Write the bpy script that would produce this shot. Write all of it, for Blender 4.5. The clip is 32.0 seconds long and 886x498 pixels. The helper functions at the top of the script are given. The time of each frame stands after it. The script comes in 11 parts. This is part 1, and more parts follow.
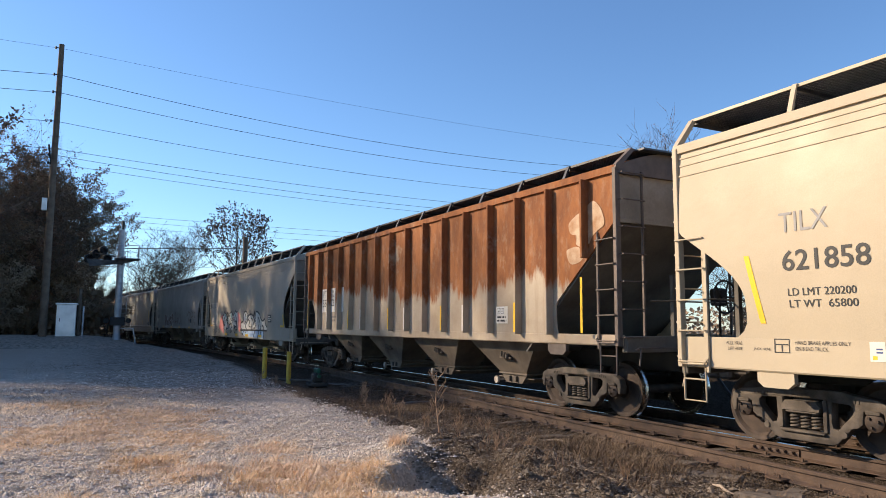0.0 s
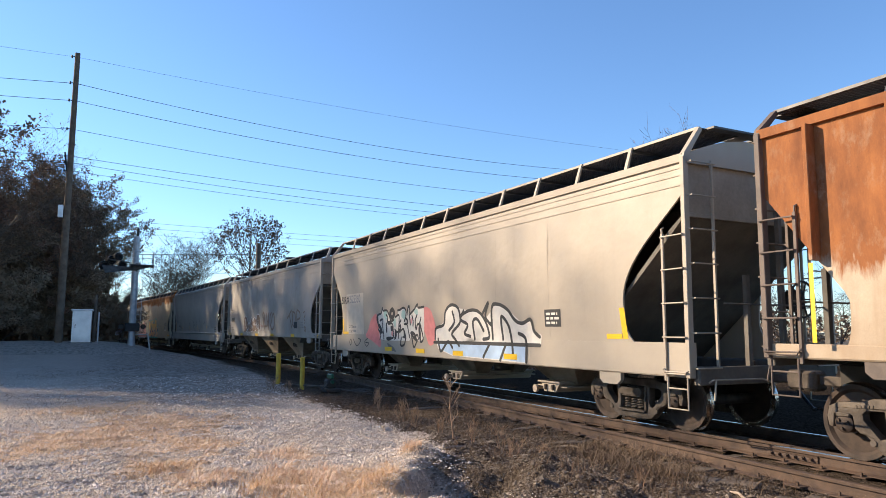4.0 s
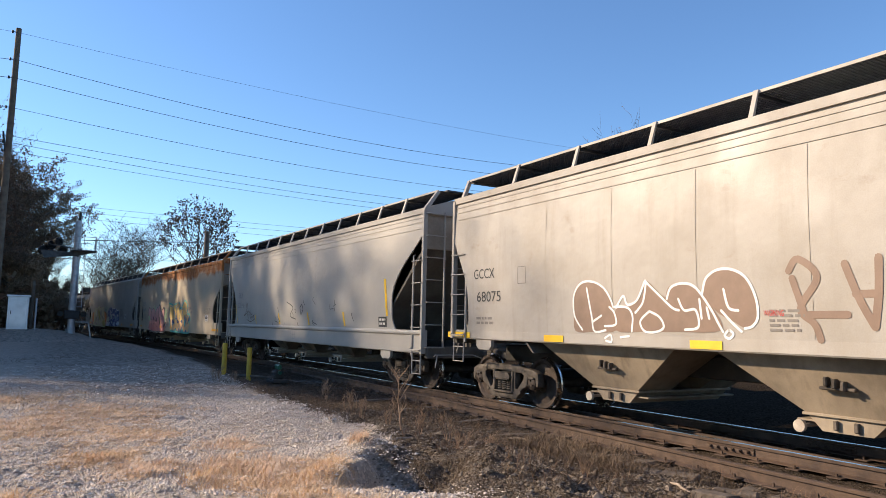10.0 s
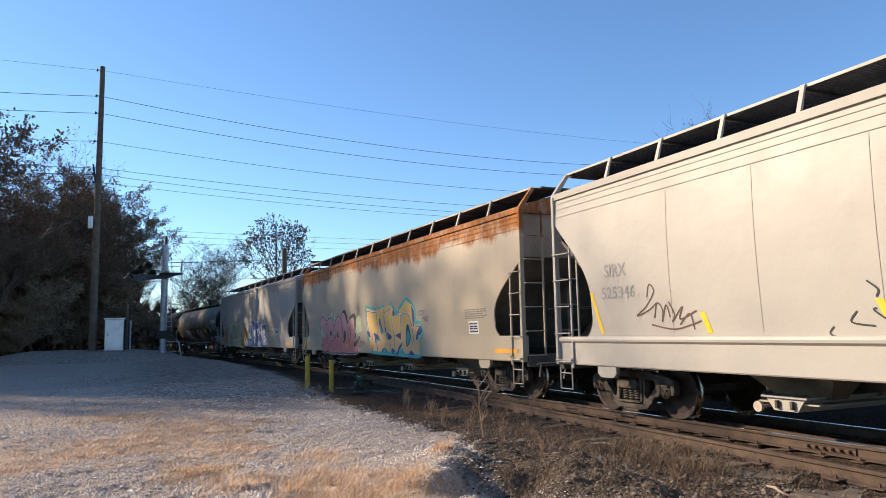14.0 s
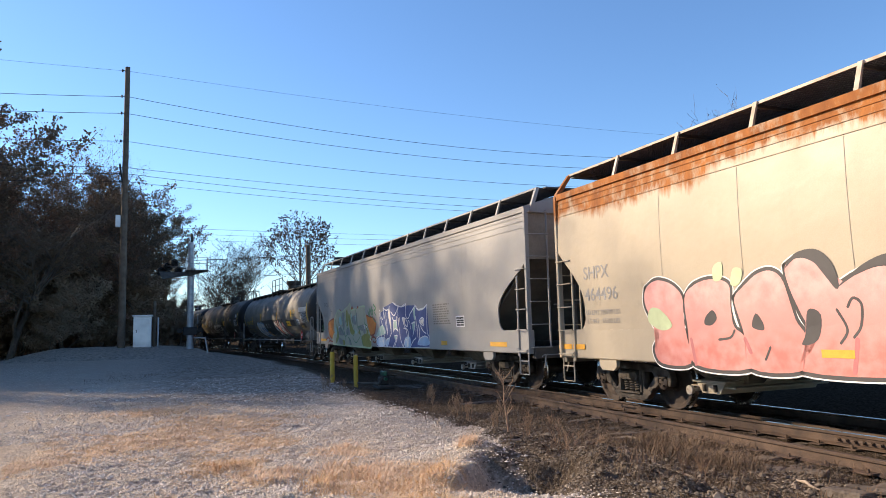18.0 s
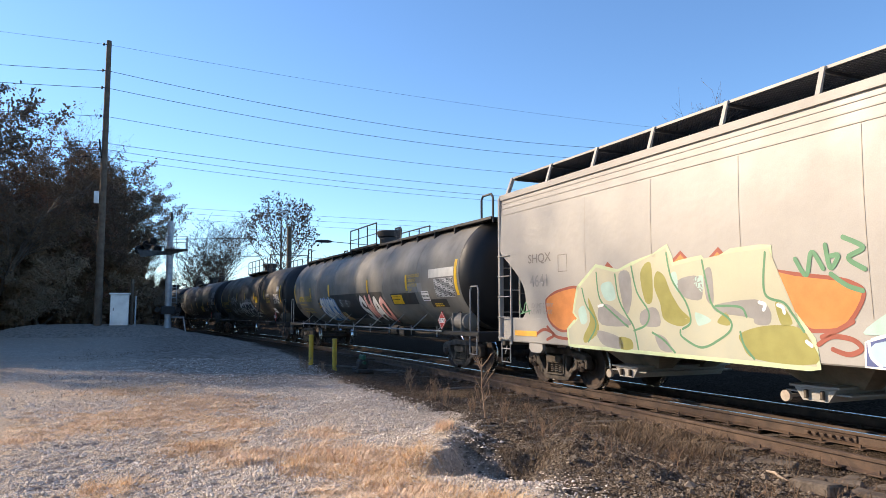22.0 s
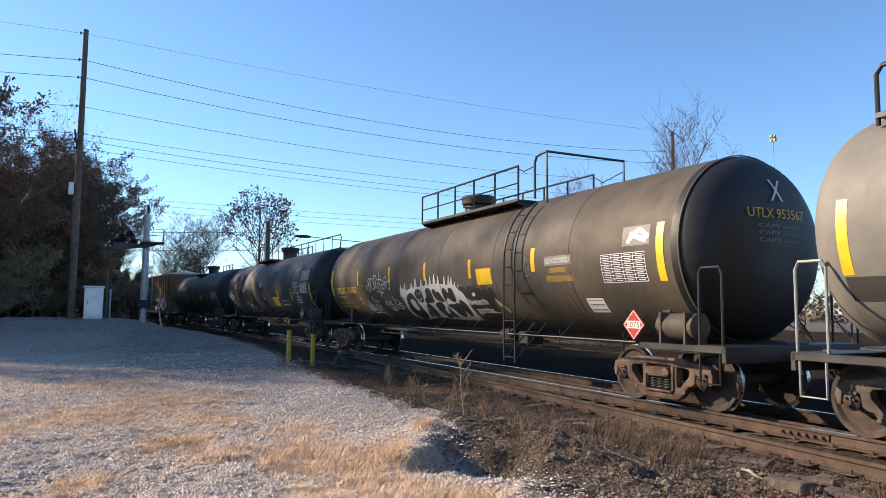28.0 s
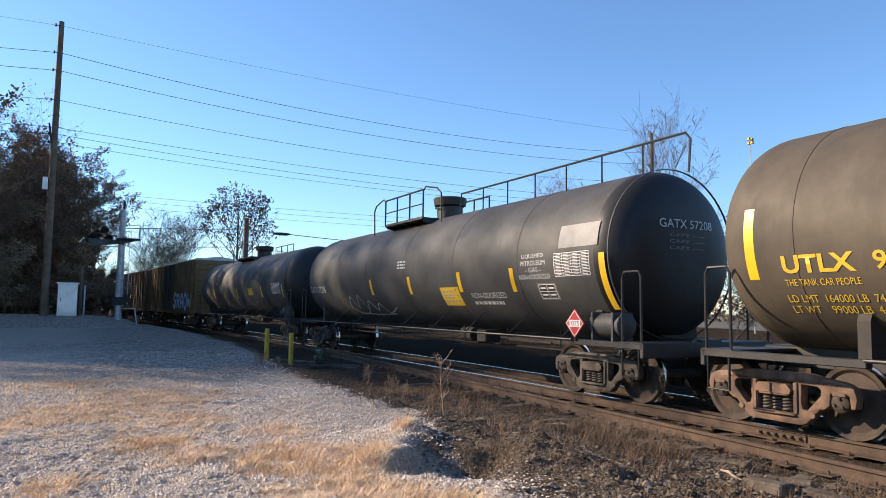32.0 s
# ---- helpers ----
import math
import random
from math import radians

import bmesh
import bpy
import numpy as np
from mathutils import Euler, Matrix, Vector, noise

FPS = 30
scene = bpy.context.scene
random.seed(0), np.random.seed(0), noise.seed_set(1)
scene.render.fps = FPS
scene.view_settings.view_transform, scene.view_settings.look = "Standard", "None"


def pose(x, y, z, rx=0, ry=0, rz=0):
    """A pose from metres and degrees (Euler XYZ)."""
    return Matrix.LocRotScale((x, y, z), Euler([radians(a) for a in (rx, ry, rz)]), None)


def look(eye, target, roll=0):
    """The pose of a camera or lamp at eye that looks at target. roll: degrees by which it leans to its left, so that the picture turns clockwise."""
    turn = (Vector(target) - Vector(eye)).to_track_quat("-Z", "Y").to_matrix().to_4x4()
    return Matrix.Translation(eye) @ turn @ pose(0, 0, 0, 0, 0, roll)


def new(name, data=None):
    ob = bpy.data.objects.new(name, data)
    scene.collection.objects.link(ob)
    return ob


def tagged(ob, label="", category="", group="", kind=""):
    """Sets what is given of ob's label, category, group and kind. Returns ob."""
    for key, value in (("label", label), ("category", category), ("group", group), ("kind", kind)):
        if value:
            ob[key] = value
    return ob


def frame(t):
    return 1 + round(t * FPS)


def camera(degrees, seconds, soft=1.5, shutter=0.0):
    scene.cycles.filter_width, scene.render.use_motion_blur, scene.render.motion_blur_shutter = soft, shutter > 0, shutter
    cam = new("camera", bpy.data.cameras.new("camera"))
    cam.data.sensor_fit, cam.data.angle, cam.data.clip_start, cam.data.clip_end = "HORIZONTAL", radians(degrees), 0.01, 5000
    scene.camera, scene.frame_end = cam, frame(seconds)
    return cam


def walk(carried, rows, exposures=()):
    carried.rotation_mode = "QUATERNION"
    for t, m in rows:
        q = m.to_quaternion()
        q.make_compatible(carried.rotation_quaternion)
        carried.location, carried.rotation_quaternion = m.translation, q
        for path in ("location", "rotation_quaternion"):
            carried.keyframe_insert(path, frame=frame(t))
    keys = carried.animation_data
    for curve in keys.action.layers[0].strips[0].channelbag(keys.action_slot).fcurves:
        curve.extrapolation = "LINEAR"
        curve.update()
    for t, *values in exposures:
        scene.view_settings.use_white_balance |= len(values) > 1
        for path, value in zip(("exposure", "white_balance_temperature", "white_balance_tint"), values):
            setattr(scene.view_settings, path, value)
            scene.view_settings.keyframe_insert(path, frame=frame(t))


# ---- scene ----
from mathutils import geometry

LENS = 64.37
# seconds, eye, yaw to the left of +y, pitch, roll
PATH = [
    (0, 0.034, 0.016, 1.521, 63.68, 6.39, 0.33), (0.5, 0.035, 0.012, 1.522, 63.90, 6.60, 0.27),
    (1, 0.025, 0.007, 1.522, 64.12, 6.71, 0.21), (1.5, 0.022, 0.011, 1.525, 64.27, 6.71, 0.14),
    (2, 0.025, 0.010, 1.524, 64.32, 6.75, 0.09), (2.5, 0.027, 0.003, 1.524, 64.49, 6.84, 0.10),
    (3, 0.026, -0.001, 1.527, 64.60, 6.83, 0.12), (3.5, 0.029, 0.003, 1.523, 64.67, 6.79, 0.21),
    (4, 0.022, -0.002, 1.525, 64.67, 6.82, 0.26), (4.5, 0.025, -0.001, 1.523, 64.67, 6.94, 0.37),
    (6.5, 0.010, 0.013, 1.519, 63.96, 6.67, 0.29), (7, -0.001, 0.020, 1.512, 63.33, 6.05, 0.62),
    (7.5, 0.003, 0.029, 1.507, 62.36, 5.35, 0.97), (8, 0.000, 0.032, 1.508, 61.67, 5.23, 1.17),
    (8.5, -0.003, 0.025, 1.510, 61.30, 5.68, 1.30), (9, -0.000, 0.027, 1.508, 61.04, 6.20, 1.26),
    (9.5, -0.000, 0.028, 1.501, 60.85, 6.39, 1.26), (10, -0.004, 0.025, 1.499, 60.79, 6.34, 1.16),
    (10.5, -0.006, 0.023, 1.501, 60.87, 6.19, 0.81), (11, -0.007, 0.027, 1.500, 60.96, 6.11, 0.24),
    (11.5, -0.006, 0.029, 1.506, 61.14, 6.28, -0.33), (12, -0.000, 0.021, 1.514, 61.78, 6.74, -0.63),
    (12.5, 0.010, 0.012, 1.509, 62.79, 7.10, -0.76), (13, 0.015, 0.000, 1.515, 64.05, 7.08, -0.95),
    (13.5, 0.016, -0.003, 1.519, 65.47, 6.94, -1.14), (14, 0.021, -0.007, 1.525, 66.66, 6.82, -1.19),
    (14.5, 0.013, -0.010, 1.524, 67.60, 6.80, -1.22), (16.5, 0.030, -0.027, 1.523, 69.10, 6.81, -1.25),
    (17, 0.030, -0.022, 1.523, 69.07, 6.55, -1.30), (17.5, 0.022, -0.022, 1.523, 68.82, 6.44, -1.39),
    (18, 0.016, -0.015, 1.520, 68.51, 6.46, -1.54), (18.5, 0.012, -0.015, 1.523, 68.36, 6.46, -1.67),
    (19, 0.017, -0.016, 1.521, 68.48, 6.47, -1.75), (19.5, 0.017, -0.023, 1.519, 68.71, 6.45, -1.76),
    (20, 0.018, -0.019, 1.526, 68.91, 6.38, -1.84), (20.5, 0.013, -0.015, 1.527, 68.88, 6.24, -1.75),
    (21, 0.013, -0.014, 1.519, 68.49, 6.10, -1.37), (21.5, 0.012, -0.007, 1.522, 67.77, 5.79, -0.80),
    (22, 0.012, -0.013, 1.520, 67.05, 5.28, -0.15), (22.5, 0.012, -0.013, 1.520, 66.99, 4.72, 0.21),
    (23, 0.012, -0.015, 1.516, 67.65, 4.43, 0.33), (23.5, 0.011, -0.018, 1.516, 68.12, 4.21, 0.31),
    (24, 0.007, -0.004, 1.522, 67.45, 4.03, 0.36), (24.5, 0.006, 0.002, 1.525, 66.06, 4.22, 0.54),
    (26.5, -0.007, -0.002, 1.514, 65.57, 4.24, 0.57), (27, -0.015, -0.003, 1.521, 65.76, 4.40, 0.45),
    (27.5, -0.009, -0.007, 1.519, 65.76, 4.68, 0.47), (28, -0.017, -0.025, 1.520, 65.36, 5.03, 0.45),
    (28.5, -0.034, -0.030, 1.518, 64.81, 5.55, 0.32), (29, -0.039, -0.018, 1.524, 64.65, 5.96, 0.19),
    (29.5, -0.033, 0.005, 1.515, 64.80, 6.03, 0.33), (30, -0.048, 0.004, 1.512, 64.83, 5.64, 0.64),
    (30.5, -0.075, 0.001, 1.518, 64.59, 5.28, 1.14), (31, -0.092, -0.002, 1.520, 64.21, 5.13, 1.25),
    (31.5, -0.096, 0.001, 1.524, 64.02, 5.13, 1.18), (32, -0.093, -0.009, 1.527, 63.71, 4.96, 0.78)]


def camera_pose(x, y, z, yaw, pitch, roll):
    a, p = radians(yaw), radians(pitch)
    ahead = Vector((-math.sin(a) * math.cos(p), math.cos(a) * math.cos(p), math.sin(p)))
    return look(Vector((x, y, z)), Vector((x, y, z)) + ahead * 10, roll)


cam = camera(LENS, 32.0, soft=0.5, shutter=0.0)

# ---- light ----
SUN_EL, SUN_TRAVEL = 25.0, (0.65, 0.76)      # height of the sun, way that its light goes over the ground
world = bpy.data.worlds.new("sky")
world.use_nodes = True
scene.world = world
wn = world.node_tree.nodes
sky = wn.new("ShaderNodeTexSky")
sky.sky_type, sky.sun_disc = "NISHITA", False
sky.sun_elevation = radians(SUN_EL)
sky.sun_rotation = math.atan2(-SUN_TRAVEL[0], -SUN_TRAVEL[1])
sky.air_density, sky.dust_density, sky.ozone_density = 1.0, 0.15, 6.0
world.node_tree.links.new(sky.outputs[0], wn["Background"].inputs[0])
wn["Background"].inputs[1].default_value = 0.12
sun = new("sun", bpy.data.lights.new("sun", "SUN"))
sun.data.energy, sun.data.angle, sun.data.color = 4.45, radians(1.1), (1.0, 0.80, 0.58)
k = math.tan(radians(SUN_EL))
sun.matrix_world = look((0, 0, 30), (SUN_TRAVEL[0], SUN_TRAVEL[1], 30 - k))
walk(cam, [(t, camera_pose(*p)) for t, *p in PATH], exposures=[(0, 0.78), (2, 1.0), (4, 1.02), (9, 0.85), (13, 0.85), (19, 0.95), (24, 1.02), (32, 0.98)])

# ---- tools ----
class Build:
    """Gathers points and faces of one mesh."""

    def __init__(self):
        self.v, self.f = [], []

    def add(self, pts, faces):
        n = len(self.v)
        self.v.extend(pts)
        self.f.extend(tuple(i + n for i in f) for f in faces)
        return self

    def box(self, x0, x1, y0, y1, z0, z1, c=0.0, m=None):
        """A box, with its edges cut off by c."""
        cx, cy, cz = (x0 + x1) / 2, (y0 + y1) / 2, (z0 + z1) / 2
        hx, hy, hz = abs(x1 - x0) / 2, abs(y1 - y0) / 2, abs(z1 - z0) / 2
        if c <= 0:
            pts = [(sx * hx, sy * hy, sz * hz) for sx in (-1, 1) for sy in (-1, 1) for sz in (-1, 1)]
            faces = [(0, 1, 3, 2), (4, 6, 7, 5), (0, 4, 5, 1), (2, 3, 7, 6), (0, 2, 6, 4), (1, 5, 7, 3)]
        else:
            c = min(c, hx * 0.9, hy * 0.9, hz * 0.9)
            pts, idx = [], {}
            for sx in (-1, 1):
                for sy in (-1, 1):
                    for sz in (-1, 1):
                        for a in range(3):
                            idx[sx, sy, sz, a] = len(pts)
                            p = [sx * (hx - c), sy * (hy - c), sz * (hz - c)]
                            p[a] = (sx * hx, sy * hy, sz * hz)[a]
                            pts.append(tuple(p))
            faces = []
            ring = ((-1, -1), (1, -1), (1, 1), (-1, 1))
            for a in range(3):
                for s in (-1, 1):
                    q = []
                    for u, w in ring:
                        k3 = [0, 0, 0]
                        k3[a], k3[(a + 1) % 3], k3[(a + 2) % 3] = s, u, w
                        q.append(idx[(*k3, a)])
                    faces.append(tuple(q if s > 0 else q[::-1]))
            for a in range(3):
                b, d = (a + 1) % 3, (a + 2) % 3
                for u, w in ring:
                    k0, k1 = [0, 0, 0], [0, 0, 0]
                    k0[a], k0[b], k0[d] = -1, u, w
                    k1[a], k1[b], k1[d] = 1, u, w
                    q = (idx[(*k0, b)], idx[(*k1, b)], idx[(*k1, d)], idx[(*k0, d)])
                    faces.append(q if u * w < 0 else q[::-1])
            for sx in (-1, 1):
                for sy in (-1, 1):
                    for sz in (-1, 1):
                        q = tuple(idx[sx, sy, sz, a] for a in range(3))
                        faces.append(q if sx * sy * sz > 0 else q[::-1])
        out = []
        for p in pts:
            p = Vector(p)
            if m is not None:
                p = m @ p
            out.append((p[0] + cx, p[1] + cy, p[2] + cz))
        return self.add(out, faces)

    def rod(self, a, b, r, n=8, r2=None, caps=True):
        a, b = Vector(a), Vector(b)
        d = (b - a).normalized()
        u = d.orthogonal().normalized()
        w = d.cross(u)
        r2 = r if r2 is None else r2
        pts = []
        for p, q in ((a, r), (b, r2)):
            for i in range(n):
                t = 2 * math.pi * i / n
                pts.append(tuple(p + (u * math.cos(t) + w * math.sin(t)) * q))
        faces = [(i, (i + 1) % n, n + (i + 1) % n, n + i) for i in range(n)]
        if caps:
            faces += [tuple(range(n))[::-1], tuple(range(n, 2 * n))]
        return self.add(pts, faces)

    def tube(self, pts, r, n=8):
        """A bent rod through pts; r: one radius or one for each."""
        pts = [Vector(p) for p in pts]
        rs = r if isinstance(r, (list, tuple)) else [r] * len(pts)
        u = None
        base = len(self.v)
        for i, p in enumerate(pts):
            d = (pts[min(i + 1, len(pts) - 1)] - pts[max(i - 1, 0)]).normalized()
            u = d.orthogonal().normalized() if u is None else (u - d * u.dot(d)).normalized()
            w = d.cross(u)
            for k4 in range(n):
                t = 2 * math.pi * k4 / n
                self.v.append(tuple(p + (u * math.cos(t) + w * math.sin(t)) * rs[i]))
        for i in range(len(pts) - 1):
            for k4 in range(n):
                a, b = base + i * n + k4, base + i * n + (k4 + 1) % n
                self.f.append((a, b, b + n, a + n))
        self.f.append(tuple(range(base, base + n))[::-1])
        self.f.append(tuple(range(base + (len(pts) - 1) * n, base + len(pts) * n)))
        return self

    def prism(self, poly, axis, a, b):
        """A flat outline pushed out along an axis (0 x, 1 y, 2 z) from a to b."""
        def put(p, h):
            q = list(p)
            q.insert(axis, h)
            return tuple(q)
        n = len(poly)
        pts = [put(p, a) for p in poly] + [put(p, b) for p in poly]
        faces = [(i, (i + 1) % n, n + (i + 1) % n, n + i) for i in range(n)]
        faces += [tuple(range(n))[::-1], tuple(range(n, 2 * n))]
        return self.add(pts, faces)

    def lathe(self, prof, axis_pt, axis=1, n=24):
        """Turns (radius, along) pairs round an axis through axis_pt."""
        base = len(self.v)
        o = (axis + 1) % 3, (axis + 2) % 3
        for r, h in prof:
            for i in range(n):
                t = 2 * math.pi * i / n
                p = list(axis_pt)
                p[axis] += h
                p[o[0]] += r * math.cos(t)
                p[o[1]] += r * math.sin(t)
                self.v.append(tuple(p))
        for j in range(len(prof) - 1):
            for i in range(n):
                a, b = base + j * n + i, base + j * n + (i + 1) % n
                self.f.append((a, b, b + n, a + n))
        return self

    def sheet(self, rows):
        """A surface through equal rows of points."""
        base, n = len(self.v), len(rows[0])
        for row in rows:
            self.v.extend(tuple(p) for p in row)
        for j in range(len(rows) - 1):
            for i in range(n - 1):
                a = base + j * n + i
                self.f.append((a, a + 1, a + n + 1, a + n))
        return self

    def mesh(self, name, material, smooth=0.0, fix=True):
        me = bpy.data.meshes.new(name)
        me.from_pydata(self.v, [], self.f)
        me.materials.append(material)
        if fix:
            bm = bmesh.new()
            bm.from_mesh(me)
            bmesh.ops.recalc_face_normals(bm, faces=bm.faces)
            bm.to_mesh(me)
            bm.free()
        if smooth:
            me.shade_smooth()
            me.set_sharp_from_angle(angle=radians(smooth))
        me.update()
        return me


def part(name, b, material, parent, label="", smooth=0.0, at=None, fix=True):
    me = b if isinstance(b, bpy.types.Mesh) else b.mesh(name, material, smooth, fix)
    ob = new(name, me)
    ob.parent = parent
    if at is not None:
        ob.matrix_basis = at
    return tagged(ob, label) if label else ob


def thing(name, label, category, group="", kind="", at=None):
    ob = new(name)
    ob.empty_display_size = 0.1
    if at is not None:
        ob.matrix_basis = at
    return tagged(ob, label, category, group, kind)


# ---- materials ----
def mat(name, color, rough=0.6, metal=0.0, var=0.15, scale=6.0, color2=None, bump=0.0, bscale=40.0, fine=0.0, spec=0.5):
    """Base colour that wanders towards color2 (or a darker self) at two sizes, with relief."""
    m = bpy.data.materials.new(name)
    m.use_nodes = True
    nt = m.node_tree
    n, l = nt.nodes, nt.links
    bsdf = n["Principled BSDF"]
    bsdf.inputs["Roughness"].default_value = rough
    bsdf.inputs["Metallic"].default_value = metal
    bsdf.inputs["Specular IOR Level"].default_value = spec
    tc = n.new("ShaderNodeTexCoord")
    nz = n.new("ShaderNodeTexNoise")
    nz.inputs["Scale"].default_value, nz.inputs["Detail"].default_value = scale, 6.0
    l.new(tc.outputs["Object"], nz.inputs["Vector"])
    ramp = n.new("ShaderNodeMapRange")
    ramp.inputs[1].default_value, ramp.inputs[2].default_value = 0.35, 0.68
    l.new(nz.outputs["Fac"], ramp.inputs[0])
    mix = n.new("ShaderNodeMix")
    mix.data_type = "RGBA"
    mix.inputs[6].default_value = (*color, 1)
    c2 = color2 or tuple(c * (1 - var) for c in color)
    mix.inputs[7].default_value = (*c2, 1)
    l.new(ramp.outputs[0], mix.inputs[0])
    out = mix.outputs[2]
    if fine:
        nf = n.new("ShaderNodeTexNoise")
        nf.inputs["Scale"].default_value, nf.inputs["Detail"].default_value = scale * 14, 4.0
        l.new(tc.outputs["Object"], nf.inputs["Vector"])
        mf = n.new("ShaderNodeMix")
        mf.data_type, mf.blend_type = "RGBA", "MULTIPLY"
        mf.inputs[0].default_value = fine
        l.new(out, mf.inputs[6])
        l.new(nf.outputs["Color"], mf.inputs[7])
        hs = n.new("ShaderNodeHueSaturation")
        hs.inputs["Saturation"].default_value = 0.0
        hs.inputs["Value"].default_value = 1.9
        l.new(nf.outputs["Color"], hs.inputs["Color"])
        l.new(hs.outputs[0], mf.inputs[7])
        out = mf.outputs[2]
    l.new(out, bsdf.inputs["Base Color"])
    rr = n.new("ShaderNodeMapRange")
    rr.inputs[3].default_value, rr.inputs[4].default_value = max(0.05, rough - 0.1), min(1.0, rough + 0.1)
    l.new(nz.outputs["Fac"], rr.inputs[0])
    l.new(rr.outputs[0], bsdf.inputs["Roughness"])
    if bump:
        nb = n.new("ShaderNodeTexNoise")
        nb.inputs["Scale"].default_value, nb.inputs["Detail"].default_value = bscale, 5.0
        l.new(tc.outputs["Object"], nb.inputs["Vector"])
        bp = n.new("ShaderNodeBump")
        bp.inputs["Strength"].default_value, bp.inputs["Distance"].default_value = bump, 0.02
        l.new(nb.outputs["Fac"], bp.inputs["Height"])
        l.new(bp.outputs[0], bsdf.inputs["Normal"])
    return m

# ---- the line of the track ----
CURVE_R, CURVE_IN, TRACK_Y, GRADE = 643.5, 16.7, 9.2, 0.0029


def track(s):
    """Place and heading of the track's centre at s metres along it; +s is the way that the train goes."""
    u = max(0.0, 12.0 - s)
    if u <= CURVE_IN:
        th, dx, dy = u * u / (2 * CURVE_IN * CURVE_R), u, u ** 3 / (6 * CURVE_IN * CURVE_R)
    else:
        a = CURVE_IN / (2 * CURVE_R)
        th = a + (u - CURVE_IN) / CURVE_R
        dx = CURVE_IN + CURVE_R * (math.sin(th) - math.sin(a))
        dy = CURVE_IN ** 2 / (6 * CURVE_R) + CURVE_R * (math.cos(a) - math.cos(th))
    x = s if u <= 0 else 12.0 - dx
    return x, TRACK_Y - dy, GRADE * max(0.0, -s), th


def beside(s, w, z=0.0):
    """A point w metres off the track's centre, to the side away from the camera."""
    x, y, h, th = track(s)
    return x - math.sin(th) * w, y + math.cos(th) * w, h + z


def bank(x, y):
    """Nearness 0..1 to the track bed, by the distance from its centre."""
    s = x
    for _ in range(3):
        px, py, h, th = track(s)
        s -= (px - x) * 0.98
    return abs(y - py) * math.cos(th), py - y, h


def rough(x, y, f, seed=0.0):
    return noise.noise(Vector((x * f, y * f, seed)))


def ease(v, a, b):
    """0 at a, 1 at b, smooth between."""
    t = max(0.0, min(1.0, (v - a) / (b - a)))
    return t * t * (3 - 2 * t)


def bank_edge(x, y):
    """Distance from the track's centre at which the lot breaks off."""
    e = 4.72 + 0.28 * rough(x, 0, 0.55, 2) + 0.16 * rough(x, y, 1.4, 7)
    return e - min(1.4, (-15 - x) * 0.10) if x < -15 else e


def ground_z(x, y):
    d, side, h = bank(max(-260, min(60, x)), y)
    lot = 0.0 + 0.010 * max(0.0, min(1.0, (-x - 12) / 36)) * 34 * 0.9
    lot += 0.05 * rough(x, y, 0.35) + 0.025 * rough(x, y, 1.3, 4)
    low = -0.205 + h * 0.9 + 0.05 * rough(x, y, 1.1, 9) + 0.02 * rough(x, y, 4.1, 3)
    if side <= 0:
        t = max(0.0, min(1.0, (d - 3.0) / 6.0))
        return low + (lot - low - 0.05) * t * 0.6 + ease(d, 1.6, 2.6) * (0.09 * rough(x, y, 0.9, 71) + 0.06 * rough(x, y, 2.6, 72))
    edge = bank_edge(x, y)
    z = low + (lot - low) * ease(d, edge - 0.95, edge)
    if -24 < x < 0 and -4 < y < 7.6:
        fade = ease(x, -24, -16)
        # trodden, stony relief of the lot
        z += fade * (0.034 * rough(x, y, 3.6, 12) + 0.026 * rough(x, y, 8.0, 13) + 0.013 * rough(x, y, 15, 14))
        # clods of the broken bank
        k = math.exp(-((d - edge + 0.35) / 0.85) ** 2) * fade * (0.45 + 0.55 * ease(x, -11, -8))
        if k > 0.02:
            r = 1 - abs(rough(x, y, 3.1, 41)) * 2.2
            z += k * (0.075 * rough(x, y, 2.3, 3) + 0.05 * r * abs(r) + 0.045 * rough(x, y, 6.0, 5) + 0.030 * rough(x, y, 12.5, 6) + 0.015 * rough(x, y, 24, 8))
    # heaps of spoil along the edge of the lot
    g = math.exp(-((x + 7.9) / 0.45) ** 2 - ((y - 3.45) / 0.35) ** 2) * 0.17
    g += math.exp(-((x + 6.7) / 0.6) ** 2 - ((y - 4.45) / 0.30) ** 2) * 0.14
    # a pit dug into the edge, with a lip towards the sun
    a, c = (x + 7.25) * 0.65 + (y - 2.80) * 0.76, (x + 7.25) * 0.76 - (y - 2.80) * 0.65
    if -1 < a < 2.5 and -2 < c < 2.5:
        wob = 0.10 * rough(x, y, 3.0, 51)
        wide = ease(abs(c - 0.12 + wob), 0.80, 0.45)
        g += 0.075 * math.exp(-((a - 0.12 + wob) / 0.16) ** 2) * wide
        g -= 0.27 * ease(a + wob, 0.24, 0.46) * ease(a, 1.60, 1.05) * wide
    return z + g


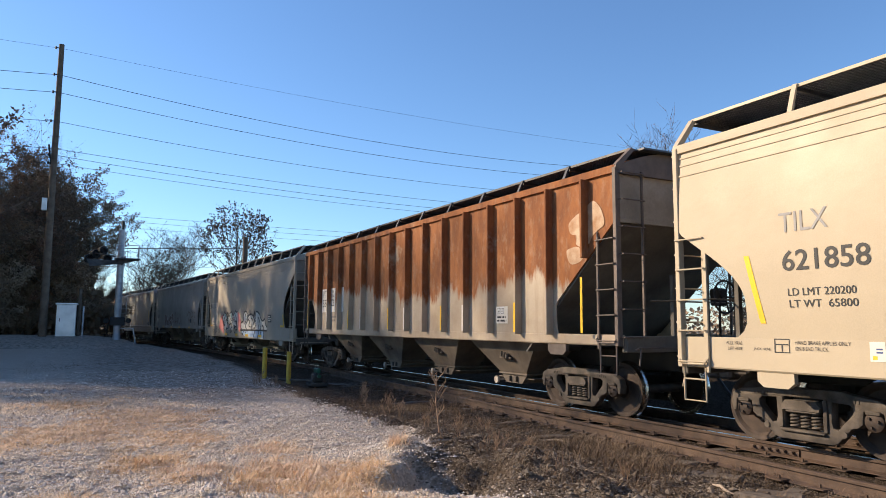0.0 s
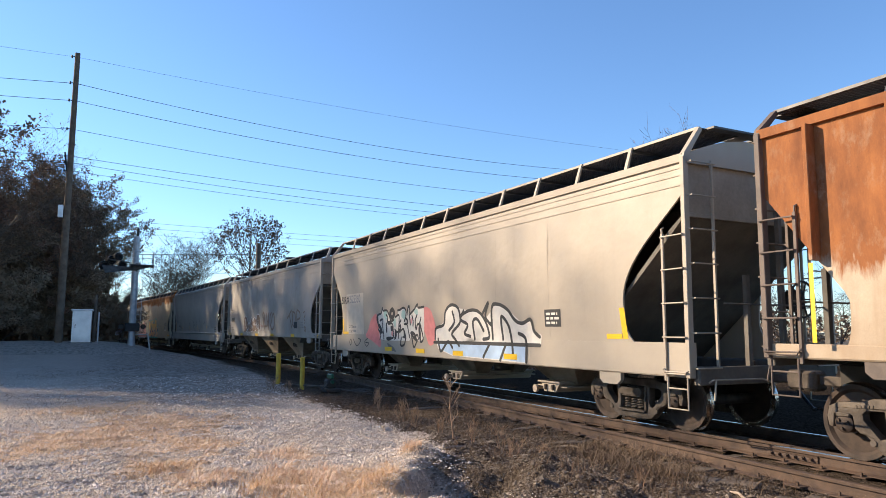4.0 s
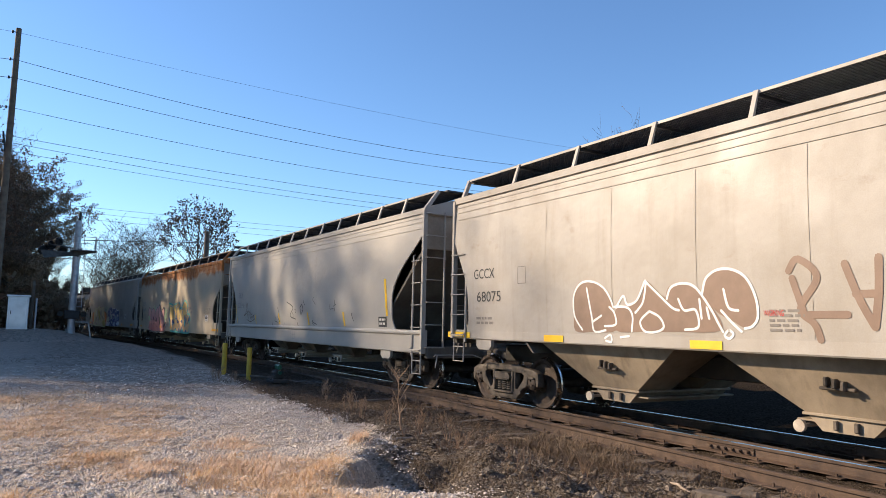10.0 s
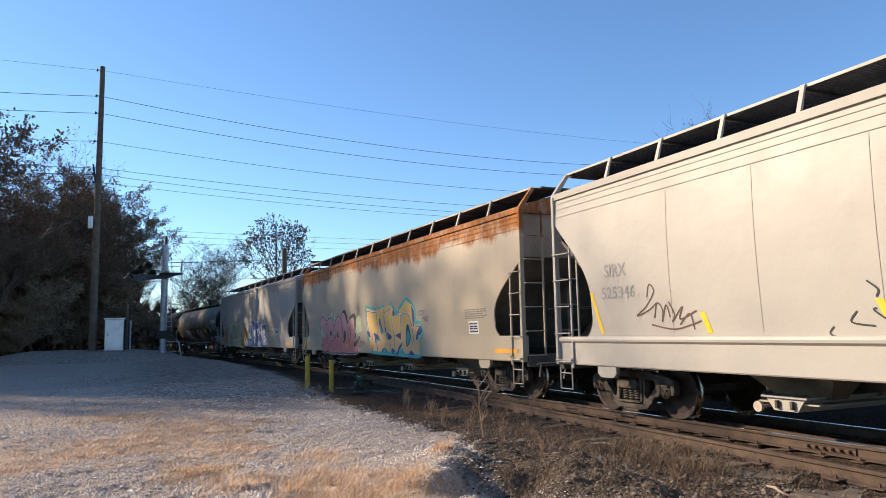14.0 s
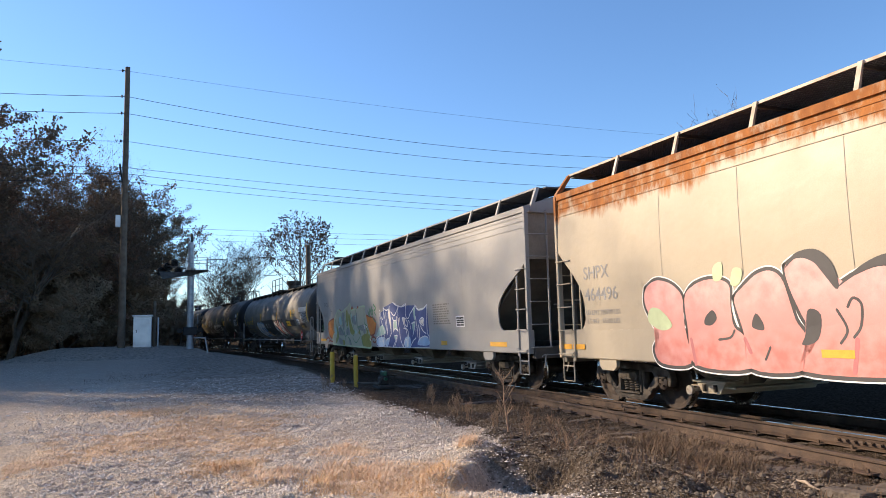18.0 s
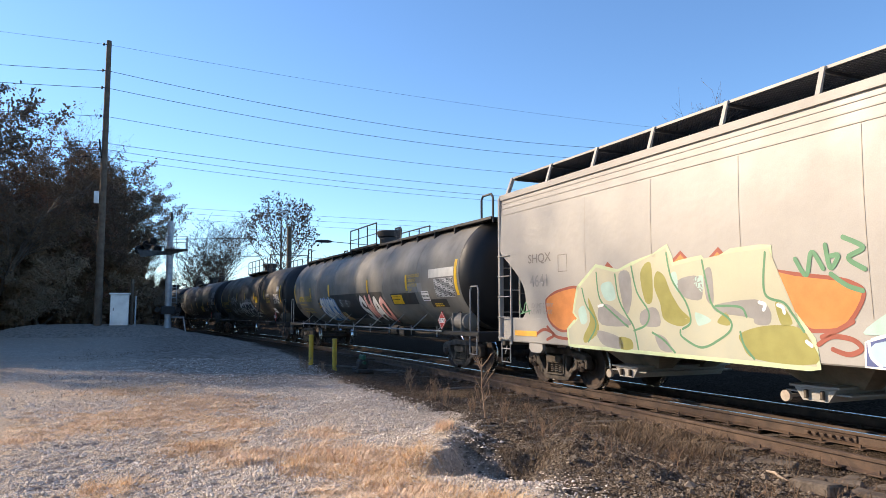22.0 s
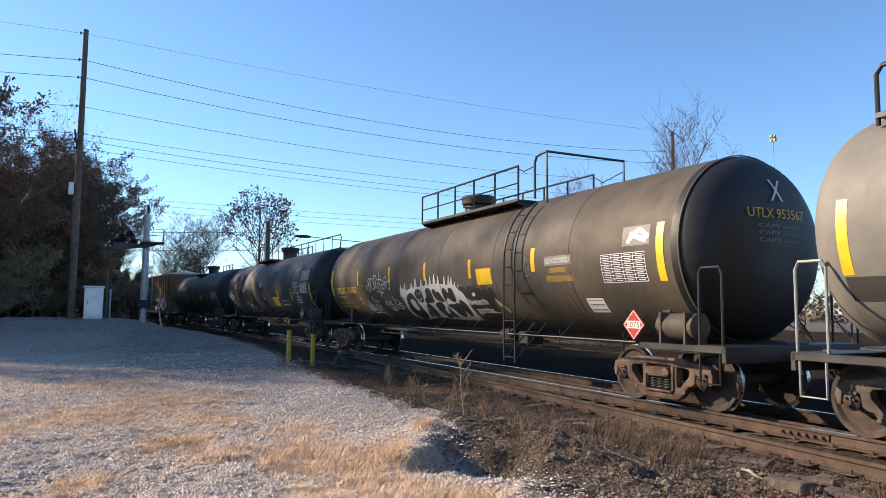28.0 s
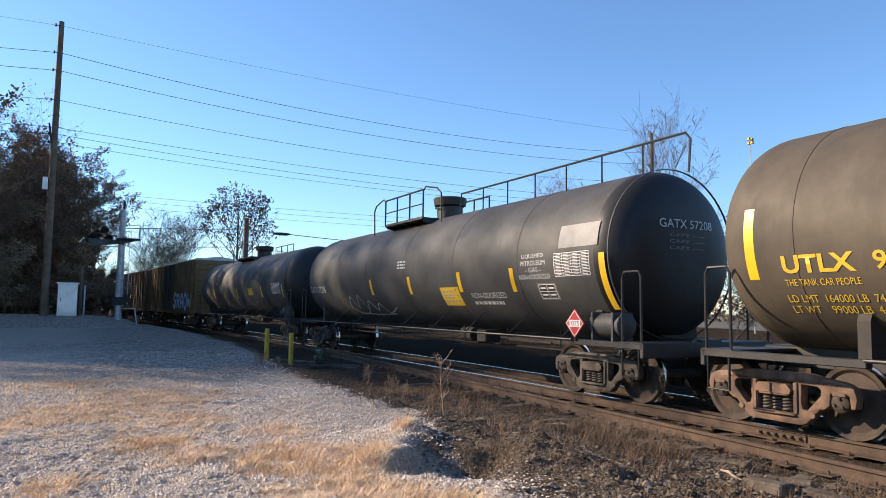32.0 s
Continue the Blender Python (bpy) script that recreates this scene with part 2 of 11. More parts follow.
# patches of dry grass: place, radius, height, how many blades
TUFTS = [(-7.6, 1.95, 0.55, 0.11, 1500), (-7.1, 1.6, 0.45, 0.10, 900), (-8.7, 0.65, 0.42, 0.09, 900), (-7.9, 1.0, 0.45, 0.08, 1100), (-7.1, -0.25, 0.30, 0.10, 420),
         (-6.4, 2.2, 0.6, 0.10, 1300), (-5.6, 2.0, 0.5, 0.09, 900), (-5.2, 2.6, 0.45, 0.11, 900), (-7.2, 2.55, 0.35, 0.09, 700), (-9.1, 2.2, 0.5, 0.08, 900),
         (-12.5, 0.4, 1.3, 0.07, 1500), (-11.0, -0.4, 1.0, 0.07, 1100), (-13.5, 1.2, 0.9, 0.07, 900), (-10.4, 1.3, 0.7, 0.07, 700), (-15.5, 0.2, 1.2, 0.08, 1000),
         (-9.9, -1.4, 0.5, 0.08, 500), (-5.0, 1.2, 0.4, 0.10, 600), (-4.6, 2.0, 0.45, 0.10, 700), (-7.9, 3.35, 0.16, 0.12, 260)]


def straw_cover(x, y):
    """How thick the dry grass lies, 0..1."""
    v = 0.45 * rough(x, y, 0.6, 17) + 0.35 * rough(x, y, 1.7, 19) + 0.30 * rough(x, y, 4.5, 23) + 0.06
    for cx, cy, rad, h, n in TUFTS:
        q = ((x - cx) ** 2 + ((y - cy) / 0.8) ** 2) / (rad * rad)
        if q < 4:
            v += 0.55 * math.exp(-q)
    v -= 0.55 * ease(y, 2.3, 3.2) * ease(x, -7.6, -8.6) + 0.5 * ease(y, 3.0, 3.8)
    return ease(v, 0.02, 0.62) * ease(x, -19, -14)


def bare_dirt(x, y, d):
    """How much dug brown dirt covers the ground by the bank, 0..1."""
    e = bank_edge(x, y) + 0.10 + 0.85 * ease(x, -9.0, -6.8) + 0.25 * rough(x, y, 2.2, 61) + 0.12 * rough(x, y, 7, 62)
    return ease(d, e + 0.45, e - 0.45)


def steps(a, b, fine0, fine1, fine, far):
    """Numbers from a to b, close together between fine0 and fine1 and wider outside."""
    out, v = [], fine0
    while v < fine1:
        out.append(v)
        v += fine
    g, v = fine, fine1
    while v < b:
        out.append(v)
        g = min(far, g * 1.16)
        v += g
    out.append(b)
    g, v = fine * 1.16, fine0
    left = []
    while True:
        v -= g
        g = min(far, g * 1.16)
        if v <= a:
            break
        left.append(v)
    return [a] + left[::-1] + out


def ground_mat(name):
    """Crushed stone, dry grass, dug dirt, cinders and packed earth, mixed by the ground's own cover layer. Cinders and
    earth also darken shaded ground.
    """
    m = bpy.data.materials.new(name)
    m.use_nodes = True
    n, l = m.node_tree.nodes, m.node_tree.links
    bsdf = n["Principled BSDF"]
    bsdf.inputs["Roughness"].default_value = 0.95
    bsdf.inputs["Specular IOR Level"].default_value = 0.0
    tc = n.new("ShaderNodeTexCoord")

    def noise_at(scale, detail=6.0, stretch=(1, 1, 1)):
        mp = n.new("ShaderNodeMapping")
        mp.inputs["Scale"].default_value = stretch
        l.new(tc.outputs["Object"], mp.inputs["Vector"])
        nz = n.new("ShaderNodeTexNoise")
        nz.inputs["Scale"].default_value, nz.inputs["Detail"].default_value, nz.inputs["Roughness"].default_value = scale, detail, 0.65
        l.new(mp.outputs[0], nz.inputs["Vector"])
        return nz.outputs["Fac"]

    def ramp(v, a, b, p=0.3, q=0.7):
        r = n.new("ShaderNodeValToRGB")
        e = r.color_ramp.elements
        e[0].position, e[0].color = p, (*a, 1)
        e[1].position, e[1].color = q, (*b, 1)
        l.new(v, r.inputs[0])
        return r.outputs[0]

    def blend(f, a, b):
        mx = n.new("ShaderNodeMix")
        mx.data_type = "RGBA"
        l.new(f, mx.inputs[0])
        l.new(a, mx.inputs[6])
        l.new(b, mx.inputs[7])
        return mx.outputs[2]

    def ragged(w, v, soft=0.25):
        """A weight with its border broken up by a noise."""
        ad = n.new("ShaderNodeMath")
        ad.operation = "MULTIPLY_ADD"
        l.new(v, ad.inputs[0])
        ad.inputs[1].default_value = 1.0
        l.new(w, ad.inputs[2])
        mr = n.new("ShaderNodeMapRange")
        mr.inputs[1].default_value, mr.inputs[2].default_value = 1.0 - soft, 1.0 + soft
        l.new(ad.outputs[0], mr.inputs[0])
        return mr.outputs[0]

    cover = n.new("ShaderNodeAttribute")
    cover.attribute_name = "cover"
    w = n.new("ShaderNodeSeparateColor")
    l.new(cover.outputs["Color"], w.inputs[0])
    cells = []
    for sc in (30.0, 68.0):
        vo = n.new("ShaderNodeTexVoronoi")
        vo.inputs["Scale"].default_value = sc
        l.new(tc.outputs["Object"], vo.inputs["Vector"])
        cells.append(vo)
    sep = n.new("ShaderNodeSeparateColor")
    l.new(cells[0].outputs["Color"], sep.inputs[0])
    fine, mid, edge = noise_at(34.0), noise_at(5.0), noise_at(11.0, 8.0)
    gravel = ramp(sep.outputs[0], (0.44, 0.37, 0.31), (0.90, 0.78, 0.66), 0.0, 1.0)
    gravel = blend(ragged(noise_at(0.8, 8.0), edge, 0.12), gravel, ramp(fine, (0.46, 0.37, 0.29), (0.80, 0.66, 0.53)))
    grass = ramp(noise_at(70.0, 4.0, (1, 0.35, 1)), (0.44, 0.30, 0.19), (0.90, 0.67, 0.45))
    earth = ramp(mid, (0.20, 0.165, 0.135), (0.68, 0.58, 0.49))
    dirt = blend(ragged(mid, fine, 0.3), ramp(fine, (0.045, 0.032, 0.022), (0.17, 0.125, 0.09)), ramp(sep.outputs[0], (0.075, 0.060, 0.047), (0.30, 0.245, 0.195), 0.0, 1.0))
    cinder = ramp(sep.outputs[0], (0.030, 0.023, 0.017), (0.092, 0.070, 0.053), 0.0, 1.0)
    col = blend(ragged(w.outputs[2], edge), gravel, earth)
    col = blend(ragged(w.outputs[1], edge), col, grass)
    col = blend(ragged(w.outputs[0], edge), col, dirt)
    col = blend(cover.outputs["Alpha"], col, cinder)
    l.new(col, bsdf.inputs["Base Color"])
    ad = n.new("ShaderNodeMath")
    l.new(cells[0].outputs["Distance"], ad.inputs[0])
    l.new(cells[1].outputs["Distance"], ad.inputs[1])
    sb = n.new("ShaderNodeMath")
    sb.operation = "SUBTRACT"
    l.new(edge, sb.inputs[0])
    l.new(ad.outputs[0], sb.inputs[1])
    bp = n.new("ShaderNodeBump")
    bp.inputs["Strength"].default_value, bp.inputs["Distance"].default_value = 1.0, 0.045
    l.new(sb.outputs[0], bp.inputs["Height"])
    l.new(bp.outputs[0], bsdf.inputs["Normal"])
    return m


M_LOT = ground_mat("lot_ground")
M_FAR = mat("far_ground", (0.07, 0.062, 0.045), 0.95, color2=(0.11, 0.09, 0.06), scale=0.3, fine=0.5)
M_RUSTRAIL = mat("rusty_rail", (0.095, 0.058, 0.037), 0.8, color2=(0.052, 0.033, 0.024), scale=5, fine=0.5, bump=0.3)
M_RAILTOP = mat("polished_rail", (0.62, 0.60, 0.57), 0.22, metal=1.0, var=0.3, scale=9)
M_TIE = mat("weathered_tie", (0.060, 0.046, 0.036), 0.95, color2=(0.15, 0.122, 0.098), scale=7, fine=0.7, bump=0.8, bscale=30)


def make_ground():
    xs = steps(-1500, 1500, -12.5, -3.0, 0.042, 120)
    ys = steps(-1500, 1500, -1.5, 7.0, 0.042, 120)
    b = Build()
    b.sheet([[(x, y, ground_z(x, y)) for x in xs] for y in ys])
    me = b.mesh("ground", M_LOT, fix=False)
    me.materials.append(M_FAR)
    nx = len(xs) - 1
    far = [[x < -140 or x > 60 or y < -60 or y > 60 for x in xs[1:]] for y in ys[1:]]
    me.polygons.foreach_set("material_index", np.array(far, np.int32).ravel())
    # cover: dug dirt, dry grass, packed earth, cinders
    cover = me.color_attributes.new("cover", "FLOAT_COLOR", "POINT")
    vals = np.zeros((len(b.v), 4), np.float32)
    for i, (x, y, z) in enumerate(b.v):
        d, side, h = bank(max(-260, min(60, x)), y)
        if side < -1.2 or d < 2.4:
            # past the track, full cinder weight paints in the train's shade
            vals[i] = (1, 0, 0, 1.0 if side < 0 else 0.4)
            continue
        near = -20 < x < 0 and -5 < y < 6
        # packed earth also darkens the far lot where the trees' shade lies
        vals[i] = (bare_dirt(x, y, d), straw_cover(x, y) if near else 0.0,
                   ease(-x, 12.5, 19) * (0.35 + 0.65 * ease(y, -2.0, 2.5)), 0.4 * ease(d, 3.3, 2.4))
    cover.data.foreach_set("color", vals.ravel())
    me.shade_smooth()
    ob = new("ground", me)
    tagged(ob, "pale crushed-stone lot with dry grass and a dark track bed", "ground", kind="structure")
    return ob


ground = make_ground()

# ---- rails ----
RAIL = [(-0.070, -0.172), (0.070, -0.172), (0.070, -0.160), (0.012, -0.140), (0.009, -0.045), (0.036, -0.036),
        (0.037, -0.006), (0.030, 0.0), (-0.030, 0.0), (-0.037, -0.006), (-0.036, -0.036), (-0.009, -0.045), (-0.012, -0.140), (-0.070, -0.160)]


def make_rail(name, off, s0, s1, step, label, polish=True, drop=0.0):
    b = Build()
    rows, s = [], s0
    while s <= s1 + 1e-6:
        w = off(s)
        x, y, h, th = track(s)
        row = []
        for u, z in RAIL:
            q = w + u
            row.append((x - math.sin(th) * q, y + math.cos(th) * q, h + z - drop))
        rows.append(row + [row[0]])
        s += step
    b.sheet(rows)
    me = b.mesh(name, M_RUSTRAIL, fix=True)
    if polish:
        me.materials.append(M_RAILTOP)
        for p in me.polygons:
            c = p.index % 14
            if c == 7:
                p.material_index = 1
    ob = new(name, me)
    return tagged(ob, label, "rail", kind="structure")


def turnout(s):
    """How far the diverging rail stands off the near rail."""
    return max(0.11, (s + 30.0) * 0.0474)


make_rail("rail", lambda s: -0.7525, -262, 40, 2.0, "rusty steel running rail with a polished head")
make_rail("rail", lambda s: 0.7525, -262, 40, 2.0, "rusty steel running rail with a polished head")
make_rail("rail", lambda s: -0.7525 - turnout(s), -24, 40, 1.0, "brown rusted diverging rail of a turnout", False, 0.035)
make_rail("rail", lambda s: 0.7525 - turnout(s), -22, 40, 1.0, "brown rusted diverging rail of a turnout", False, 0.035)

# ---- freight cars: shared parts ----
M_TRUCK = mat("truck_steel", (0.115, 0.092, 0.072), 0.8, color2=(0.040, 0.032, 0.026), scale=5, fine=0.5, bump=0.3)
M_TRUCKB = mat("truck_rust", (0.20, 0.118, 0.078), 0.8, color2=(0.075, 0.046, 0.033), scale=5, fine=0.5, bump=0.3)
M_WHEEL = mat("wheel_steel", (0.070, 0.047, 0.035), 0.7, metal=0.3, color2=(0.032, 0.024, 0.020), scale=6, fine=0.4)
M_TREAD = mat("wheel_tread", (0.60, 0.58, 0.55), 0.25, metal=1.0, var=0.2)
M_DARK = mat("dark_underframe", (0.026, 0.024, 0.022), 0.8, color2=(0.05, 0.042, 0.035), scale=4, fine=0.3)
M_BLACK = mat("black_paint", (0.014, 0.014, 0.015), 0.5, color2=(0.03, 0.028, 0.027), scale=3)


def wheelset_mesh():
    b = Build()
    b.rod((0, -0.95, 0), (0, 0.95, 0), 0.085, 14)
    for s in (-1, 1):
        prof = [(0.10, 0.80), (0.14, 0.80), (0.17, 0.775), (0.36, 0.765), (0.40, 0.800), (0.452, 0.805), (0.458, 0.79),
                (0.460, 0.72), (0.485, 0.705), (0.485, 0.685), (0.40, 0.68), (0.37, 0.715), (0.16, 0.73), (0.10, 0.70)]
        b.lathe([(r, s * h) for r, h in prof], (0, 0, 0), 1, 40)
        b.lathe([(0.0, s * 1.075), (0.05, s * 1.075), (0.10, s * 1.06), (0.115, s * 1.05), (0.115, s * 0.90), (0.08, s * 0.88)], (0, 0, 0), 1, 16)
        for i in range(3):
            t = 2 * math.pi * i / 3
            b.rod((0.06 * math.cos(t), s * 1.06, 0.06 * math.sin(t)), (0.06 * math.cos(t), s * 1.095, 0.06 * math.sin(t)), 0.018, 6)
    me = b.mesh("wheelset", M_WHEEL, 35)
    me.materials.append(M_TREAD)
    for p in me.polygons:
        c = p.center
        r = math.hypot(c[0], c[2])
        if r > 0.43 and abs(c[1]) < 0.80:
            p.material_index = 1
    return me


def bar(b, p, q, w, d0, d1):
    """A flat bar in the x, z plane from p to q, w wide, from y d0 to d1."""
    a, c = Vector((p[0], p[1])), Vector((q[0], q[1]))
    n = (c - a).normalized()
    n = Vector((-n[1], n[0])) * w / 2
    b.prism([tuple(a - n), tuple(c - n), tuple(c + n), tuple(a + n)], 1, d0, d1)


def frame_mesh():
    """A cast side frame: arched chords with two windows and the spring opening."""
    y0, y1 = -1.06, -0.92
    half = [(0.50, 0.775), (0.62, 0.745), (0.95, 0.705), (1.07, 0.65), (1.105, 0.53), (1.08, 0.41), (1.025, 0.40), (1.005, 0.56), (0.775, 0.56), (0.755, 0.41), (0.69, 0.36),
            (0.62, 0.345), (0.44, 0.15), (0.36, 0.125)]
    outer = half + [(-x, z) for x, z in half[::-1]]
    win = [(0.385, 0.635), (0.60, 0.625), (0.645, 0.59), (0.64, 0.52), (0.45, 0.315), (0.395, 0.33), (0.375, 0.40)]
    loops = [outer, win, [(-x, z) for x, z in win], [(-0.275, 0.24), (0.275, 0.24), (0.275, 0.655), (-0.275, 0.655)]]
    flat = [p for lp in loops for p in lp]
    tris = geometry.tessellate_polygon([[Vector((x, z, 0)) for x, z in lp] for lp in loops])
    n = len(flat)
    bm = bmesh.new()
    vs = [bm.verts.new((x, y, z)) for y in (y0, y1) for x, z in flat]
    for t in tris:
        bm.faces.new([vs[i] for i in t])
        bm.faces.new([vs[i + n] for i in reversed(t)])
    k = 0
    for lp in loops:
        for i in range(len(lp)):
            a, c = k + i, k + (i + 1) % len(lp)
            bm.faces.new([vs[a], vs[c], vs[c + n], vs[a + n]])
        k += len(lp)
    bmesh.ops.recalc_face_normals(bm, faces=bm.faces)
    bmesh.ops.bevel(bm, geom=[e for e in bm.edges if e.calc_face_angle(0) > 1.2], offset=0.016, segments=2, affect="EDGES", profile=0.5)
    me = bpy.data.meshes.new("cast")
    bm.to_mesh(me)
    bm.free()
    b = Build()
    b.add([tuple(v.co) for v in me.vertices], [tuple(p.vertices) for p in me.polygons])
    bpy.data.meshes.remove(me)
    # bolster end, spring seat, wear plates, raised casting marks
    b.prism([(-0.25, 0.50), (0.25, 0.50), (0.27, 0.56), (0.21, 0.62), (-0.21, 0.62), (-0.27, 0.56)], 1, y0 - 0.06, y1)
    b.box(-0.31, 0.31, y0 - 0.045, y1, 0.225, 0.262, 0.012)
    b.box(-0.22, 0.22, y0 - 0.05, y1, 0.47, 0.50, 0.01)
    for s in (-1, 1):
        b.box(s * 0.275, s * 0.335, y0 - 0.022, y0, 0.26, 0.65, 0.008)
        b.box(s * 0.80, s * 0.98, y0 - 0.02, y1 + 0.02, 0.535, 0.585, 0.01)
        b.rod((s * 0.53, y0 - 0.014, 0.27), (s * 0.53, y0 + 0.03, 0.27), 0.04, 10)
        for i in range(5):
            x = s * (0.52 + i * 0.05)
            b.box(x - 0.014, x + 0.014, y0 - 0.007, y0 + 0.002, 0.665 - 0.004 * i, 0.70 - 0.004 * i)
    return b.mesh("side_frame", M_TRUCK, 40)


def spring_mesh():
    b = Build()
    pts = []
    for i in range(46):
        t = i / 45 * 2 * math.pi * 5
        pts.append((0.060 * math.cos(t), 0.060 * math.sin(t), 0.27 + 0.205 * i / 45))
    b.tube(pts, 0.016, 6)
    return b.mesh("spring", M_TRUCK, 50)


def bolster_mesh():
    b = Build()
    b.box(-0.20, 0.20, -1.0, 1.0, 0.45, 0.66, 0.03)
    b.rod((0, 0, 0.6), (0, 0, 0.80), 0.2, 14)
    for s in (-1, 1):
        b.box(s * 0.42 - 0.03, s * 0.42 + 0.03, -0.78, 0.78, 0.33, 0.45, 0.01)
        for q in (-1, 1):
            b.box(s * 0.40 - 0.02, s * 0.40 + 0.05, q * 0.72 - 0.06, q * 0.72 + 0.06, 0.24, 0.52, 0.01)
    return b.mesh("truck", M_DARK)


ME_WHEELSET, ME_FRAME, ME_SPRING, ME_BOLSTER = wheelset_mesh(), frame_mesh(), spring_mesh(), bolster_mesh()
ME_FRAME_R = ME_FRAME.copy()
ME_FRAME_R.materials.clear()
ME_FRAME_R.materials.append(M_TRUCKB)
ROLLING = []          # wheel sets with their truck's place along the car
CARS = []             # car, its centre along the track at 0 s, half the distance of its trucks


def truck(car, x, rusty=False):
    t = part("truck", ME_BOLSTER, M_DARK, car, at=pose(x, 0, 0))
    for s in (1, -1):
        m = pose(0, 0, 0) if s > 0 else pose(0, 0, 0, 0, 0, 180)
        part("side_frame", ME_FRAME_R if rusty else ME_FRAME, M_TRUCK, t, at=m)
        for k in (-0.15, 0.0, 0.15):
            part("spring", ME_SPRING, M_TRUCK, t, at=pose(k, -s * 1.0, 0))
    for k in (-0.889, 0.889):
        w = part("wheelset", ME_WHEELSET, M_WHEEL, t, at=pose(k, 0, 0.457))
        ROLLING.append((w, k))
    return t


def coupler(car, x, side):
    b = Build()
    b.box(x, x + side * 0.45, -0.06, 0.06, 0.80, 0.94, 0.02)
    b.box(x + side * 0.42, x + side * 0.66, -0.15, 0.12, 0.72, 1.00, 0.04)
    b.box(x + side * 0.60, x + side * 0.70, -0.02, 0.14, 0.74, 0.98, 0.03)
    part("coupler", b, M_TRUCK, car)
    h = Build()
    h.tube([(x + side * 0.2, 0.32, 0.75), (x + side * 0.36, 0.34, 0.55), (x + side * 0.52, 0.30, 0.42), (x + side * 0.68, 0.2, 0.46)], 0.025, 6)
    part("air_hose", h, M_BLACK, car)


def ladder(car, mat_, p0, across, z0, z1, n, stile=0.035, name="ladder", out=(0, 0, 0)):
    """Two stiles and n rungs; p0: foot of one stile, across: to the other."""
    b = Build()
    p0, across = Vector(p0), Vector(across)
    for q in (p0, p0 + across):
        b.box(q[0] - stile, q[0] + stile, q[1] - 0.02, q[1] + 0.02, z0, z1, 0.006)
    for i in range(n):
        z = z0 + (z1 - z0) * (i + 0.5) / n
        a, c = p0 + Vector((0, 0, 0)), p0 + across
        o = Vector(out)
        b.tube([(a[0], a[1], z), (a[0] + o[0], a[1] + o[1], z), (c[0] + o[0], c[1] + o[1], z), (c[0], c[1], z)], 0.012, 6)
    return part(name, b, mat_, car)


def half_ladder(car, mat_, foot, post_at, z0, z1, n, name, out, curl):
    """One stile and n rungs that reach from it to the corner post."""
    b = Build()
    b.box(foot[0] - 0.024, foot[0] + 0.024, foot[1] - 0.016, foot[1] + 0.016, z0, z1 - 0.04, 0.005)
    if curl:
        side = 1 if foot[1] > 0 else -1
        inward = -1 if foot[0] > 0 else 1
        b.tube([(foot[0], foot[1], z1 - 0.05), (foot[0] + inward * 0.01, foot[1], z1 + 0.03), (foot[0] + inward * 0.03, foot[1] - side * 0.06, z1 + 0.06)], 0.016, 6)
    for i in range(n):
        z = z0 + 0.14 + (z1 - z0 - 0.24) * i / (n - 1)
        a, c = Vector((foot[0], foot[1], z)), Vector((post_at[0], post_at[1], z))
        o = Vector((out[0], out[1], 0))
        b.tube([a, a + o, c + o, c], 0.0115, 6)
        for p in (a, c):
            b.rod(p, p + o.normalized() * 0.022, 0.02, 6)
    return part(name, b, mat_, car)


def stirrup(car, mat_, x, y, z):
    b = Build()
    b.tube([(x - 0.19, y, z), (x - 0.19, y, z - 0.45), (x + 0.19, y, z - 0.45), (x + 0.19, y, z)], 0.016, 6)
    b.tube([(x - 0.19, y, z - 0.16), (x + 0.19, y, z - 0.16)], 0.012, 6)
    part("step", b, mat_, car)


# Car ends: grime, with the shade between cars mixed into the colour.
M_ENDS = mat("grimy_shaded_car_end", (0.17, 0.15, 0.125), 0.8, color2=(0.085, 0.075, 0.062), scale=1.4, fine=0.3)


# Upper ends coloured dimmer than the sides to hold their shade.
M_UPPER = mat("shaded_end_paint", (0.36, 0.315, 0.255), 0.75, color2=(0.22, 0.19, 0.15), scale=1.2, fine=0.3)
M_CAP = mat("pale_cap_paint", (0.50, 0.44, 0.36), 0.6, color2=(0.33, 0.26, 0.20), scale=9, fine=0.3)
# Bays under deep sills: the shade there is put into a darker paint.
M_DARKBAY = mat("shaded_bay_paint", (0.27, 0.22, 0.165), 0.8, color2=(0.10, 0.082, 0.064), scale=2, fine=0.4)


def profile_y(z, flat=False):
    """Half width of a hopper's side at height z."""
    if flat:
        return 1.56
    t = max(0.0, min(1.0, (z - 1.4) / 2.7))
    return 1.552 + 0.065 * math.sin(math.pi * (0.06 + 0.86 * t))


def hopper_side(x0l, xe, z0, z1, flat, n=72):
    """A side sheet between -xe(z) and xe(z)."""
    b = Build()
    zs = [z0 + (z1 - z0) * i / 26 for i in range(27)]
    for off in (0.0, 0.03):
        rows = []
        for z in zs:
            e0, e1 = xe(z)
            y = -(profile_y(z, flat) - off)
            rows.append([(e0 + (e1 - e0) * i / n, y, z) for i in range(n + 1)])
        b.sheet(rows)
    m = (n + 1) * len(zs)
    for j in range(len(zs) - 1):
        for i in (0, n):
            a = j * (n + 1) + i
            b.f.append((a, a + n + 1, m + a + n + 1, m + a))
    return b


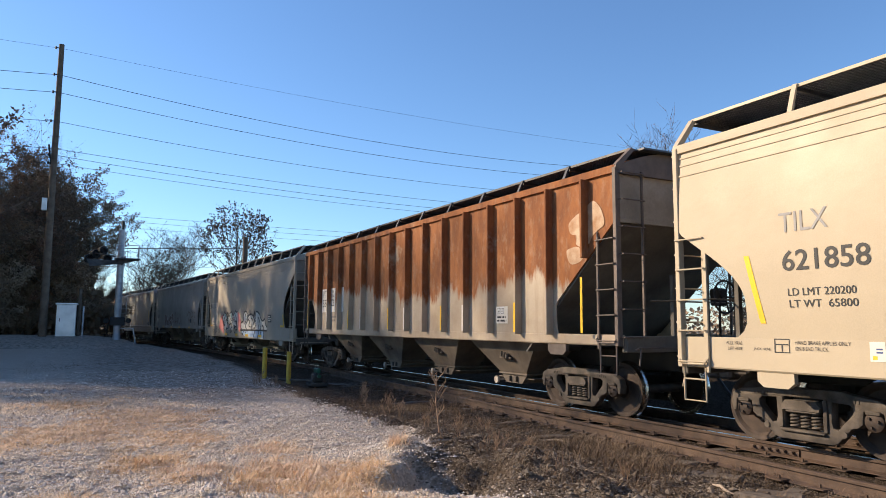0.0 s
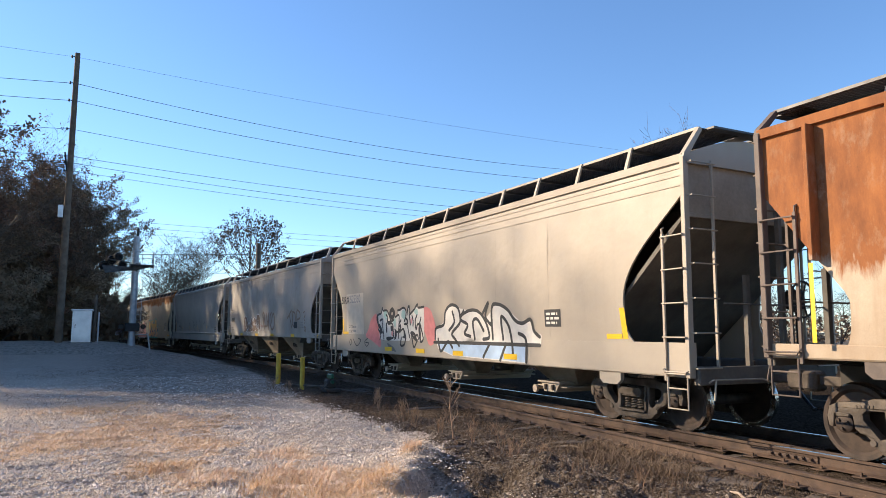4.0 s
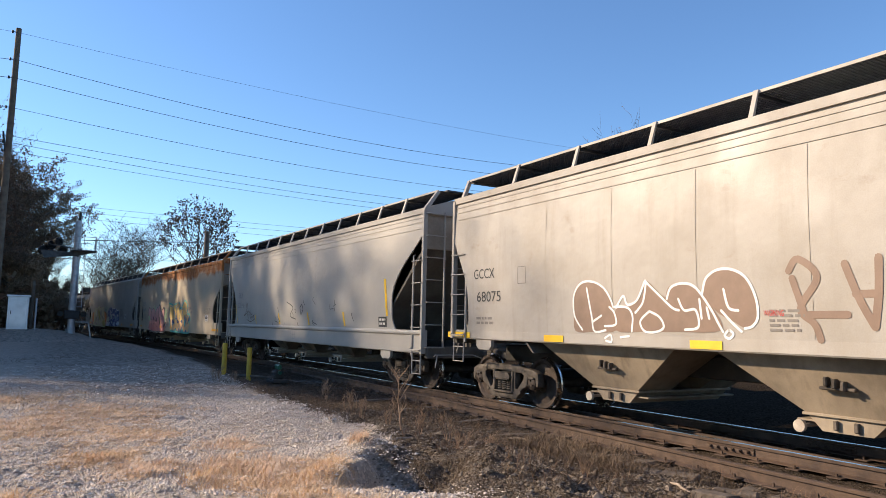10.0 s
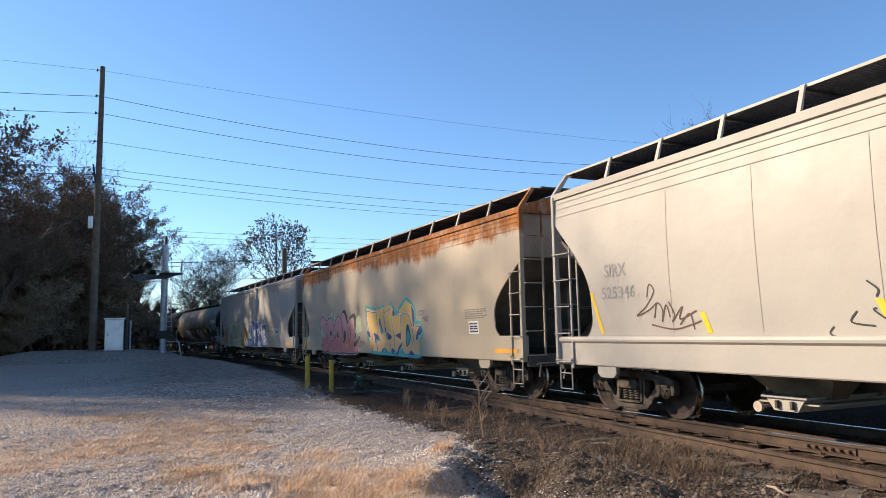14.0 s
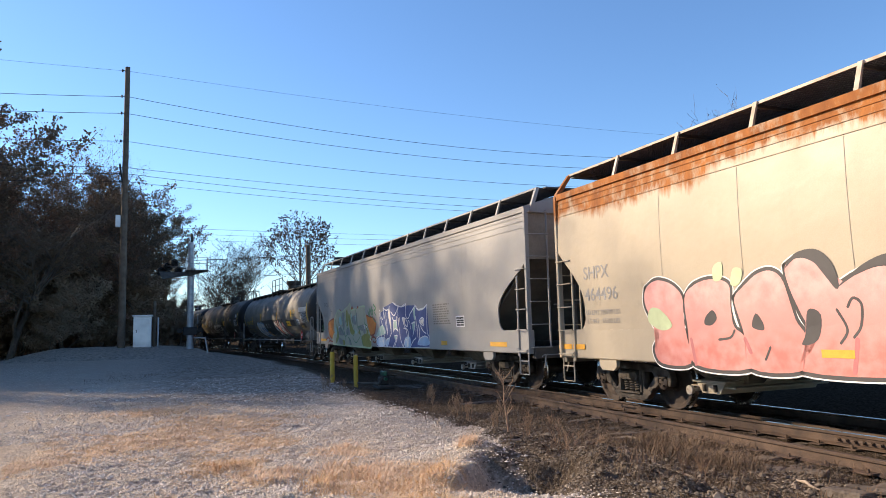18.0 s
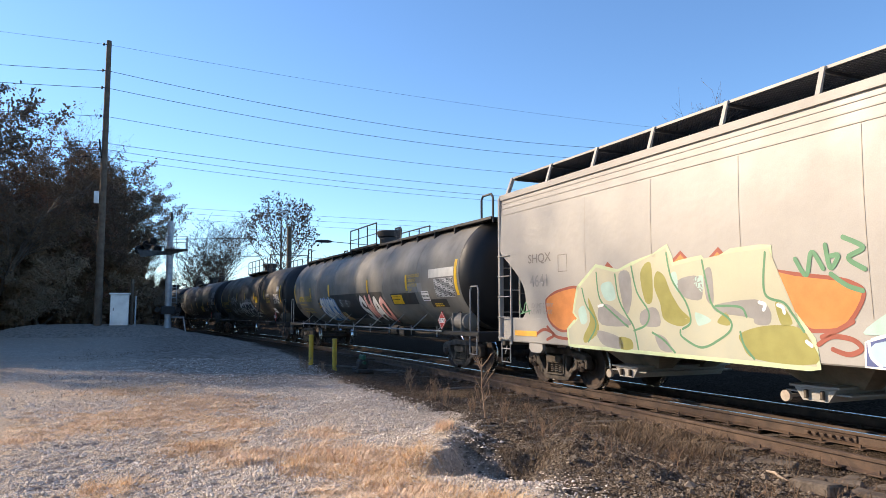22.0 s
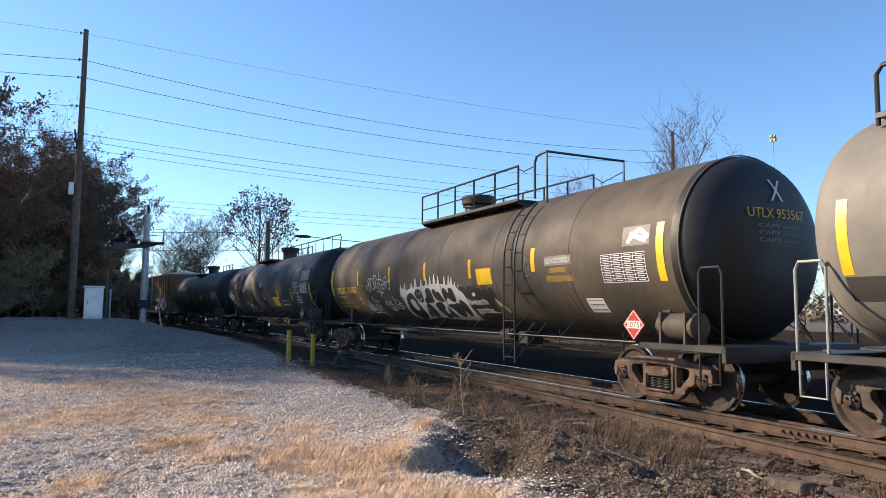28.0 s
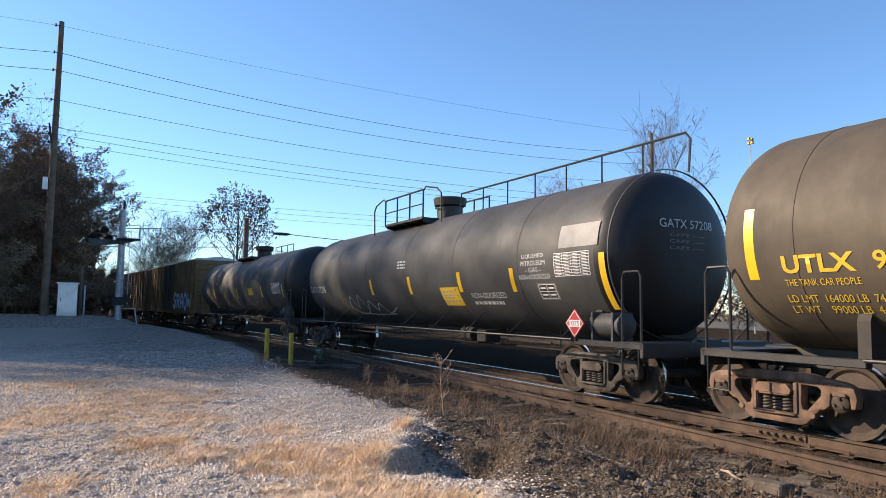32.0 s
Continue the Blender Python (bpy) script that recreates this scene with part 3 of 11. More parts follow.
def end_cut(hb, zt, deep, curl):
    """Reach of a side sheet at height z: full above zt, cut back towards the sill by deep, with a rounded inner corner."""
    def reach(z):
        if z >= zt:
            return hb
        t = (zt - z) / (zt - 1.40)
        k = min(1.0, t / 0.72)
        r = hb - deep * (k if not curl else math.sin(k * math.pi / 2) ** 1.15)
        if t > 0.86:
            q = (t - 0.86) / 0.14
            r += (0.16 if curl else 0.05) * q * q
        return r
    return reach


def hopper(name, s_front, s_back, paint, label, zt=3.0, deep=1.35, curl=True, sill=(0.98, 1.40), flat=False, bays=3, ribs=0,
           beads=True, roofpaint=None, group="freight cars of the train", post=True, rusty=False, frame_paint=None, bays_paint=None, board_paint=None, spacing=1.55, bz=0.0, deep_back=None, trucks=None, bay_at=None, lip=False):
    length = s_front - s_back
    hb = length / 2 - 0.68
    tk = trucks or (length / 2 - 2.15, length / 2 - 2.15)
    car = thing(name, label, "freight car", group)
    fp = frame_paint or paint
    bp = board_paint or fp
    deep_sill = sill[0] < 1.1
    roofpaint = roofpaint or paint
    reach = end_cut(hb, zt, deep, curl)
    reach_back = end_cut(hb, zt, deep_back or deep, curl)
    for s in (1, -1):
        b = hopper_side(0, lambda z: (-reach_back(z), reach(z)), sill[1] - 0.02, 4.06, flat)
        if s < 0:
            b.v = [(x, -y, z) for x, y, z in b.v]
        part("side_sheet", b, paint, car, smooth=40)
        e = Build()
        e.prism([(-s * 1.52, 4.02), (-s * 1.61, 4.03), (-s * 1.615, 4.15), (-s * 1.50, 4.19)], 0, -hb, hb)
        part("eave_rail", e, paint, car)
        q = Build()
        crown = [(1.565, sill[1] - 0.12), (1.606, sill[1] - 0.085), (1.612, sill[1] - 0.05), (1.596, sill[1] - 0.012), (1.575, sill[1])] if lip else [(1.565, sill[1] - 0.01), (1.555, sill[1])]
        q.prism([(-s * v, w) for v, w in [(1.47, sill[0]), (1.55, sill[0]), (1.565, sill[0] + 0.02)] + crown + [(1.47, sill[1])]], 0, -hb - 0.02, hb + 0.02)
        part("side_sill", q, paint, car)
        if beads:
            q = Build()
            for z in (3.95, 3.84, 3.69):
                y = -s * (profile_y(z, flat) + 0.004)
                q.box(-hb + 0.01, hb - 0.01, y - 0.008, y + 0.008, z - 0.012, z + 0.012)
            part("side_bead", q, paint, car)
    # roof
    rows = []
    for i in range(13):
        y = -1.53 + 3.06 * i / 12
        rows.append([(x, y, 4.16 + 0.34 * (1 - (y / 1.53) ** 2)) for x in (-hb, hb)])
    b = Build()
    b.sheet(rows)
    part("roof", b, roofpaint, car, smooth=40)
    # ends: upright top and slope sheet
    for s in (1, -1):
        b = Build()
        zc = min(3.25, zt + 0.1)
        prof = [(hb - 0.06, zc), (hb - 0.30, zc - 0.22), (hb - 2.6, 1.05), (hb - 2.65, 1.05), (hb - 0.40, zc - 0.20), (hb - 0.12, zc)]
        b.prism([(s * x, z) for x, z in prof], 1, -1.52, 1.52)
        part("slope_sheet", b, M_ENDS, car, "grimy slope sheet coloured darker for shade")
        b = Build()
        b.box(s * (hb - 0.06), s * (hb - 0.12), -1.52, 1.52, zc, 4.16, 0.004)
        b.box(s * (hb - 0.075), s * (hb - 0.03), -1.50, 1.50, zc - 0.03, zc + 0.035, 0.006)
        part("end_sheet", b, M_UPPER, car, "painted upper end sheet darkened for its shade")
        b = Build()
        top = [(-1.53 + 3.06 * i / 12, 4.15 + 0.345 * (1 - ((-1.53 + 3.06 * i / 12) / 1.53) ** 2)) for i in range(13)]
        b.prism(top + [(1.53, 4.02), (-1.53, 4.02)], 0, s * (hb - 0.07), s * (hb + 0.01))
        part("end_cap", b, fp, car)
        # end floor and sill
        b = Build()
        b.box(s * (hb - 1.9), s * (hb + 0.05), -1.50, 1.50, sill[0] + 0.02, sill[0] + 0.10, 0.01)
        b.box(s * (hb - 0.02), s * (hb + 0.10), -1.50, 1.50, sill[0] - 0.10, sill[0] + 0.16, 0.01)
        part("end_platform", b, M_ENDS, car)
        for q in (-1, 1):
            b = Build()
            w = 0.042
            b.box(s * hb - w, s * hb + w, q * 1.53, q * 1.63, sill[0], 4.10, 0.008)
            if post:
                b.prism([(q * 1.63, 4.06), (q * 1.60, 4.16), (q * 1.27, 4.59 + bz), (q * 1.21, 4.56 + bz), (q * 1.53, 4.10), (q * 1.55, 4.04)], 0, s * hb - w, s * hb + w)
            else:
                b.prism([(q * 1.48, 4.06), (q * 1.40, 4.06), (q * 1.20, 4.59 + bz), (q * 1.28, 4.59 + bz)], 0, s * hb - w, s * hb + w)
            part("corner_post", b, fp, car)
            zl = 2.86 if zt < 3.2 else 3.05
            half_ladder(car, fp, (s * (hb - 0.47), q * 1.585), (s * hb, q * 1.615), sill[0] - 0.06, zl, 5, "side_ladder", (0, q * 0.05), True)
            half_ladder(car, fp, (s * (hb + 0.045), q * 1.07), (s * (hb + 0.045), q * 1.56), sill[0], 4.12, 7, "end_ladder", (s * 0.07, 0), False)
            stirrup(car, fp, s * (hb - 0.235), q * 1.59, sill[0])
            b = Build()
            xg, yg = s * (hb - 0.24), q * 1.585
            b.tube([(xg - 0.24, yg - q * 0.03, sill[0] + 0.15), (xg - 0.24, yg + q * 0.05, sill[0] + 0.10), (xg - 0.20, yg + q * 0.05, sill[0] + 0.05),
                    (xg + 0.20, yg + q * 0.05, sill[0] + 0.05), (xg + 0.24, yg + q * 0.05, sill[0] + 0.10), (xg + 0.24, yg - q * 0.03, sill[0] + 0.15)], 0.011, 6)
            part("grab_iron", b, fp, car)
            b = Build()
            xj = tk[0] if s > 0 else -tk[1]
            b.prism([(xj - 0.26, sill[0] + 0.03), (xj - 0.26, sill[0] - 0.12), (xj - 0.17, sill[0] - 0.19), (xj + 0.17, sill[0] - 0.19), (xj + 0.26, sill[0] - 0.12), (xj + 0.26, sill[0] + 0.03)], 1, q * 1.47, q * 1.54)
            part("jacking_pad", b, fp, car)
        b = Build()
        b.tube([(s * (hb + 0.12), -1.0, 1.95), (s * (hb + 0.16), -0.95, 1.95), (s * (hb + 0.16), 1.0, 1.95), (s * (hb + 0.12), 1.05, 1.95)], 0.014, 6)
        b.box(s * (hb - 0.02), s * (hb + 0.06), 0.35, 0.43, sill[0], 3.6, 0.005)
        b.box(s * (hb - 0.02), s * (hb + 0.06), -0.43, -0.35, sill[0], 2.4, 0.005)
        part("end_brace", b, M_ENDS, car)
        coupler(car, s * (hb + 0.02), s)
    # brake wheel at the leading end
    b = Build()
    x = hb + 0.22
    pts = [(x, 0.62 + 0.28 * math.cos(2 * math.pi * i / 20), 2.05 + 0.28 * math.sin(2 * math.pi * i / 20)) for i in range(21)]
    b.tube(pts, 0.018, 6)
    for i in range(5):
        t = 2 * math.pi * i / 5
        b.rod((x, 0.62, 2.05), (x, 0.62 + 0.27 * math.cos(t), 2.05 + 0.27 * math.sin(t)), 0.014, 5)
    b.rod((x - 0.2, 0.62, 2.05), (x, 0.62, 2.05), 0.05, 8)
    b.box(x - 0.24, x - 0.05, 0.5, 0.76, 1.9, 2.2, 0.03)
    b.rod((x - 0.12, 0.62, 1.1), (x - 0.12, 0.62, 1.95), 0.02, 6)
    part("brake_wheel", b, M_DARK, car)
    # centre sill and hopper bays
    b = Build()
    b.box(-hb, hb, -0.26, 0.26, 0.78, 1.12, 0.02)
    part("centre_sill", b, M_DARK, car)
    span = 2 * (hb - 2.3) / bays
    for xc in bay_at or [-(hb - 2.3) + span * (i + 0.5) for i in range(bays)]:
        b = Build()
        gw = 0.27 if deep_sill else 0.42
        b.prism([(xc - gw - 0.05, 0.54), (xc + gw + 0.05, 0.54), (xc + gw * 0.7, 0.36), (xc - gw * 0.7, 0.36)], 1, -1.02, 1.02)
        b.box(xc - gw - 0.10, xc + gw + 0.10, -1.06, 1.06, 0.53, 0.565, 0.006)
        b.box(xc - gw - 0.22, xc + gw + 0.22, -0.98, 0.98, 0.45, 0.475, 0.006)
        part("outlet_gate", b, bays_paint or fp, car)
        for q in (-1, 1):
            b = Build()
            b.rod((xc - gw - 0.10, q * 0.6, 0.40), (xc - gw - 0.10, q * 1.12, 0.40), 0.025, 8)
            b.rod((xc - gw - 0.10, q * 1.08, 0.40), (xc - gw - 0.10, q * 1.13, 0.40), 0.075, 16)
            part("gate_capstan", b, M_CAP, car)
            for k5 in (-0.14, 0.10):
                b = Build()
                b.box(xc + k5, xc + k5 + 0.05, q * 1.02, q * 1.07, 0.39, 0.50, 0.008)
                part("gate_lock", b, M_TRUCK, car)
        for q in (-1, 1):
            b = Build()
            tx, bx, zb = span * (0.30 if deep_sill else 0.48), 0.42, 0.52
            yb = 0.66 if deep_sill else 1.02
            rows = [[(xc - tx, q * 1.44, sill[1]), (xc + tx, q * 1.44, sill[1])], [(xc - bx, q * yb, zb), (xc + bx, q * yb, zb)]]
            inn = [[(xc - tx, q * 0.30, sill[1]), (xc + tx, q * 0.30, sill[1])], [(xc - bx, q * 0.34, zb), (xc + bx, q * 0.34, zb)]]
            o = [rows[0][0], rows[0][1], rows[1][1], rows[1][0], inn[0][0], inn[0][1], inn[1][1], inn[1][0]]
            b.add(o, [(0, 1, 2, 3), (4, 7, 6, 5), (0, 3, 7, 4), (1, 5, 6, 2), (3, 2, 6, 7), (0, 4, 5, 1)])
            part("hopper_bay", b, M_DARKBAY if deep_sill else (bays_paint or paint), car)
            b = Build()
            yv, zv = 1.24, 0.96
            for k5 in range(3):
                b.box(xc - 0.10 + k5 * 0.10, xc - 0.05 + k5 * 0.10, q * (yv - 0.02), q * (yv + 0.07), zv - 0.06 - k5 * 0.02, zv + 0.05 - k5 * 0.02, 0.012)
            b.box(xc - 0.17, xc + 0.25, q * (yv - 0.03), q * (yv + 0.03), zv - 0.10, zv - 0.06, 0.01)
            part("shaker_bracket", b, M_TRUCK, car)
    # running boards on brackets, hatches
    for q in (-1, 1):
        b = Build()
        y0, y1 = (0.40, 1.25) if q > 0 else (-1.25, -0.40)
        n = int(hb * 2 / 0.06)
        for i in range(19):
            y = y0 + (y1 - y0) * i / 18
            b.box(-hb, hb, y - 0.004, y + 0.004, 4.557 + bz, 4.590 + bz)
        for i in range(n + 1):
            x = -hb + 2 * hb * i / n
            b.box(x - 0.009, x + 0.009, y0, y1, 4.562 + bz, 4.587 + bz)
        part("running_board", b, M_GRATE, car)
        b = Build()
        b.box(-hb, hb, q * 1.254, q * 1.268, 4.56 + bz, 4.60 + bz)
        part("board_edge", b, bp, car)
        n2 = int(hb * 2 / spacing)
        for i in range(1, n2):
            x = -hb + 0.1 + (2 * hb - 0.2) * i / n2
            b = Build()
            b.prism([(q * 1.38, 4.17), (q * 1.43, 4.17), (q * 1.29, 4.60 + bz), (q * 1.268, 4.60 + bz)], 0, x - 0.034, x + 0.034)
            bk = part("board_bracket", b, bp, car)
            b = Build()
            b.box(x - 0.02, x + 0.02, q * 0.40, q * 1.25, 4.515 + bz, 4.555 + bz)
            part("bracket_arm", b, M_GRATE, bk)
    b = Build()
    b.box(-hb + 0.6, hb - 0.6, -0.33, 0.33, 4.36, 4.50, 0.03)
    part("hatch_coaming", b, fp, car)
    nh = 4
    for i in range(nh):
        x0 = -hb + 0.65 + (2 * hb - 1.3) * i / nh
        x1 = -hb + 0.65 + (2 * hb - 1.3) * (i + 1) / nh
        b = Build()
        b.box(x0 + 0.02, x1 - 0.02, -0.36, 0.36, 4.50, 4.56, 0.02)
        part("hatch_cover", b, fp, car)
    for s in (1, -1):
        b = Build()
        b.box(s * (hb - 0.1), s * (hb + 0.16), -1.1, 1.1, 4.565 + bz, 4.595 + bz)
        for i in range(6):
            y = -1.0 + 2.0 * i / 5
            b.box(s * (hb - 0.35), s * (hb - 0.1), y - 0.15, y + 0.15, 4.568 + bz, 4.592 + bz)
        part("end_running_board", b, M_GRATE, car)
        b = Build()
        b.tube([(s * (hb + 0.12), -1.35, sill[0] - 0.06), (s * (hb + 0.2), -1.35, sill[0] - 0.02), (s * (hb + 0.2), -0.35, sill[0] - 0.02), (s * (hb + 0.26), -0.12, sill[0] - 0.10)], 0.014, 6)
        b.tube([(s * (hb + 0.2), -1.30, sill[0] - 0.02), (s * (hb + 0.22), -1.36, sill[0] - 0.30)], 0.014, 6)
        part("uncoupling_rod", b, fp, car)
    if ribs:
        for i in range(ribs):
            x = -hb + 0.75 + (2 * hb - 1.5) * i / (ribs - 1)
            for q in (-1, 1):
                lo = sill[1] - 0.02
                r = reach(lo)
                zb = lo
                while zb < 4.0 and (reach if x > 0 else reach_back)(zb) < abs(x):
                    zb += 0.05
                b = Build()
                b.box(x - 0.030, x + 0.030, q * 1.55, q * 1.71, zb, 4.03, 0.008)
                part("side_stake", b, paint, car)
    truck(car, tk[0], rusty)
    truck(car, -tk[1], rusty)
    CARS.append((car, (s_front + s_back) / 2, length / 2 - 2.15))
    return car, hb


M_GRATE = mat("galvanised_grating", (0.07, 0.07, 0.072), 0.5, metal=0.4, var=0.3)


def tank(name, s_front, s_back, paint, lead_head_mat, label, r=1.50, zc=2.53, top=(-0.2, -1.7, 1.3, None, None, None), rusty=False, group="freight cars of the train", light=None, cross=None, ends=None, tails=(0.0, 0.0), side_rails=True, trucks=None):
    length = s_front - s_back
    ht = length / 2 - 1.72           # where the heads begin
    tip = length / 2 - 0.92
    shells, tips = ((ends[0], ends[2]), (ends[1], ends[3])) if ends else ((ht, ht), (tip, tip))
    car = thing(name, label, "tank car", group)
    b = Build()
    b.lathe([(r, x) for x in [-shells[1] + (shells[0] + shells[1]) * i / 12 for i in range(13)]], (0, 0, zc), 0, 64)
    part("tank_shell", b, paint, car, smooth=40)
    for k, s in enumerate((1, -1)):
        b = Build()
        prof = []
        for i in range(13):
            t = math.pi / 2 * i / 12
            prof.append((max(0.001, r * math.cos(t) ** 0.55), s * (shells[k] + (tips[k] - shells[k]) * math.sin(t))))
        b.lathe(prof, (0, 0, zc), 0, 64)
        # leading head in its own near-black colour, trailing head as the shell
        part("tank_head", b, lead_head_mat if s > 0 else paint, car, smooth=60)
    for i in range(7):
        x = -ht + 2 * ht * i / 6
        b = Build()
        b.lathe([(r - 0.01, x - 0.018), (r + 0.006, x - 0.012), (r + 0.006, x + 0.012), (r - 0.01, x + 0.018)], (0, 0, zc), 0, 64)
        part("weld_seam", b, paint, car, smooth=60)
    # underframe
    b = Build()
    b.box(-ht, ht, -0.22, 0.22, 0.80, 1.12, 0.02)
    part("centre_sill", b, M_DARK, car)
    xb = length / 2 - 2.3
    for s in (1, -1):
        b = Build()
        prof = [(-1.12, 1.50)] + [(1.12 * math.sin(t), zc - math.sqrt(r * r - (1.12 * math.sin(t)) ** 2) + 0.01) for t in [math.pi * (i / 10 - 0.5) for i in range(11)]] + [(1.30, 1.62), (1.30, 1.0), (-1.30, 1.0)]
        b.prism(prof[1:-3] + [(1.16, 1.45), (1.16, 0.98), (-1.16, 0.98), (-1.16, 1.45)], 0, s * (xb + 0.02), s * (xb - 0.14))
        part("saddle", b, M_DARK, car)
        # end platform with handrails
        half = length / 2 + tails[0 if s > 0 else 1]
        b = Build()
        b.box(s * (xb - 0.3), s * (half - 0.72), -1.52, -1.40, 0.93, 1.03, 0.01)
        b.box(s * (xb - 0.3), s * (half - 0.72), 1.40, 1.52, 0.93, 1.03, 0.01)
        b.box(s * (half - 1.25), s * (half - 0.72), -1.52, 1.52, 1.00, 1.04, 0.008)
        b.box(s * (half - 0.78), s * (half - 0.70), -1.52, 1.52, 0.80, 1.03, 0.01)
        b.box(s * (xb + 0.2), s * (half - 0.72), -0.25, 0.25, 0.78, 1.08, 0.02)
        part("end_platform", b, M_BLACK, car)
        for q in (-1, 1):
            b = Build()
            x0, x1 = s * (half - 1.2), s * (half - 0.78)
            b.tube([(x0, q * 1.48, 1.03), (x0, q * 1.48, 2.05), (x0 + (x1 - x0) * 0.12, q * 1.48, 2.15), (x0 + (x1 - x0) * 0.88, q * 1.48, 2.15), (x1, q * 1.48, 2.05), (x1, q * 1.48, 1.03)], 0.02, 8)
            part("grab_rail", b, M_RAILING if light is None else light, car)
            b = Build()
            b.tube([(s * (half - 1.18), q * 1.50, 0.93), (s * (half - 1.18), q * 1.50, 0.50), (s * (half - 0.82), q * 1.50, 0.50), (s * (half - 0.82), q * 1.50, 0.93)], 0.018, 6)
            part("step", b, M_RAILING if light is None else light, car)
        coupler(car, s * (half - 0.72), s)
    for q in (-1, 1):
        b = Build()
        b.tube([(-xb + 0.3, q * 1.55, 1.02), (xb - 0.3, q * 1.55, 1.02)], 0.022, 8)
        for i in range(9):
            x = -xb + 0.6 + (2 * xb - 1.2) * i / 8
            b.rod((x, q * 1.55, 0.86), (x, q * 1.55, 1.16), 0.014, 6)
            b.rod((x, q * 1.55, 1.02), (x, q * 1.05, 1.45), 0.012, 6)
        part("side_handrail", b, M_RAILING if light is None else light, car)
    # air reservoir, brake rigging and bottom pipework
    b = Build()
    b.lathe([(0.001, -0.42), (0.15, -0.41), (0.21, -0.36), (0.21, 0.36), (0.15, 0.41), (0.001, 0.42)], (xb + 0.36, -1.22, 1.28), 0, 18)
    b.box(xb + 0.09, xb + 0.13, -1.44, -1.0, 1.02, 1.50)
    b.box(xb + 0.59, xb + 0.63, -1.44, -1.0, 1.02, 1.50)
    part("air_reservoir", b, paint, car, smooth=40)
    b = Build()
    b.lathe([(0.001, -0.28), (0.17, -0.26), (0.17, 0.26), (0.001, 0.28)], (2.2, -0.7, 0.92), 0, 14)
    b.rod((-4, -0.55, 0.85), (5.2, -0.55, 0.85), 0.025, 6)
    b.rod((-xb + 1, -0.4, 0.72), (xb - 1, -0.4, 0.72), 0.02, 6)
    b.box(2.9, 3.3, -0.95, -0.55, 0.78, 1.05, 0.02)
    part("brake_gear", b, M_DARK, car)
    # top fittings
    zt = zc + r
    xd, p0, p1, lad, board, rail = top
    b = Build()
    b.lathe([(0.36, -0.05), (0.36, 0.30), (0.44, 0.34), (0.47, 0.52), (0.44, 0.56), (0.001, 0.58)], (xd, 0, zt), 2, 24)
    b.box(xd - 0.55, xd - 0.40, -0.2, 0.2, zt + 0.3, zt + 0.46, 0.02)
    part("valve_housing", b, M_BLACK, car, smooth=40)
    for q in (-1, 1):
        b = Build()
        b.box(p0, p1, q * 0.55, q * 1.05, zt - 0.12, zt - 0.08, 0.005)
        b.box(p0, p1, q * 1.03, q * 1.06, zt - 0.13, zt - 0.06, 0.005)
        part("platform", b, M_BLACK, car)
        for x in (p0 + 0.05, (p0 + p1) / 2, p1 - 0.05):
            b = Build()
            b.prism([(q * 0.5, zt - 0.12), (q * 1.03, zt - 0.12), (q * 1.0, zt - 0.18), (q * 0.62, zt - 0.24)], 0, x - 0.02, x + 0.02)
            part("platform_bracket", b, M_BLACK, car)
        b = Build()
        nx = max(2, int((p1 - p0) / 1.1) + 1)
        for k in range(nx + 1):
            x = p0 + (p1 - p0) * k / nx
            b.rod((x, q * 1.04, zt - 0.1), (x, q * 1.04, zt + 0.66), 0.024, 6)
        b.rod((p0, q * 1.04, zt + 0.66), (p1, q * 1.04, zt + 0.66), 0.024, 6)
        b.rod((p0, q * 1.04, zt + 0.28), (p1, q * 1.04, zt + 0.28), 0.016, 6)
        part("platform_railing", b, M_RAILING, car)
    for s, x in ((1, p1), (-1, p0)) if cross is None and side_rails else ():
        b = Build()
        b.tube([(x, -1.04, zt + 0.62), (x + s * 0.15, -1.04, zt + 0.72), (x + s * 0.75, -1.02, zt + 0.60), (x + s * 0.95, -1.0, zt + 0.45), (x + s * 0.95, -0.98, zt - 0.30)], 0.022, 6)
        part("platform_railing", b, M_RAILING, car)
    if cross is not None:
        b = Build()
        b.tube([(cross - 0.45, -1.02, zt - 0.15), (cross - 0.45, -1.02, zt + 0.62), (cross - 0.38, -1.02, zt + 0.74), (cross - 0.2, -1.02, zt + 0.78), (cross, -1.02, zt + 0.78)], 0.028, 8)
        b.tube([(cross, -1.02, zt - 0.3), (cross, -1.02, zt + 0.78), (cross, 1.02, zt + 0.78), (cross, 1.02, zt - 0.3)], 0.028, 8)
        part("cross_rail", b, M_RAILING, car)
        b = Build()
        b.tube([(p1, -1.04, zt + 0.6), (p1 + 0.2, -1.03, zt + 0.50), (cross - 0.45, -1.02, zt + 0.55)], 0.012, 6)
        b.tube([(p1, 1.04, zt + 0.6), (p1 + 0.35, 1.03, zt + 0.42), (cross, 1.02, zt + 0.55)], 0.012, 6)
        part("safety_chain", b, M_RAILING, car)
    if board:
        b = Build()
        b.box(board[0], board[1], -0.95, -0.40, zt - 0.16, zt - 0.12, 0.004)
        b.box(board[0], board[1], -0.96, -0.93, zt - 0.17, zt - 0.10, 0.004)
        for k in range(int((board[1] - board[0]) / 1.3)):
            x = board[0] + 0.4 + k * 1.3
            b.box(x - 0.025, x + 0.025, -0.97, -0.5, zt - 0.38, zt - 0.12, 0.004)
        part("top_walkway", b, M_BLACK, car)
        for s, x in ((-1, board[0]), (1, board[1])):
            b = Build()
            for q in (-0.9, 0.9):
                b = Build()
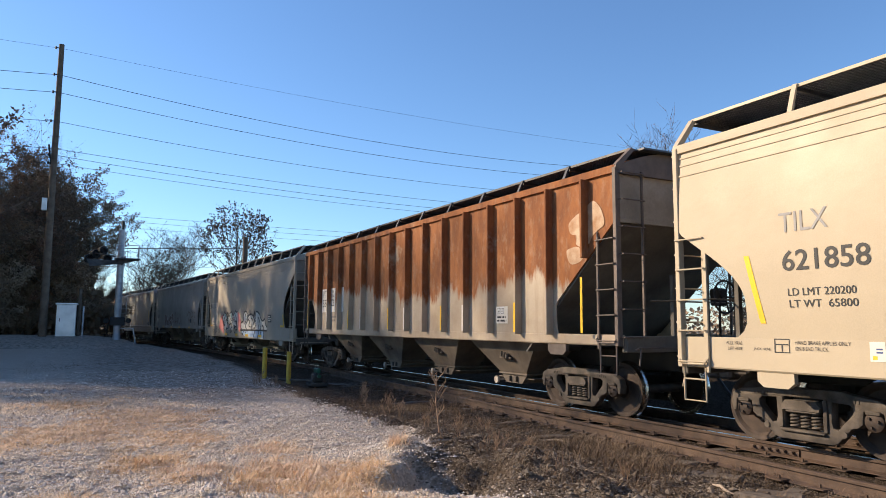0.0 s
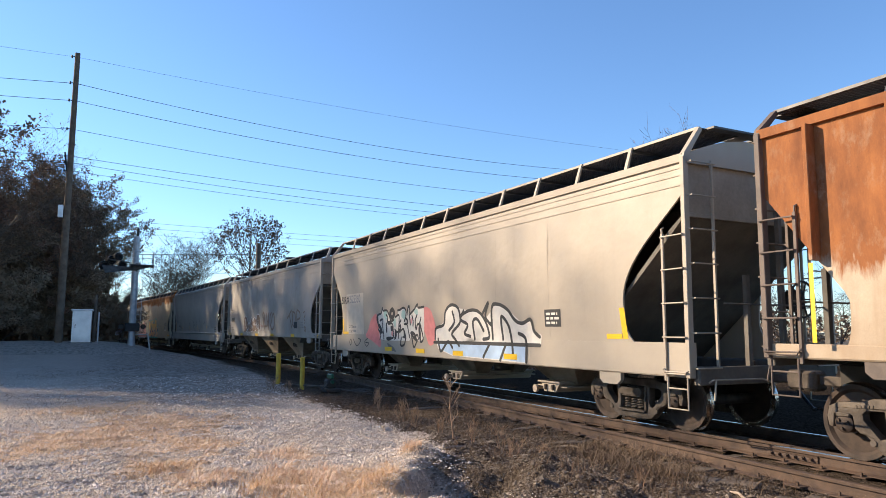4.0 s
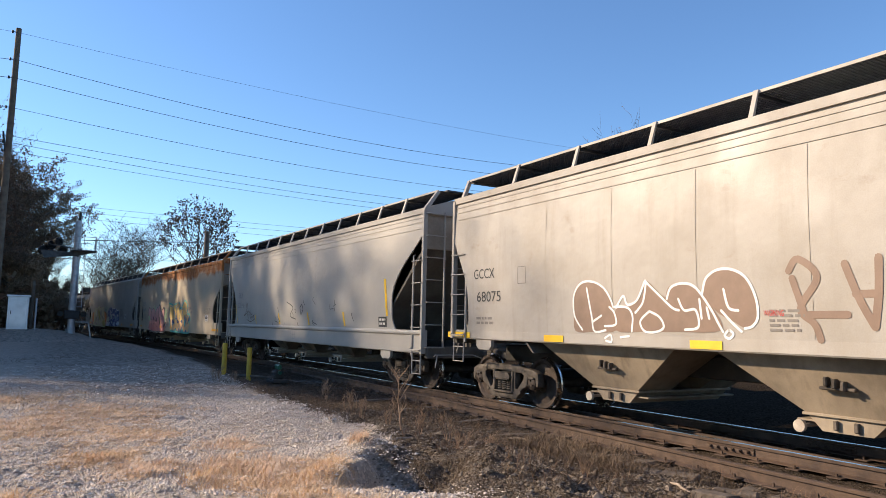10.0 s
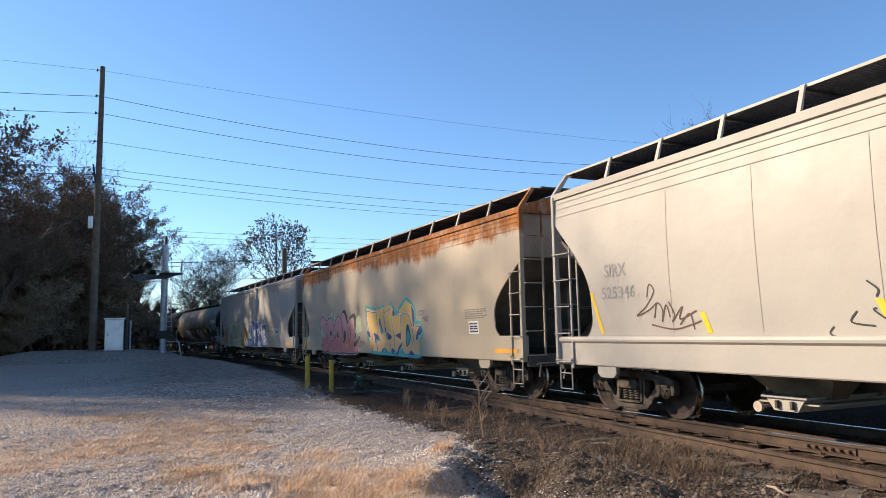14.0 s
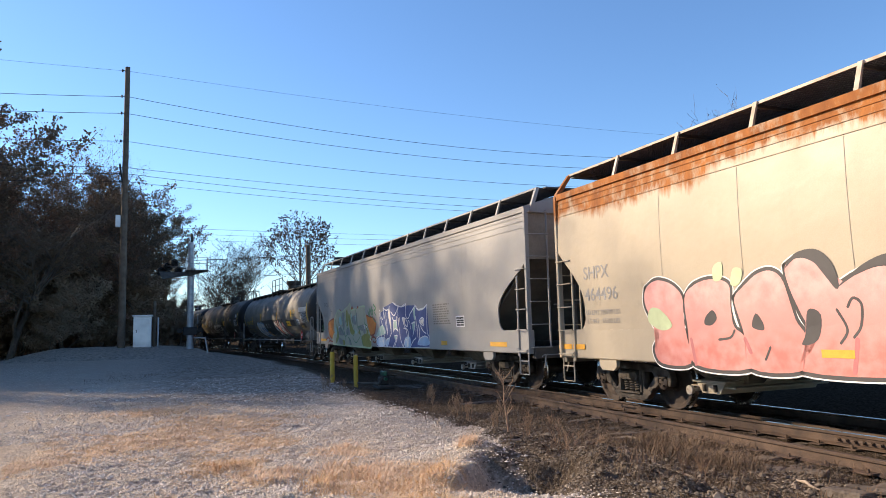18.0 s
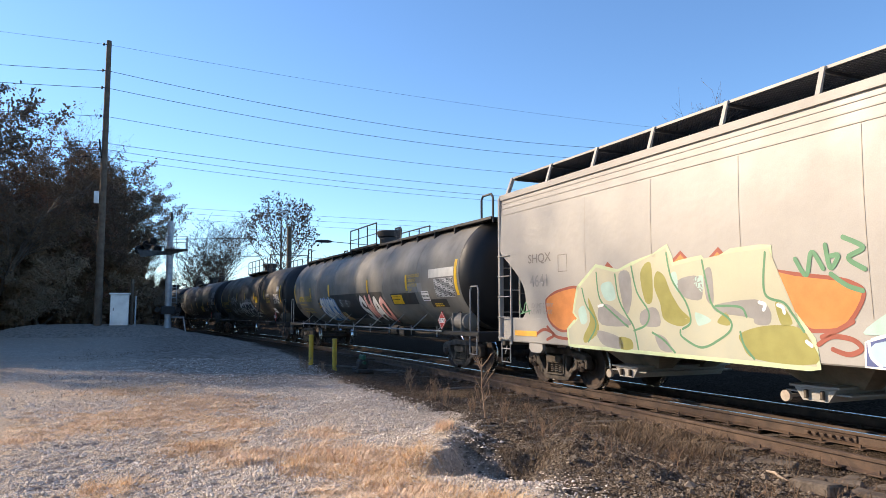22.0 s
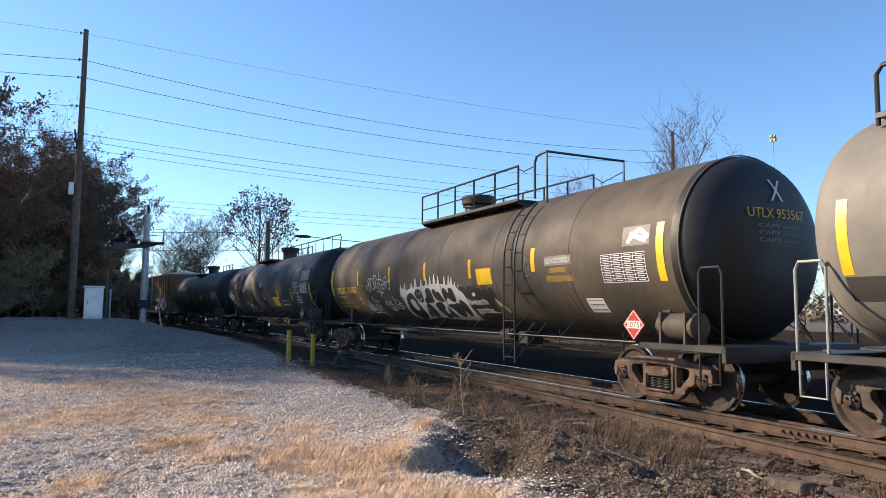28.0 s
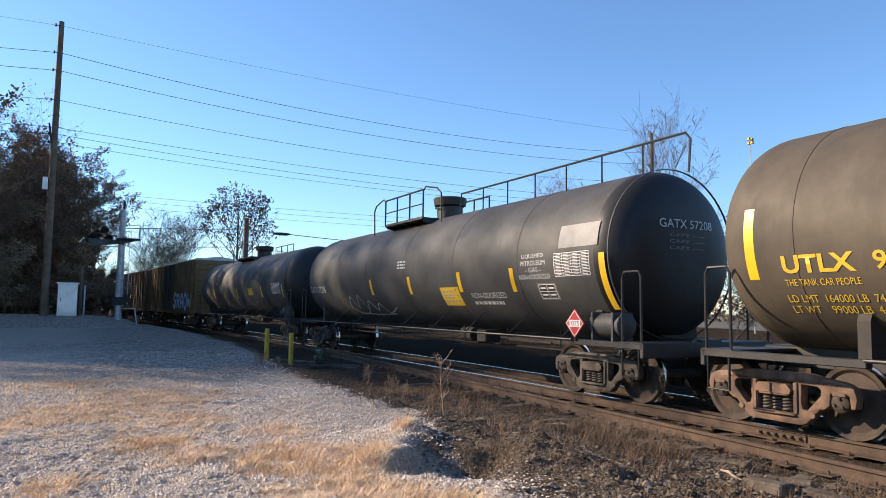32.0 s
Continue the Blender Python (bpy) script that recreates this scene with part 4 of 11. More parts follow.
                b.tube([(x, q, zt - 0.25), (x, q, zt + 0.38), (x - s * 0.08, q, zt + 0.48), (x - s * 0.52, q, zt + 0.48), (x - s * 0.60, q, zt + 0.38), (x - s * 0.60, q, zt - 0.15)], 0.03, 8)
                part("grab_hoop", b, M_RAILING, car)
    if rail:
        b = Build()
        b.tube([(rail[0], -0.55, zt + 0.42), (rail[1] - 0.1, -0.55, zt + 0.42), (rail[1], -0.55, zt + 0.30), (rail[1], -0.60, zt - 0.25)], 0.022, 6)
        for k in range(7):
            x = rail[0] + (rail[1] - rail[0]) * k / 7
            b.rod((x, -0.55, zt - 0.12), (x, -0.55, zt + 0.42), 0.016, 6)
        part("top_handrail", b, M_RAILING, car)
    if lad is not None:
        for q in (-1, 1):
            b = Build()
            for x in (lad - 0.21, lad + 0.21):
                pts = []
                for k in range(9):
                    a = radians(50 - 50 * k / 8)
                    pts.append((x, q * (r + 0.12) * math.cos(a), zc + (r + 0.12) * math.sin(a)))
                pts += [(x, q * (r + 0.12), 1.6), (x, q * (r + 0.10), 0.45)]
                b.tube(pts, 0.02, 6)
            for k in range(9):
                z = 0.55 + k * 0.37
                y = (r + 0.12) if z < zc else math.sqrt(max(0.01, (r + 0.12) ** 2 - (z - zc) ** 2))
                b.rod((lad - 0.21, q * y, z), (lad + 0.21, q * y, z), 0.012, 6)
            for x in (lad - 0.21, lad + 0.21):
                b.rod((x, q * (r + 0.1), 0.5), (x + 0.45, q * 1.15, 1.25), 0.018, 6)
            part("side_ladder", b, M_RAILING if light is None else light, car)
    tk = trucks or (xb, xb)
    truck(car, tk[0], rusty)
    truck(car, -tk[1], rusty)
    CARS.append((car, (s_front + s_back) / 2, xb))
    return car, ht, xb


M_RAILING = mat("black_railing", (0.02, 0.02, 0.021), 0.5, var=0.3)
M_PALERAIL = mat("pale_railing", (0.34, 0.34, 0.33), 0.5, var=0.3)

# ---- weathered car paint ----
def car_paint(name, base, dirt, rough_=0.5, rust_line=None, rust_amp=0.3, rust=(0.33, 0.12, 0.03), rust2=(0.17, 0.06, 0.02), stain=0.0, spots=0.0,
              pale=None, grime=0.5, metal=0.0, cover=(0.25, 0.48, 0.55)):
    """Paint with vertical streaks, a dusty foot, optional rust above a ragged line and brown stains, in the car's own metres."""
    m = bpy.data.materials.new(name)
    m.use_nodes = True
    n, l = m.node_tree.nodes, m.node_tree.links
    bsdf = n["Principled BSDF"]
    bsdf.inputs["Roughness"].default_value = rough_
    bsdf.inputs["Metallic"].default_value = metal
    bsdf.inputs["Specular IOR Level"].default_value = 0.35
    tc = n.new("ShaderNodeTexCoord")
    sep = n.new("ShaderNodeSeparateXYZ")
    l.new(tc.outputs["Object"], sep.inputs[0])

    def noise_at(scale, stretch, detail=6.0, rough2=0.6):
        mp = n.new("ShaderNodeMapping")
        mp.inputs["Scale"].default_value = stretch
        l.new(tc.outputs["Object"], mp.inputs["Vector"])
        nz = n.new("ShaderNodeTexNoise")
        nz.inputs["Scale"].default_value, nz.inputs["Detail"].default_value, nz.inputs["Roughness"].default_value = scale, detail, rough2
        l.new(mp.outputs[0], nz.inputs["Vector"])
        return nz.outputs["Fac"]

    def span(v, a, b, lo=0.0, hi=1.0):
        mr = n.new("ShaderNodeMapRange")
        mr.inputs[1].default_value, mr.inputs[2].default_value, mr.inputs[3].default_value, mr.inputs[4].default_value = a, b, lo, hi
        l.new(v, mr.inputs[0])
        return mr.outputs[0]

    def blend(f, a, b, mode="MIX"):
        mx = n.new("ShaderNodeMix")
        mx.data_type, mx.blend_type = "RGBA", mode
        l.new(f, mx.inputs[0])
        for sock, c in ((6, a), (7, b)):
            if isinstance(c, tuple):
                mx.inputs[sock].default_value = (*c, 1)
            else:
                l.new(c, mx.inputs[sock])
        return mx.outputs[2]

    def calc(op, a, b):
        mt = n.new("ShaderNodeMath")
        mt.operation = op
        for sock, v in ((0, a), (1, b)):
            if isinstance(v, (int, float)):
                mt.inputs[sock].default_value = v
            else:
                l.new(v, mt.inputs[sock])
        return mt.outputs[0]

    cloud = noise_at(0.9, (1, 1, 1))
    streak = noise_at(5.0, (1.0, 1.0, 0.10))
    col = blend(span(cloud, 0.38, 0.66, 0, grime), base, dirt)
    col = blend(span(streak, 0.52, 0.75, 0, grime * 0.8), col, dirt)
    if stain:
        st = noise_at(1.3, (1.0, 1.0, 1.6), 8.0, 0.7)
        col = blend(span(st, 0.60, 0.78, 0, stain), col, (0.20, 0.125, 0.06))
    rm = None
    if rust_line is not None:
        drip = noise_at(2.2, (1.0, 1.0, 0.18), 8.0, 0.7)
        big = noise_at(0.35, (1, 1, 0.2), 3.0)
        line = calc("ADD", calc("MULTIPLY", calc("SUBTRACT", drip, 0.5), rust_amp * 3.2), calc("MULTIPLY", calc("SUBTRACT", big, 0.5), rust_amp * 3.0))
        hgt = calc("SUBTRACT", calc("ADD", sep.outputs[2], line), rust_line)
        rm = span(hgt, -0.05, 0.12)
        rcol = blend(span(noise_at(3.0, (1, 1, 0.35), 8.0, 0.7), 0.35, 0.7), rust, rust2)
        thin = noise_at(4.5, (1, 1, 0.5), 8.0, 0.7)
        col = blend(calc("MULTIPLY", rm, span(thin, cover[0], cover[1], cover[2], 1.0)), col, rcol)
    if pale is not None:
        col = blend(span(noise_at(0.75, (1, 1, 0.8), 8, 0.65), 0.60, 0.70), col, pale)
    if spots:
        col = blend(span(noise_at(24.0, (1, 1, 0.6), 4.0), 0.70, 0.76, 0, spots), col, (0.11, 0.05, 0.02))
    fine = noise_at(60.0, (1, 1, 1), 3.0)
    col = blend(span(fine, 0.3, 0.7, 0.0, 0.10), col, (0.05, 0.045, 0.04))
    l.new(col, bsdf.inputs["Base Color"])
    rg = span(cloud, 0.3, 0.7, rough_ - 0.08, rough_ + 0.12)
    if rm is not None:
        rg = calc("MAXIMUM", rg, calc("MULTIPLY", rm, 0.85))
    l.new(rg, bsdf.inputs["Roughness"])
    bp = n.new("ShaderNodeBump")
    bp.inputs["Strength"].default_value, bp.inputs["Distance"].default_value = 0.25, 0.05
    l.new(noise_at(1.6, (1, 1, 1), 3.0), bp.inputs["Height"])
    l.new(bp.outputs[0], bsdf.inputs["Normal"])
    return m

# ---- the train, from the front ----
P_CREAM0 = car_paint("cream_paint", (0.499, 0.413, 0.288), (0.439, 0.361, 0.258), grime=0.3)
P_RUST = car_paint("rusty_paint", (0.482, 0.396, 0.292), (0.344, 0.249, 0.163), 0.6, rust_line=2.35, rust_amp=0.50, rust=(0.36, 0.135, 0.042), rust2=(0.16, 0.056, 0.022), grime=0.8, spots=0.5, pale=(0.46, 0.36, 0.25))
P_CREAM2 = car_paint("cream_grey_paint", (0.439, 0.378, 0.297), (0.361, 0.31, 0.245), grime=0.4, spots=0.15)
P_GREY3 = car_paint("stained_white_paint", (0.421, 0.387, 0.344), (0.31, 0.271, 0.219), stain=0.55, grime=0.6, spots=0.2)
P_CREAM4 = car_paint("pale_cream_paint", (0.43, 0.4, 0.353), (0.37, 0.34, 0.297), grime=0.35, spots=0.12)
P_CREAM5 = car_paint("rust_topped_paint", (0.482, 0.404, 0.297), (0.413, 0.344, 0.249), rust_line=3.66, rust_amp=0.34, rust=(0.44, 0.16, 0.035), rust2=(0.17, 0.055, 0.016), grime=0.4, cover=(0.34, 0.50, 0.25))
P_GREY6 = car_paint("light_grey_paint", (0.396, 0.374, 0.344), (0.335, 0.314, 0.288), grime=0.35, spots=0.1)
P_TANKG = car_paint("tank_grey", (0.235, 0.22, 0.195), (0.15, 0.138, 0.12), 0.62, grime=0.7)
P_TANKB = car_paint("tank_brown_black", (0.105, 0.083, 0.060), (0.055, 0.046, 0.036), 0.66, grime=0.8)
P_TANK9 = car_paint("tank_slate_black", (0.075, 0.074, 0.073), (0.045, 0.044, 0.043), 0.60, grime=0.7)
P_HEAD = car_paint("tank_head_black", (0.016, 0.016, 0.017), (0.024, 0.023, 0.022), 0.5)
P_BOX = mat("boxcar_brown", (0.13, 0.078, 0.04), 0.7, color2=(0.085, 0.05, 0.028), scale=1.2, fine=0.2)

# dusty bay colours, taken darker to carry the shade under the cars
P_BAYS = car_paint("dusty_shaded_bay_paint", (0.22, 0.175, 0.13), (0.085, 0.068, 0.054), 0.7, grime=0.9, stain=0.6)
P_BAYS3 = car_paint("streaked_shaded_bay_paint", (0.36, 0.29, 0.21), (0.14, 0.11, 0.08), 0.6, grime=0.8, stain=0.6)
P_POSTS = mat("pale_bracket_paint", (0.50, 0.44, 0.35), 0.6, color2=(0.34, 0.25, 0.17), scale=4, fine=0.3)
P_FRAME1 = mat("brown_grey_frame", (0.10, 0.078, 0.065), 0.7, color2=(0.17, 0.13, 0.105), scale=4, fine=0.3)

CUTS = [9.9, -8.05, -25.97, -43.48, -60.5, -78.18, -97.74, -118.3, -138.35, -158.2, -177.6, -197.2, -215.4, -233.8, -254.0]
car0, hb0 = hopper("covered_hopper", CUTS[0], CUTS[1], P_CREAM0, "cream covered hopper car with black lettering", zt=2.9, deep=1.12)
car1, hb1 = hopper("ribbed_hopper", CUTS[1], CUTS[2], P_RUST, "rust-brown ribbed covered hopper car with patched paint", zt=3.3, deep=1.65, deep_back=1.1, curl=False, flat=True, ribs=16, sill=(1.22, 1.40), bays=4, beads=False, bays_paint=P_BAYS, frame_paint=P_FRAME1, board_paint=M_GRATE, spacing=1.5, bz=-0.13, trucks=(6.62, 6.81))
car2, hb2 = hopper("covered_hopper", CUTS[2], CUTS[3], P_CREAM2, "cream covered hopper car with graffiti along its foot", zt=3.6, deep=1.35, deep_back=1.12, sill=(0.88, 1.38), spacing=1.3, trucks=(6.3, 6.8), bay_at=(-3.9, 0.0, 3.9))
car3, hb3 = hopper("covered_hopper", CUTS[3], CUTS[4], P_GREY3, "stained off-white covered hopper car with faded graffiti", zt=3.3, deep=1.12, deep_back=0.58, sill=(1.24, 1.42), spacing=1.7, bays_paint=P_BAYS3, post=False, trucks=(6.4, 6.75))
car4, hb4 = hopper("covered_hopper", CUTS[4], CUTS[5], P_CREAM4, "pale cream covered hopper car with yellow reflectors", zt=3.6, deep=1.5, deep_back=1.12, sill=(0.86, 1.38), spacing=1.27, trucks=(6.3, 6.75), bay_at=(-3.55, -0.75, 2.2), lip=True)
car5, hb5 = hopper("covered_hopper", CUTS[5], CUTS[6], P_CREAM5, "cream covered hopper car with orange rust along its top", zt=3.0, deep=1.2, deep_back=0.88, spacing=1.6, board_paint=P_POSTS, sill=(0.85, 1.40), trucks=(7.3, 7.63), bay_at=(-5.64, -2.03, 1.58, 5.19))
car6, hb6 = hopper("covered_hopper", CUTS[6], CUTS[7], P_GREY6, "light grey covered hopper car with coloured graffiti", zt=2.9, deep=1.4, deep_back=1.1, spacing=1.6, post=False, sill=(0.88, 1.40), trucks=(7.53, 8.2), bay_at=(-5.95, -2.13, 1.68, 5.5))
car7, ht7, xb7 = tank("tank_car", CUTS[7], CUTS[8], P_TANKG, P_HEAD, "weathered grey tank car with one black head", light=M_PALERAIL, top=(-0.5, -2.0, 0.95, None, (-8.98, 9.08), (1.5, 2.1)), ends=(8.3, 8.95, 9.2, 9.8), tails=(0.1, 0.5), side_rails=False, trucks=(7.57, 8.48))
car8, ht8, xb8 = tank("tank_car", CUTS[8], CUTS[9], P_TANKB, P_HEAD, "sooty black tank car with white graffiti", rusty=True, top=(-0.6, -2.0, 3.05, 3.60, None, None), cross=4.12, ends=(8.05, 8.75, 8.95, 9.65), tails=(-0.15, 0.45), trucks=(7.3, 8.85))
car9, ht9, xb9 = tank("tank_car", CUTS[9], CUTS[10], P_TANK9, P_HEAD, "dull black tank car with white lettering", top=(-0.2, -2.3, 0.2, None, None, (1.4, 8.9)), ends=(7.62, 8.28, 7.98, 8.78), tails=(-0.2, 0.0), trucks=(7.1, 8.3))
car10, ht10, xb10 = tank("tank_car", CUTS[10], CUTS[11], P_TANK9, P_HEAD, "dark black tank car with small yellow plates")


def boxcar(s_front, s_back, paint, label):
    length = s_front - s_back
    hb = length / 2 - 0.75
    car = thing("boxcar", label, "freight car", "freight cars of the train")
    for q in (-1, 1):
        b = Build()
        b.box(-hb, hb, q * 1.46, q * 1.50, 1.10, 4.45, 0.01)
        part("side_wall", b, paint, car)
        for i in range(15):
            x = -hb + 0.4 + (2 * hb - 0.8) * i / 14
            if abs(x) < 1.9:
                continue
            b = Build()
            b.box(x - 0.05, x + 0.05, q * 1.50, q * 1.56, 1.15, 4.40, 0.01)
            part("side_post", b, paint, car)
        b = Build()
        b.box(-1.8, 1.8, q * 1.50, q * 1.58, 1.15, 4.30, 0.01)
        d = part("door", b, P_BOXDARK, car, "dark plug door")
        for i in range(6):
            b = Build()
            b.box(-1.75, 1.75, q * 1.58, q * 1.60, 1.4 + i * 0.5, 1.46 + i * 0.5)
            part("door_rib", b, P_BOXDARK, d)
        b = Build()
        for x in (-1.2, -0.6, 0.6, 1.2):
            b.rod((x, q * 1.62, 1.2), (x, q * 1.62, 4.25), 0.025, 6)
        part("lock_rod", b, M_DARK, d)
        b = Build()
        b.box(-hb, hb, q * 1.42, q * 1.54, 0.92, 1.10, 0.01)
        part("side_sill", b, paint, car)
    for s in (1, -1):
        b = Build()
        b.box(s * hb, s * (hb - 0.06), -1.5, 1.5, 1.0, 4.5, 0.01)
        wall = part("end_wall", b, paint, car)
        for i in range(9):
            b = Build()
            b.box(s * hb, s * (hb + 0.05), -1.4, 1.4, 1.3 + i * 0.35, 1.46 + i * 0.35, 0.02)
            part("end_rib", b, paint, wall)
        for q in (-1, 1):
            ladder(car, paint, (s * (hb - 0.46), q * 1.60, 0), (s * 0.42, 0, 0), 0.9, 2.6, 4, 0.02, "side_ladder")
            stirrup(car, paint, s * (hb - 0.22), q * 1.56, 0.92)
        coupler(car, s * (hb + 0.05), s)
        truck(car, s * (length / 2 - 2.6))
    b = Build()
    b.prism([(-1.54, 4.44), (0, 4.64), (1.54, 4.44), (1.54, 4.38), (-1.54, 4.38)], 0, -hb - 0.02, hb + 0.02)
    part("roof", b, M_GALV, car)
    b = Build()
    b.box(-hb, hb, -0.3, 0.3, 0.75, 1.1, 0.02)
    b.box(-hb + 0.1, hb - 0.1, -1.4, 1.4, 1.04, 1.10)
    part("underframe", b, M_DARK, car)
    CARS.append((car, (s_front + s_back) / 2, length / 2 - 2.6))
    return car


M_GALV = mat("galvanised_steel", (0.42, 0.43, 0.44), 0.5, metal=0.5, color2=(0.30, 0.31, 0.32), scale=4, fine=0.2)
P_BOXDARK = mat("boxcar_door_brown", (0.06, 0.045, 0.035), 0.7, color2=(0.09, 0.06, 0.04), scale=2, fine=0.2)
P_BOX2 = car_paint("boxcar_mustard", (0.17, 0.105, 0.042), (0.10, 0.062, 0.03), 0.6, grime=0.6)
car11 = boxcar(CUTS[11], CUTS[12], P_BOX2, "mustard-brown boxcar with a dark door and graffiti")
car12 = boxcar(CUTS[12], CUTS[13], P_BOX, "dull brown boxcar with a dark door")
car13, ht13, xb13 = tank("tank_car", CUTS[13], CUTS[14], P_TANK9, P_HEAD, "dark black tank car at the train's tail")

# ---- ties and track fittings ----
bed = thing("track", "rusty rails on half-buried timber ties", "railway track", kind="structure")


def tie_mesh(length, seed):
    rnd = random.Random(seed)
    b = Build()
    n = 8
    rows = []
    for i in range(n + 1):
        y = -length / 2 + length * i / n
        j = lambda: rnd.uniform(-0.012, 0.012)
        e = 0.03 if i in (0, n) else 0.0
        rows.append([(-0.115 + j() + e, y, -0.19), (-0.115 + j() + e, y, -0.02 + j() - e), (-0.09 + j(), y, 0.0 + j() * 0.5 - e),
                     (0.09 + j(), y, 0.0 + j() * 0.5 - e), (0.115 + j() - e, y, -0.02 + j() - e), (0.115 + j() - e, y, -0.19)])
    b.sheet(rows)
    for i in (0, n):
        b.f.append(tuple(range(i * 6, i * 6 + 6)))
    return b.mesh("tie", M_TIE)


TIES = [tie_mesh(2.6, k) for k in range(3)]
LONG = [tie_mesh(3.9, k + 7) for k in range(4)]
rnd = random.Random(5)
s, i = -34.0, 0
while s < 8.0:
    x, y, h, th = track(s)
    wide = s > -21
    me = (LONG if wide else TIES)[i % (4 if wide else 3)]
    off = (-0.70 + rnd.uniform(-0.2, 0.15)) if wide else rnd.uniform(-0.08, 0.08)
    px, py, pz = beside(s, off, -0.205 + rnd.uniform(-0.045, 0.006))
    part("tie", me, M_TIE, bed, at=pose(px, py, pz, rnd.uniform(-0.6, 0.6), rnd.uniform(-1, 1), math.degrees(th) + rnd.uniform(-2.2, 2.2)))
    s += 0.53 + rnd.uniform(-0.03, 0.03)
    i += 1


def joint_bar(s, w):
    x, y, h, th = track(s)
    b = Build()
    for q in (-1, 1):
        b.prism([(q * 0.016, -0.135), (q * 0.030, -0.135), (q * 0.034, -0.10), (q * 0.026, -0.08), (q * 0.034, -0.055), (q * 0.016, -0.048)], 0, -0.38, 0.38)
        for k6 in (-0.30, -0.18, -0.06, 0.06, 0.18, 0.30):
            b.rod((k6, q * 0.02, -0.095), (k6, q * (0.075 if q < 0 else 0.05), -0.095), 0.016, 6)
            b.rod((k6, q * 0.03, -0.095), (k6, q * 0.052, -0.095), 0.024, 6)
    part("joint_bar", b, M_RUSTRAIL, bed, at=pose(*beside(s, w), 0, 0, math.degrees(th)))


joint_bar(-6.7, -0.7525)
joint_bar(-6.2, 0.7525)
joint_bar(-17.5, -0.7525)


def anchors():
    b = Build()
    plate = Build()
    rr = random.Random(2)
    s = -20.0
    while s < 6:
        for w in (-0.7525, 0.7525, -0.7525 - turnout(s)):
            for q in (-1, 1):
                p = beside(s + rr.uniform(-0.02, 0.02), w + q * 0.10, -0.155)
                b.box(p[0] - 0.012, p[0] + 0.012, p[1] - 0.012, p[1] + 0.012, p[2] - 0.03, p[2] + 0.02)
            p = beside(s, w, -0.172)
            plate.box(p[0] - 0.09, p[0] + 0.09, p[1] - 0.17, p[1] + 0.17, p[2] - 0.018, p[2] - 0.002, 0.004)
        s += 0.53
    b.v += [(v[0], v[1], v[2]) for v in plate.v]
    n = len(b.v) - len(plate.v)
    b.f += [tuple(i + n for i in f) for f in plate.f]
    ob = part("rail_fastenings", b, M_RUSTRAIL, bed)
    tagged(ob, kind="stuff")


anchors()

# ---- crossing: poles, wires, signal mast, cabinet, posts ----
M_POLE = mat("pole_wood", (0.10, 0.07, 0.048), 0.9, color2=(0.16, 0.12, 0.085), scale=3, fine=0.5, bump=0.5)
M_ALU = mat("brushed_aluminium", (0.66, 0.67, 0.68), 0.4, metal=0.6, color2=(0.55, 0.56, 0.57), scale=2)
M_WIRE = mat("black_wire", (0.012, 0.012, 0.013), 0.6)
M_YELLOW = mat("yellow_paint", (0.52, 0.36, 0.03), 0.6, color2=(0.36, 0.25, 0.04), scale=8, fine=0.4)
M_GREEN = mat("green_paint", (0.01, 0.10, 0.055), 0.5, color2=(0.006, 0.05, 0.03), scale=8)
M_SIGBLK = mat("signal_black", (0.01, 0.01, 0.011), 0.6)
M_CONC = mat("concrete", (0.30, 0.29, 0.27), 0.9, color2=(0.22, 0.21, 0.20), scale=5, fine=0.4)
POLE_WIRES = [18.52, 16.83, 15.72, 13.9, 12.2, 11.8, 11.3]


def utility_pole(x, y, z0, z1, label, r0=0.20, r1=0.13, dress=True, lean=0.0):
    ob = thing("utility_pole", label, "utility pole", at=pose(x, y, z0))
    h = z1 - z0
    b = Build()
    b.tube([(lean * t, 0, -0.4 + (h + 0.4) * t) for t in [i / 8 for i in range(9)]], [r0 + (r1 - r0) * i / 8 for i in range(9)], 12)
    part("pole", b, M_POLE, ob, smooth=50)
    if dress:
        for z in POLE_WIRES:
            b = Build()
            q = z - z0
            b.rod((0.05, -0.05, q), (0.05, -0.30, q - 0.02), 0.03, 6)
            b.rod((0.05, -0.30, q - 0.10), (0.05, -0.30, q + 0.06), 0.055, 8)
            part("insulator", b, M_SIGBLK, ob)
        b = Build()
        b.box(0.05, 0.30, -0.48, -0.20, 8.35 - z0, 8.95 - z0 + 0.15, 0.02)
        part("meter_box", b, M_ALU, ob, "small pale metal box")
        b = Build()
        b.rod((0.12, 0.1, 2.0), (0.12, 0.1, 9), 0.03, 6)
        b.rod((0.1, -0.14, 11.2 - z0), (0.1, -0.32, 12.4 - z0), 0.05, 8)
        part("conduit", b, M_SIGBLK, ob)
    return ob


POLE_A, POLE_B, POLE_C = (-47.9, -2.6), (-51.3, 47.7), (-44.5, -52.0)
utility_pole(*POLE_A, 0.0, 18.75, "tall dark wooden utility pole with a small box", 0.24, 0.15, lean=0.05)
utility_pole(*POLE_B, -0.4, 18.9, "dark wooden utility pole behind the track", 0.22, 0.15)
utility_pole(*POLE_C, 0.0, 18.75, "tall dark wooden utility pole beside the lot", 0.24, 0.15)
utility_pole(-64.9, 12.1, 0.0, 9.6, "short dark wooden pole behind the track", 0.26, 0.22, dress=False)


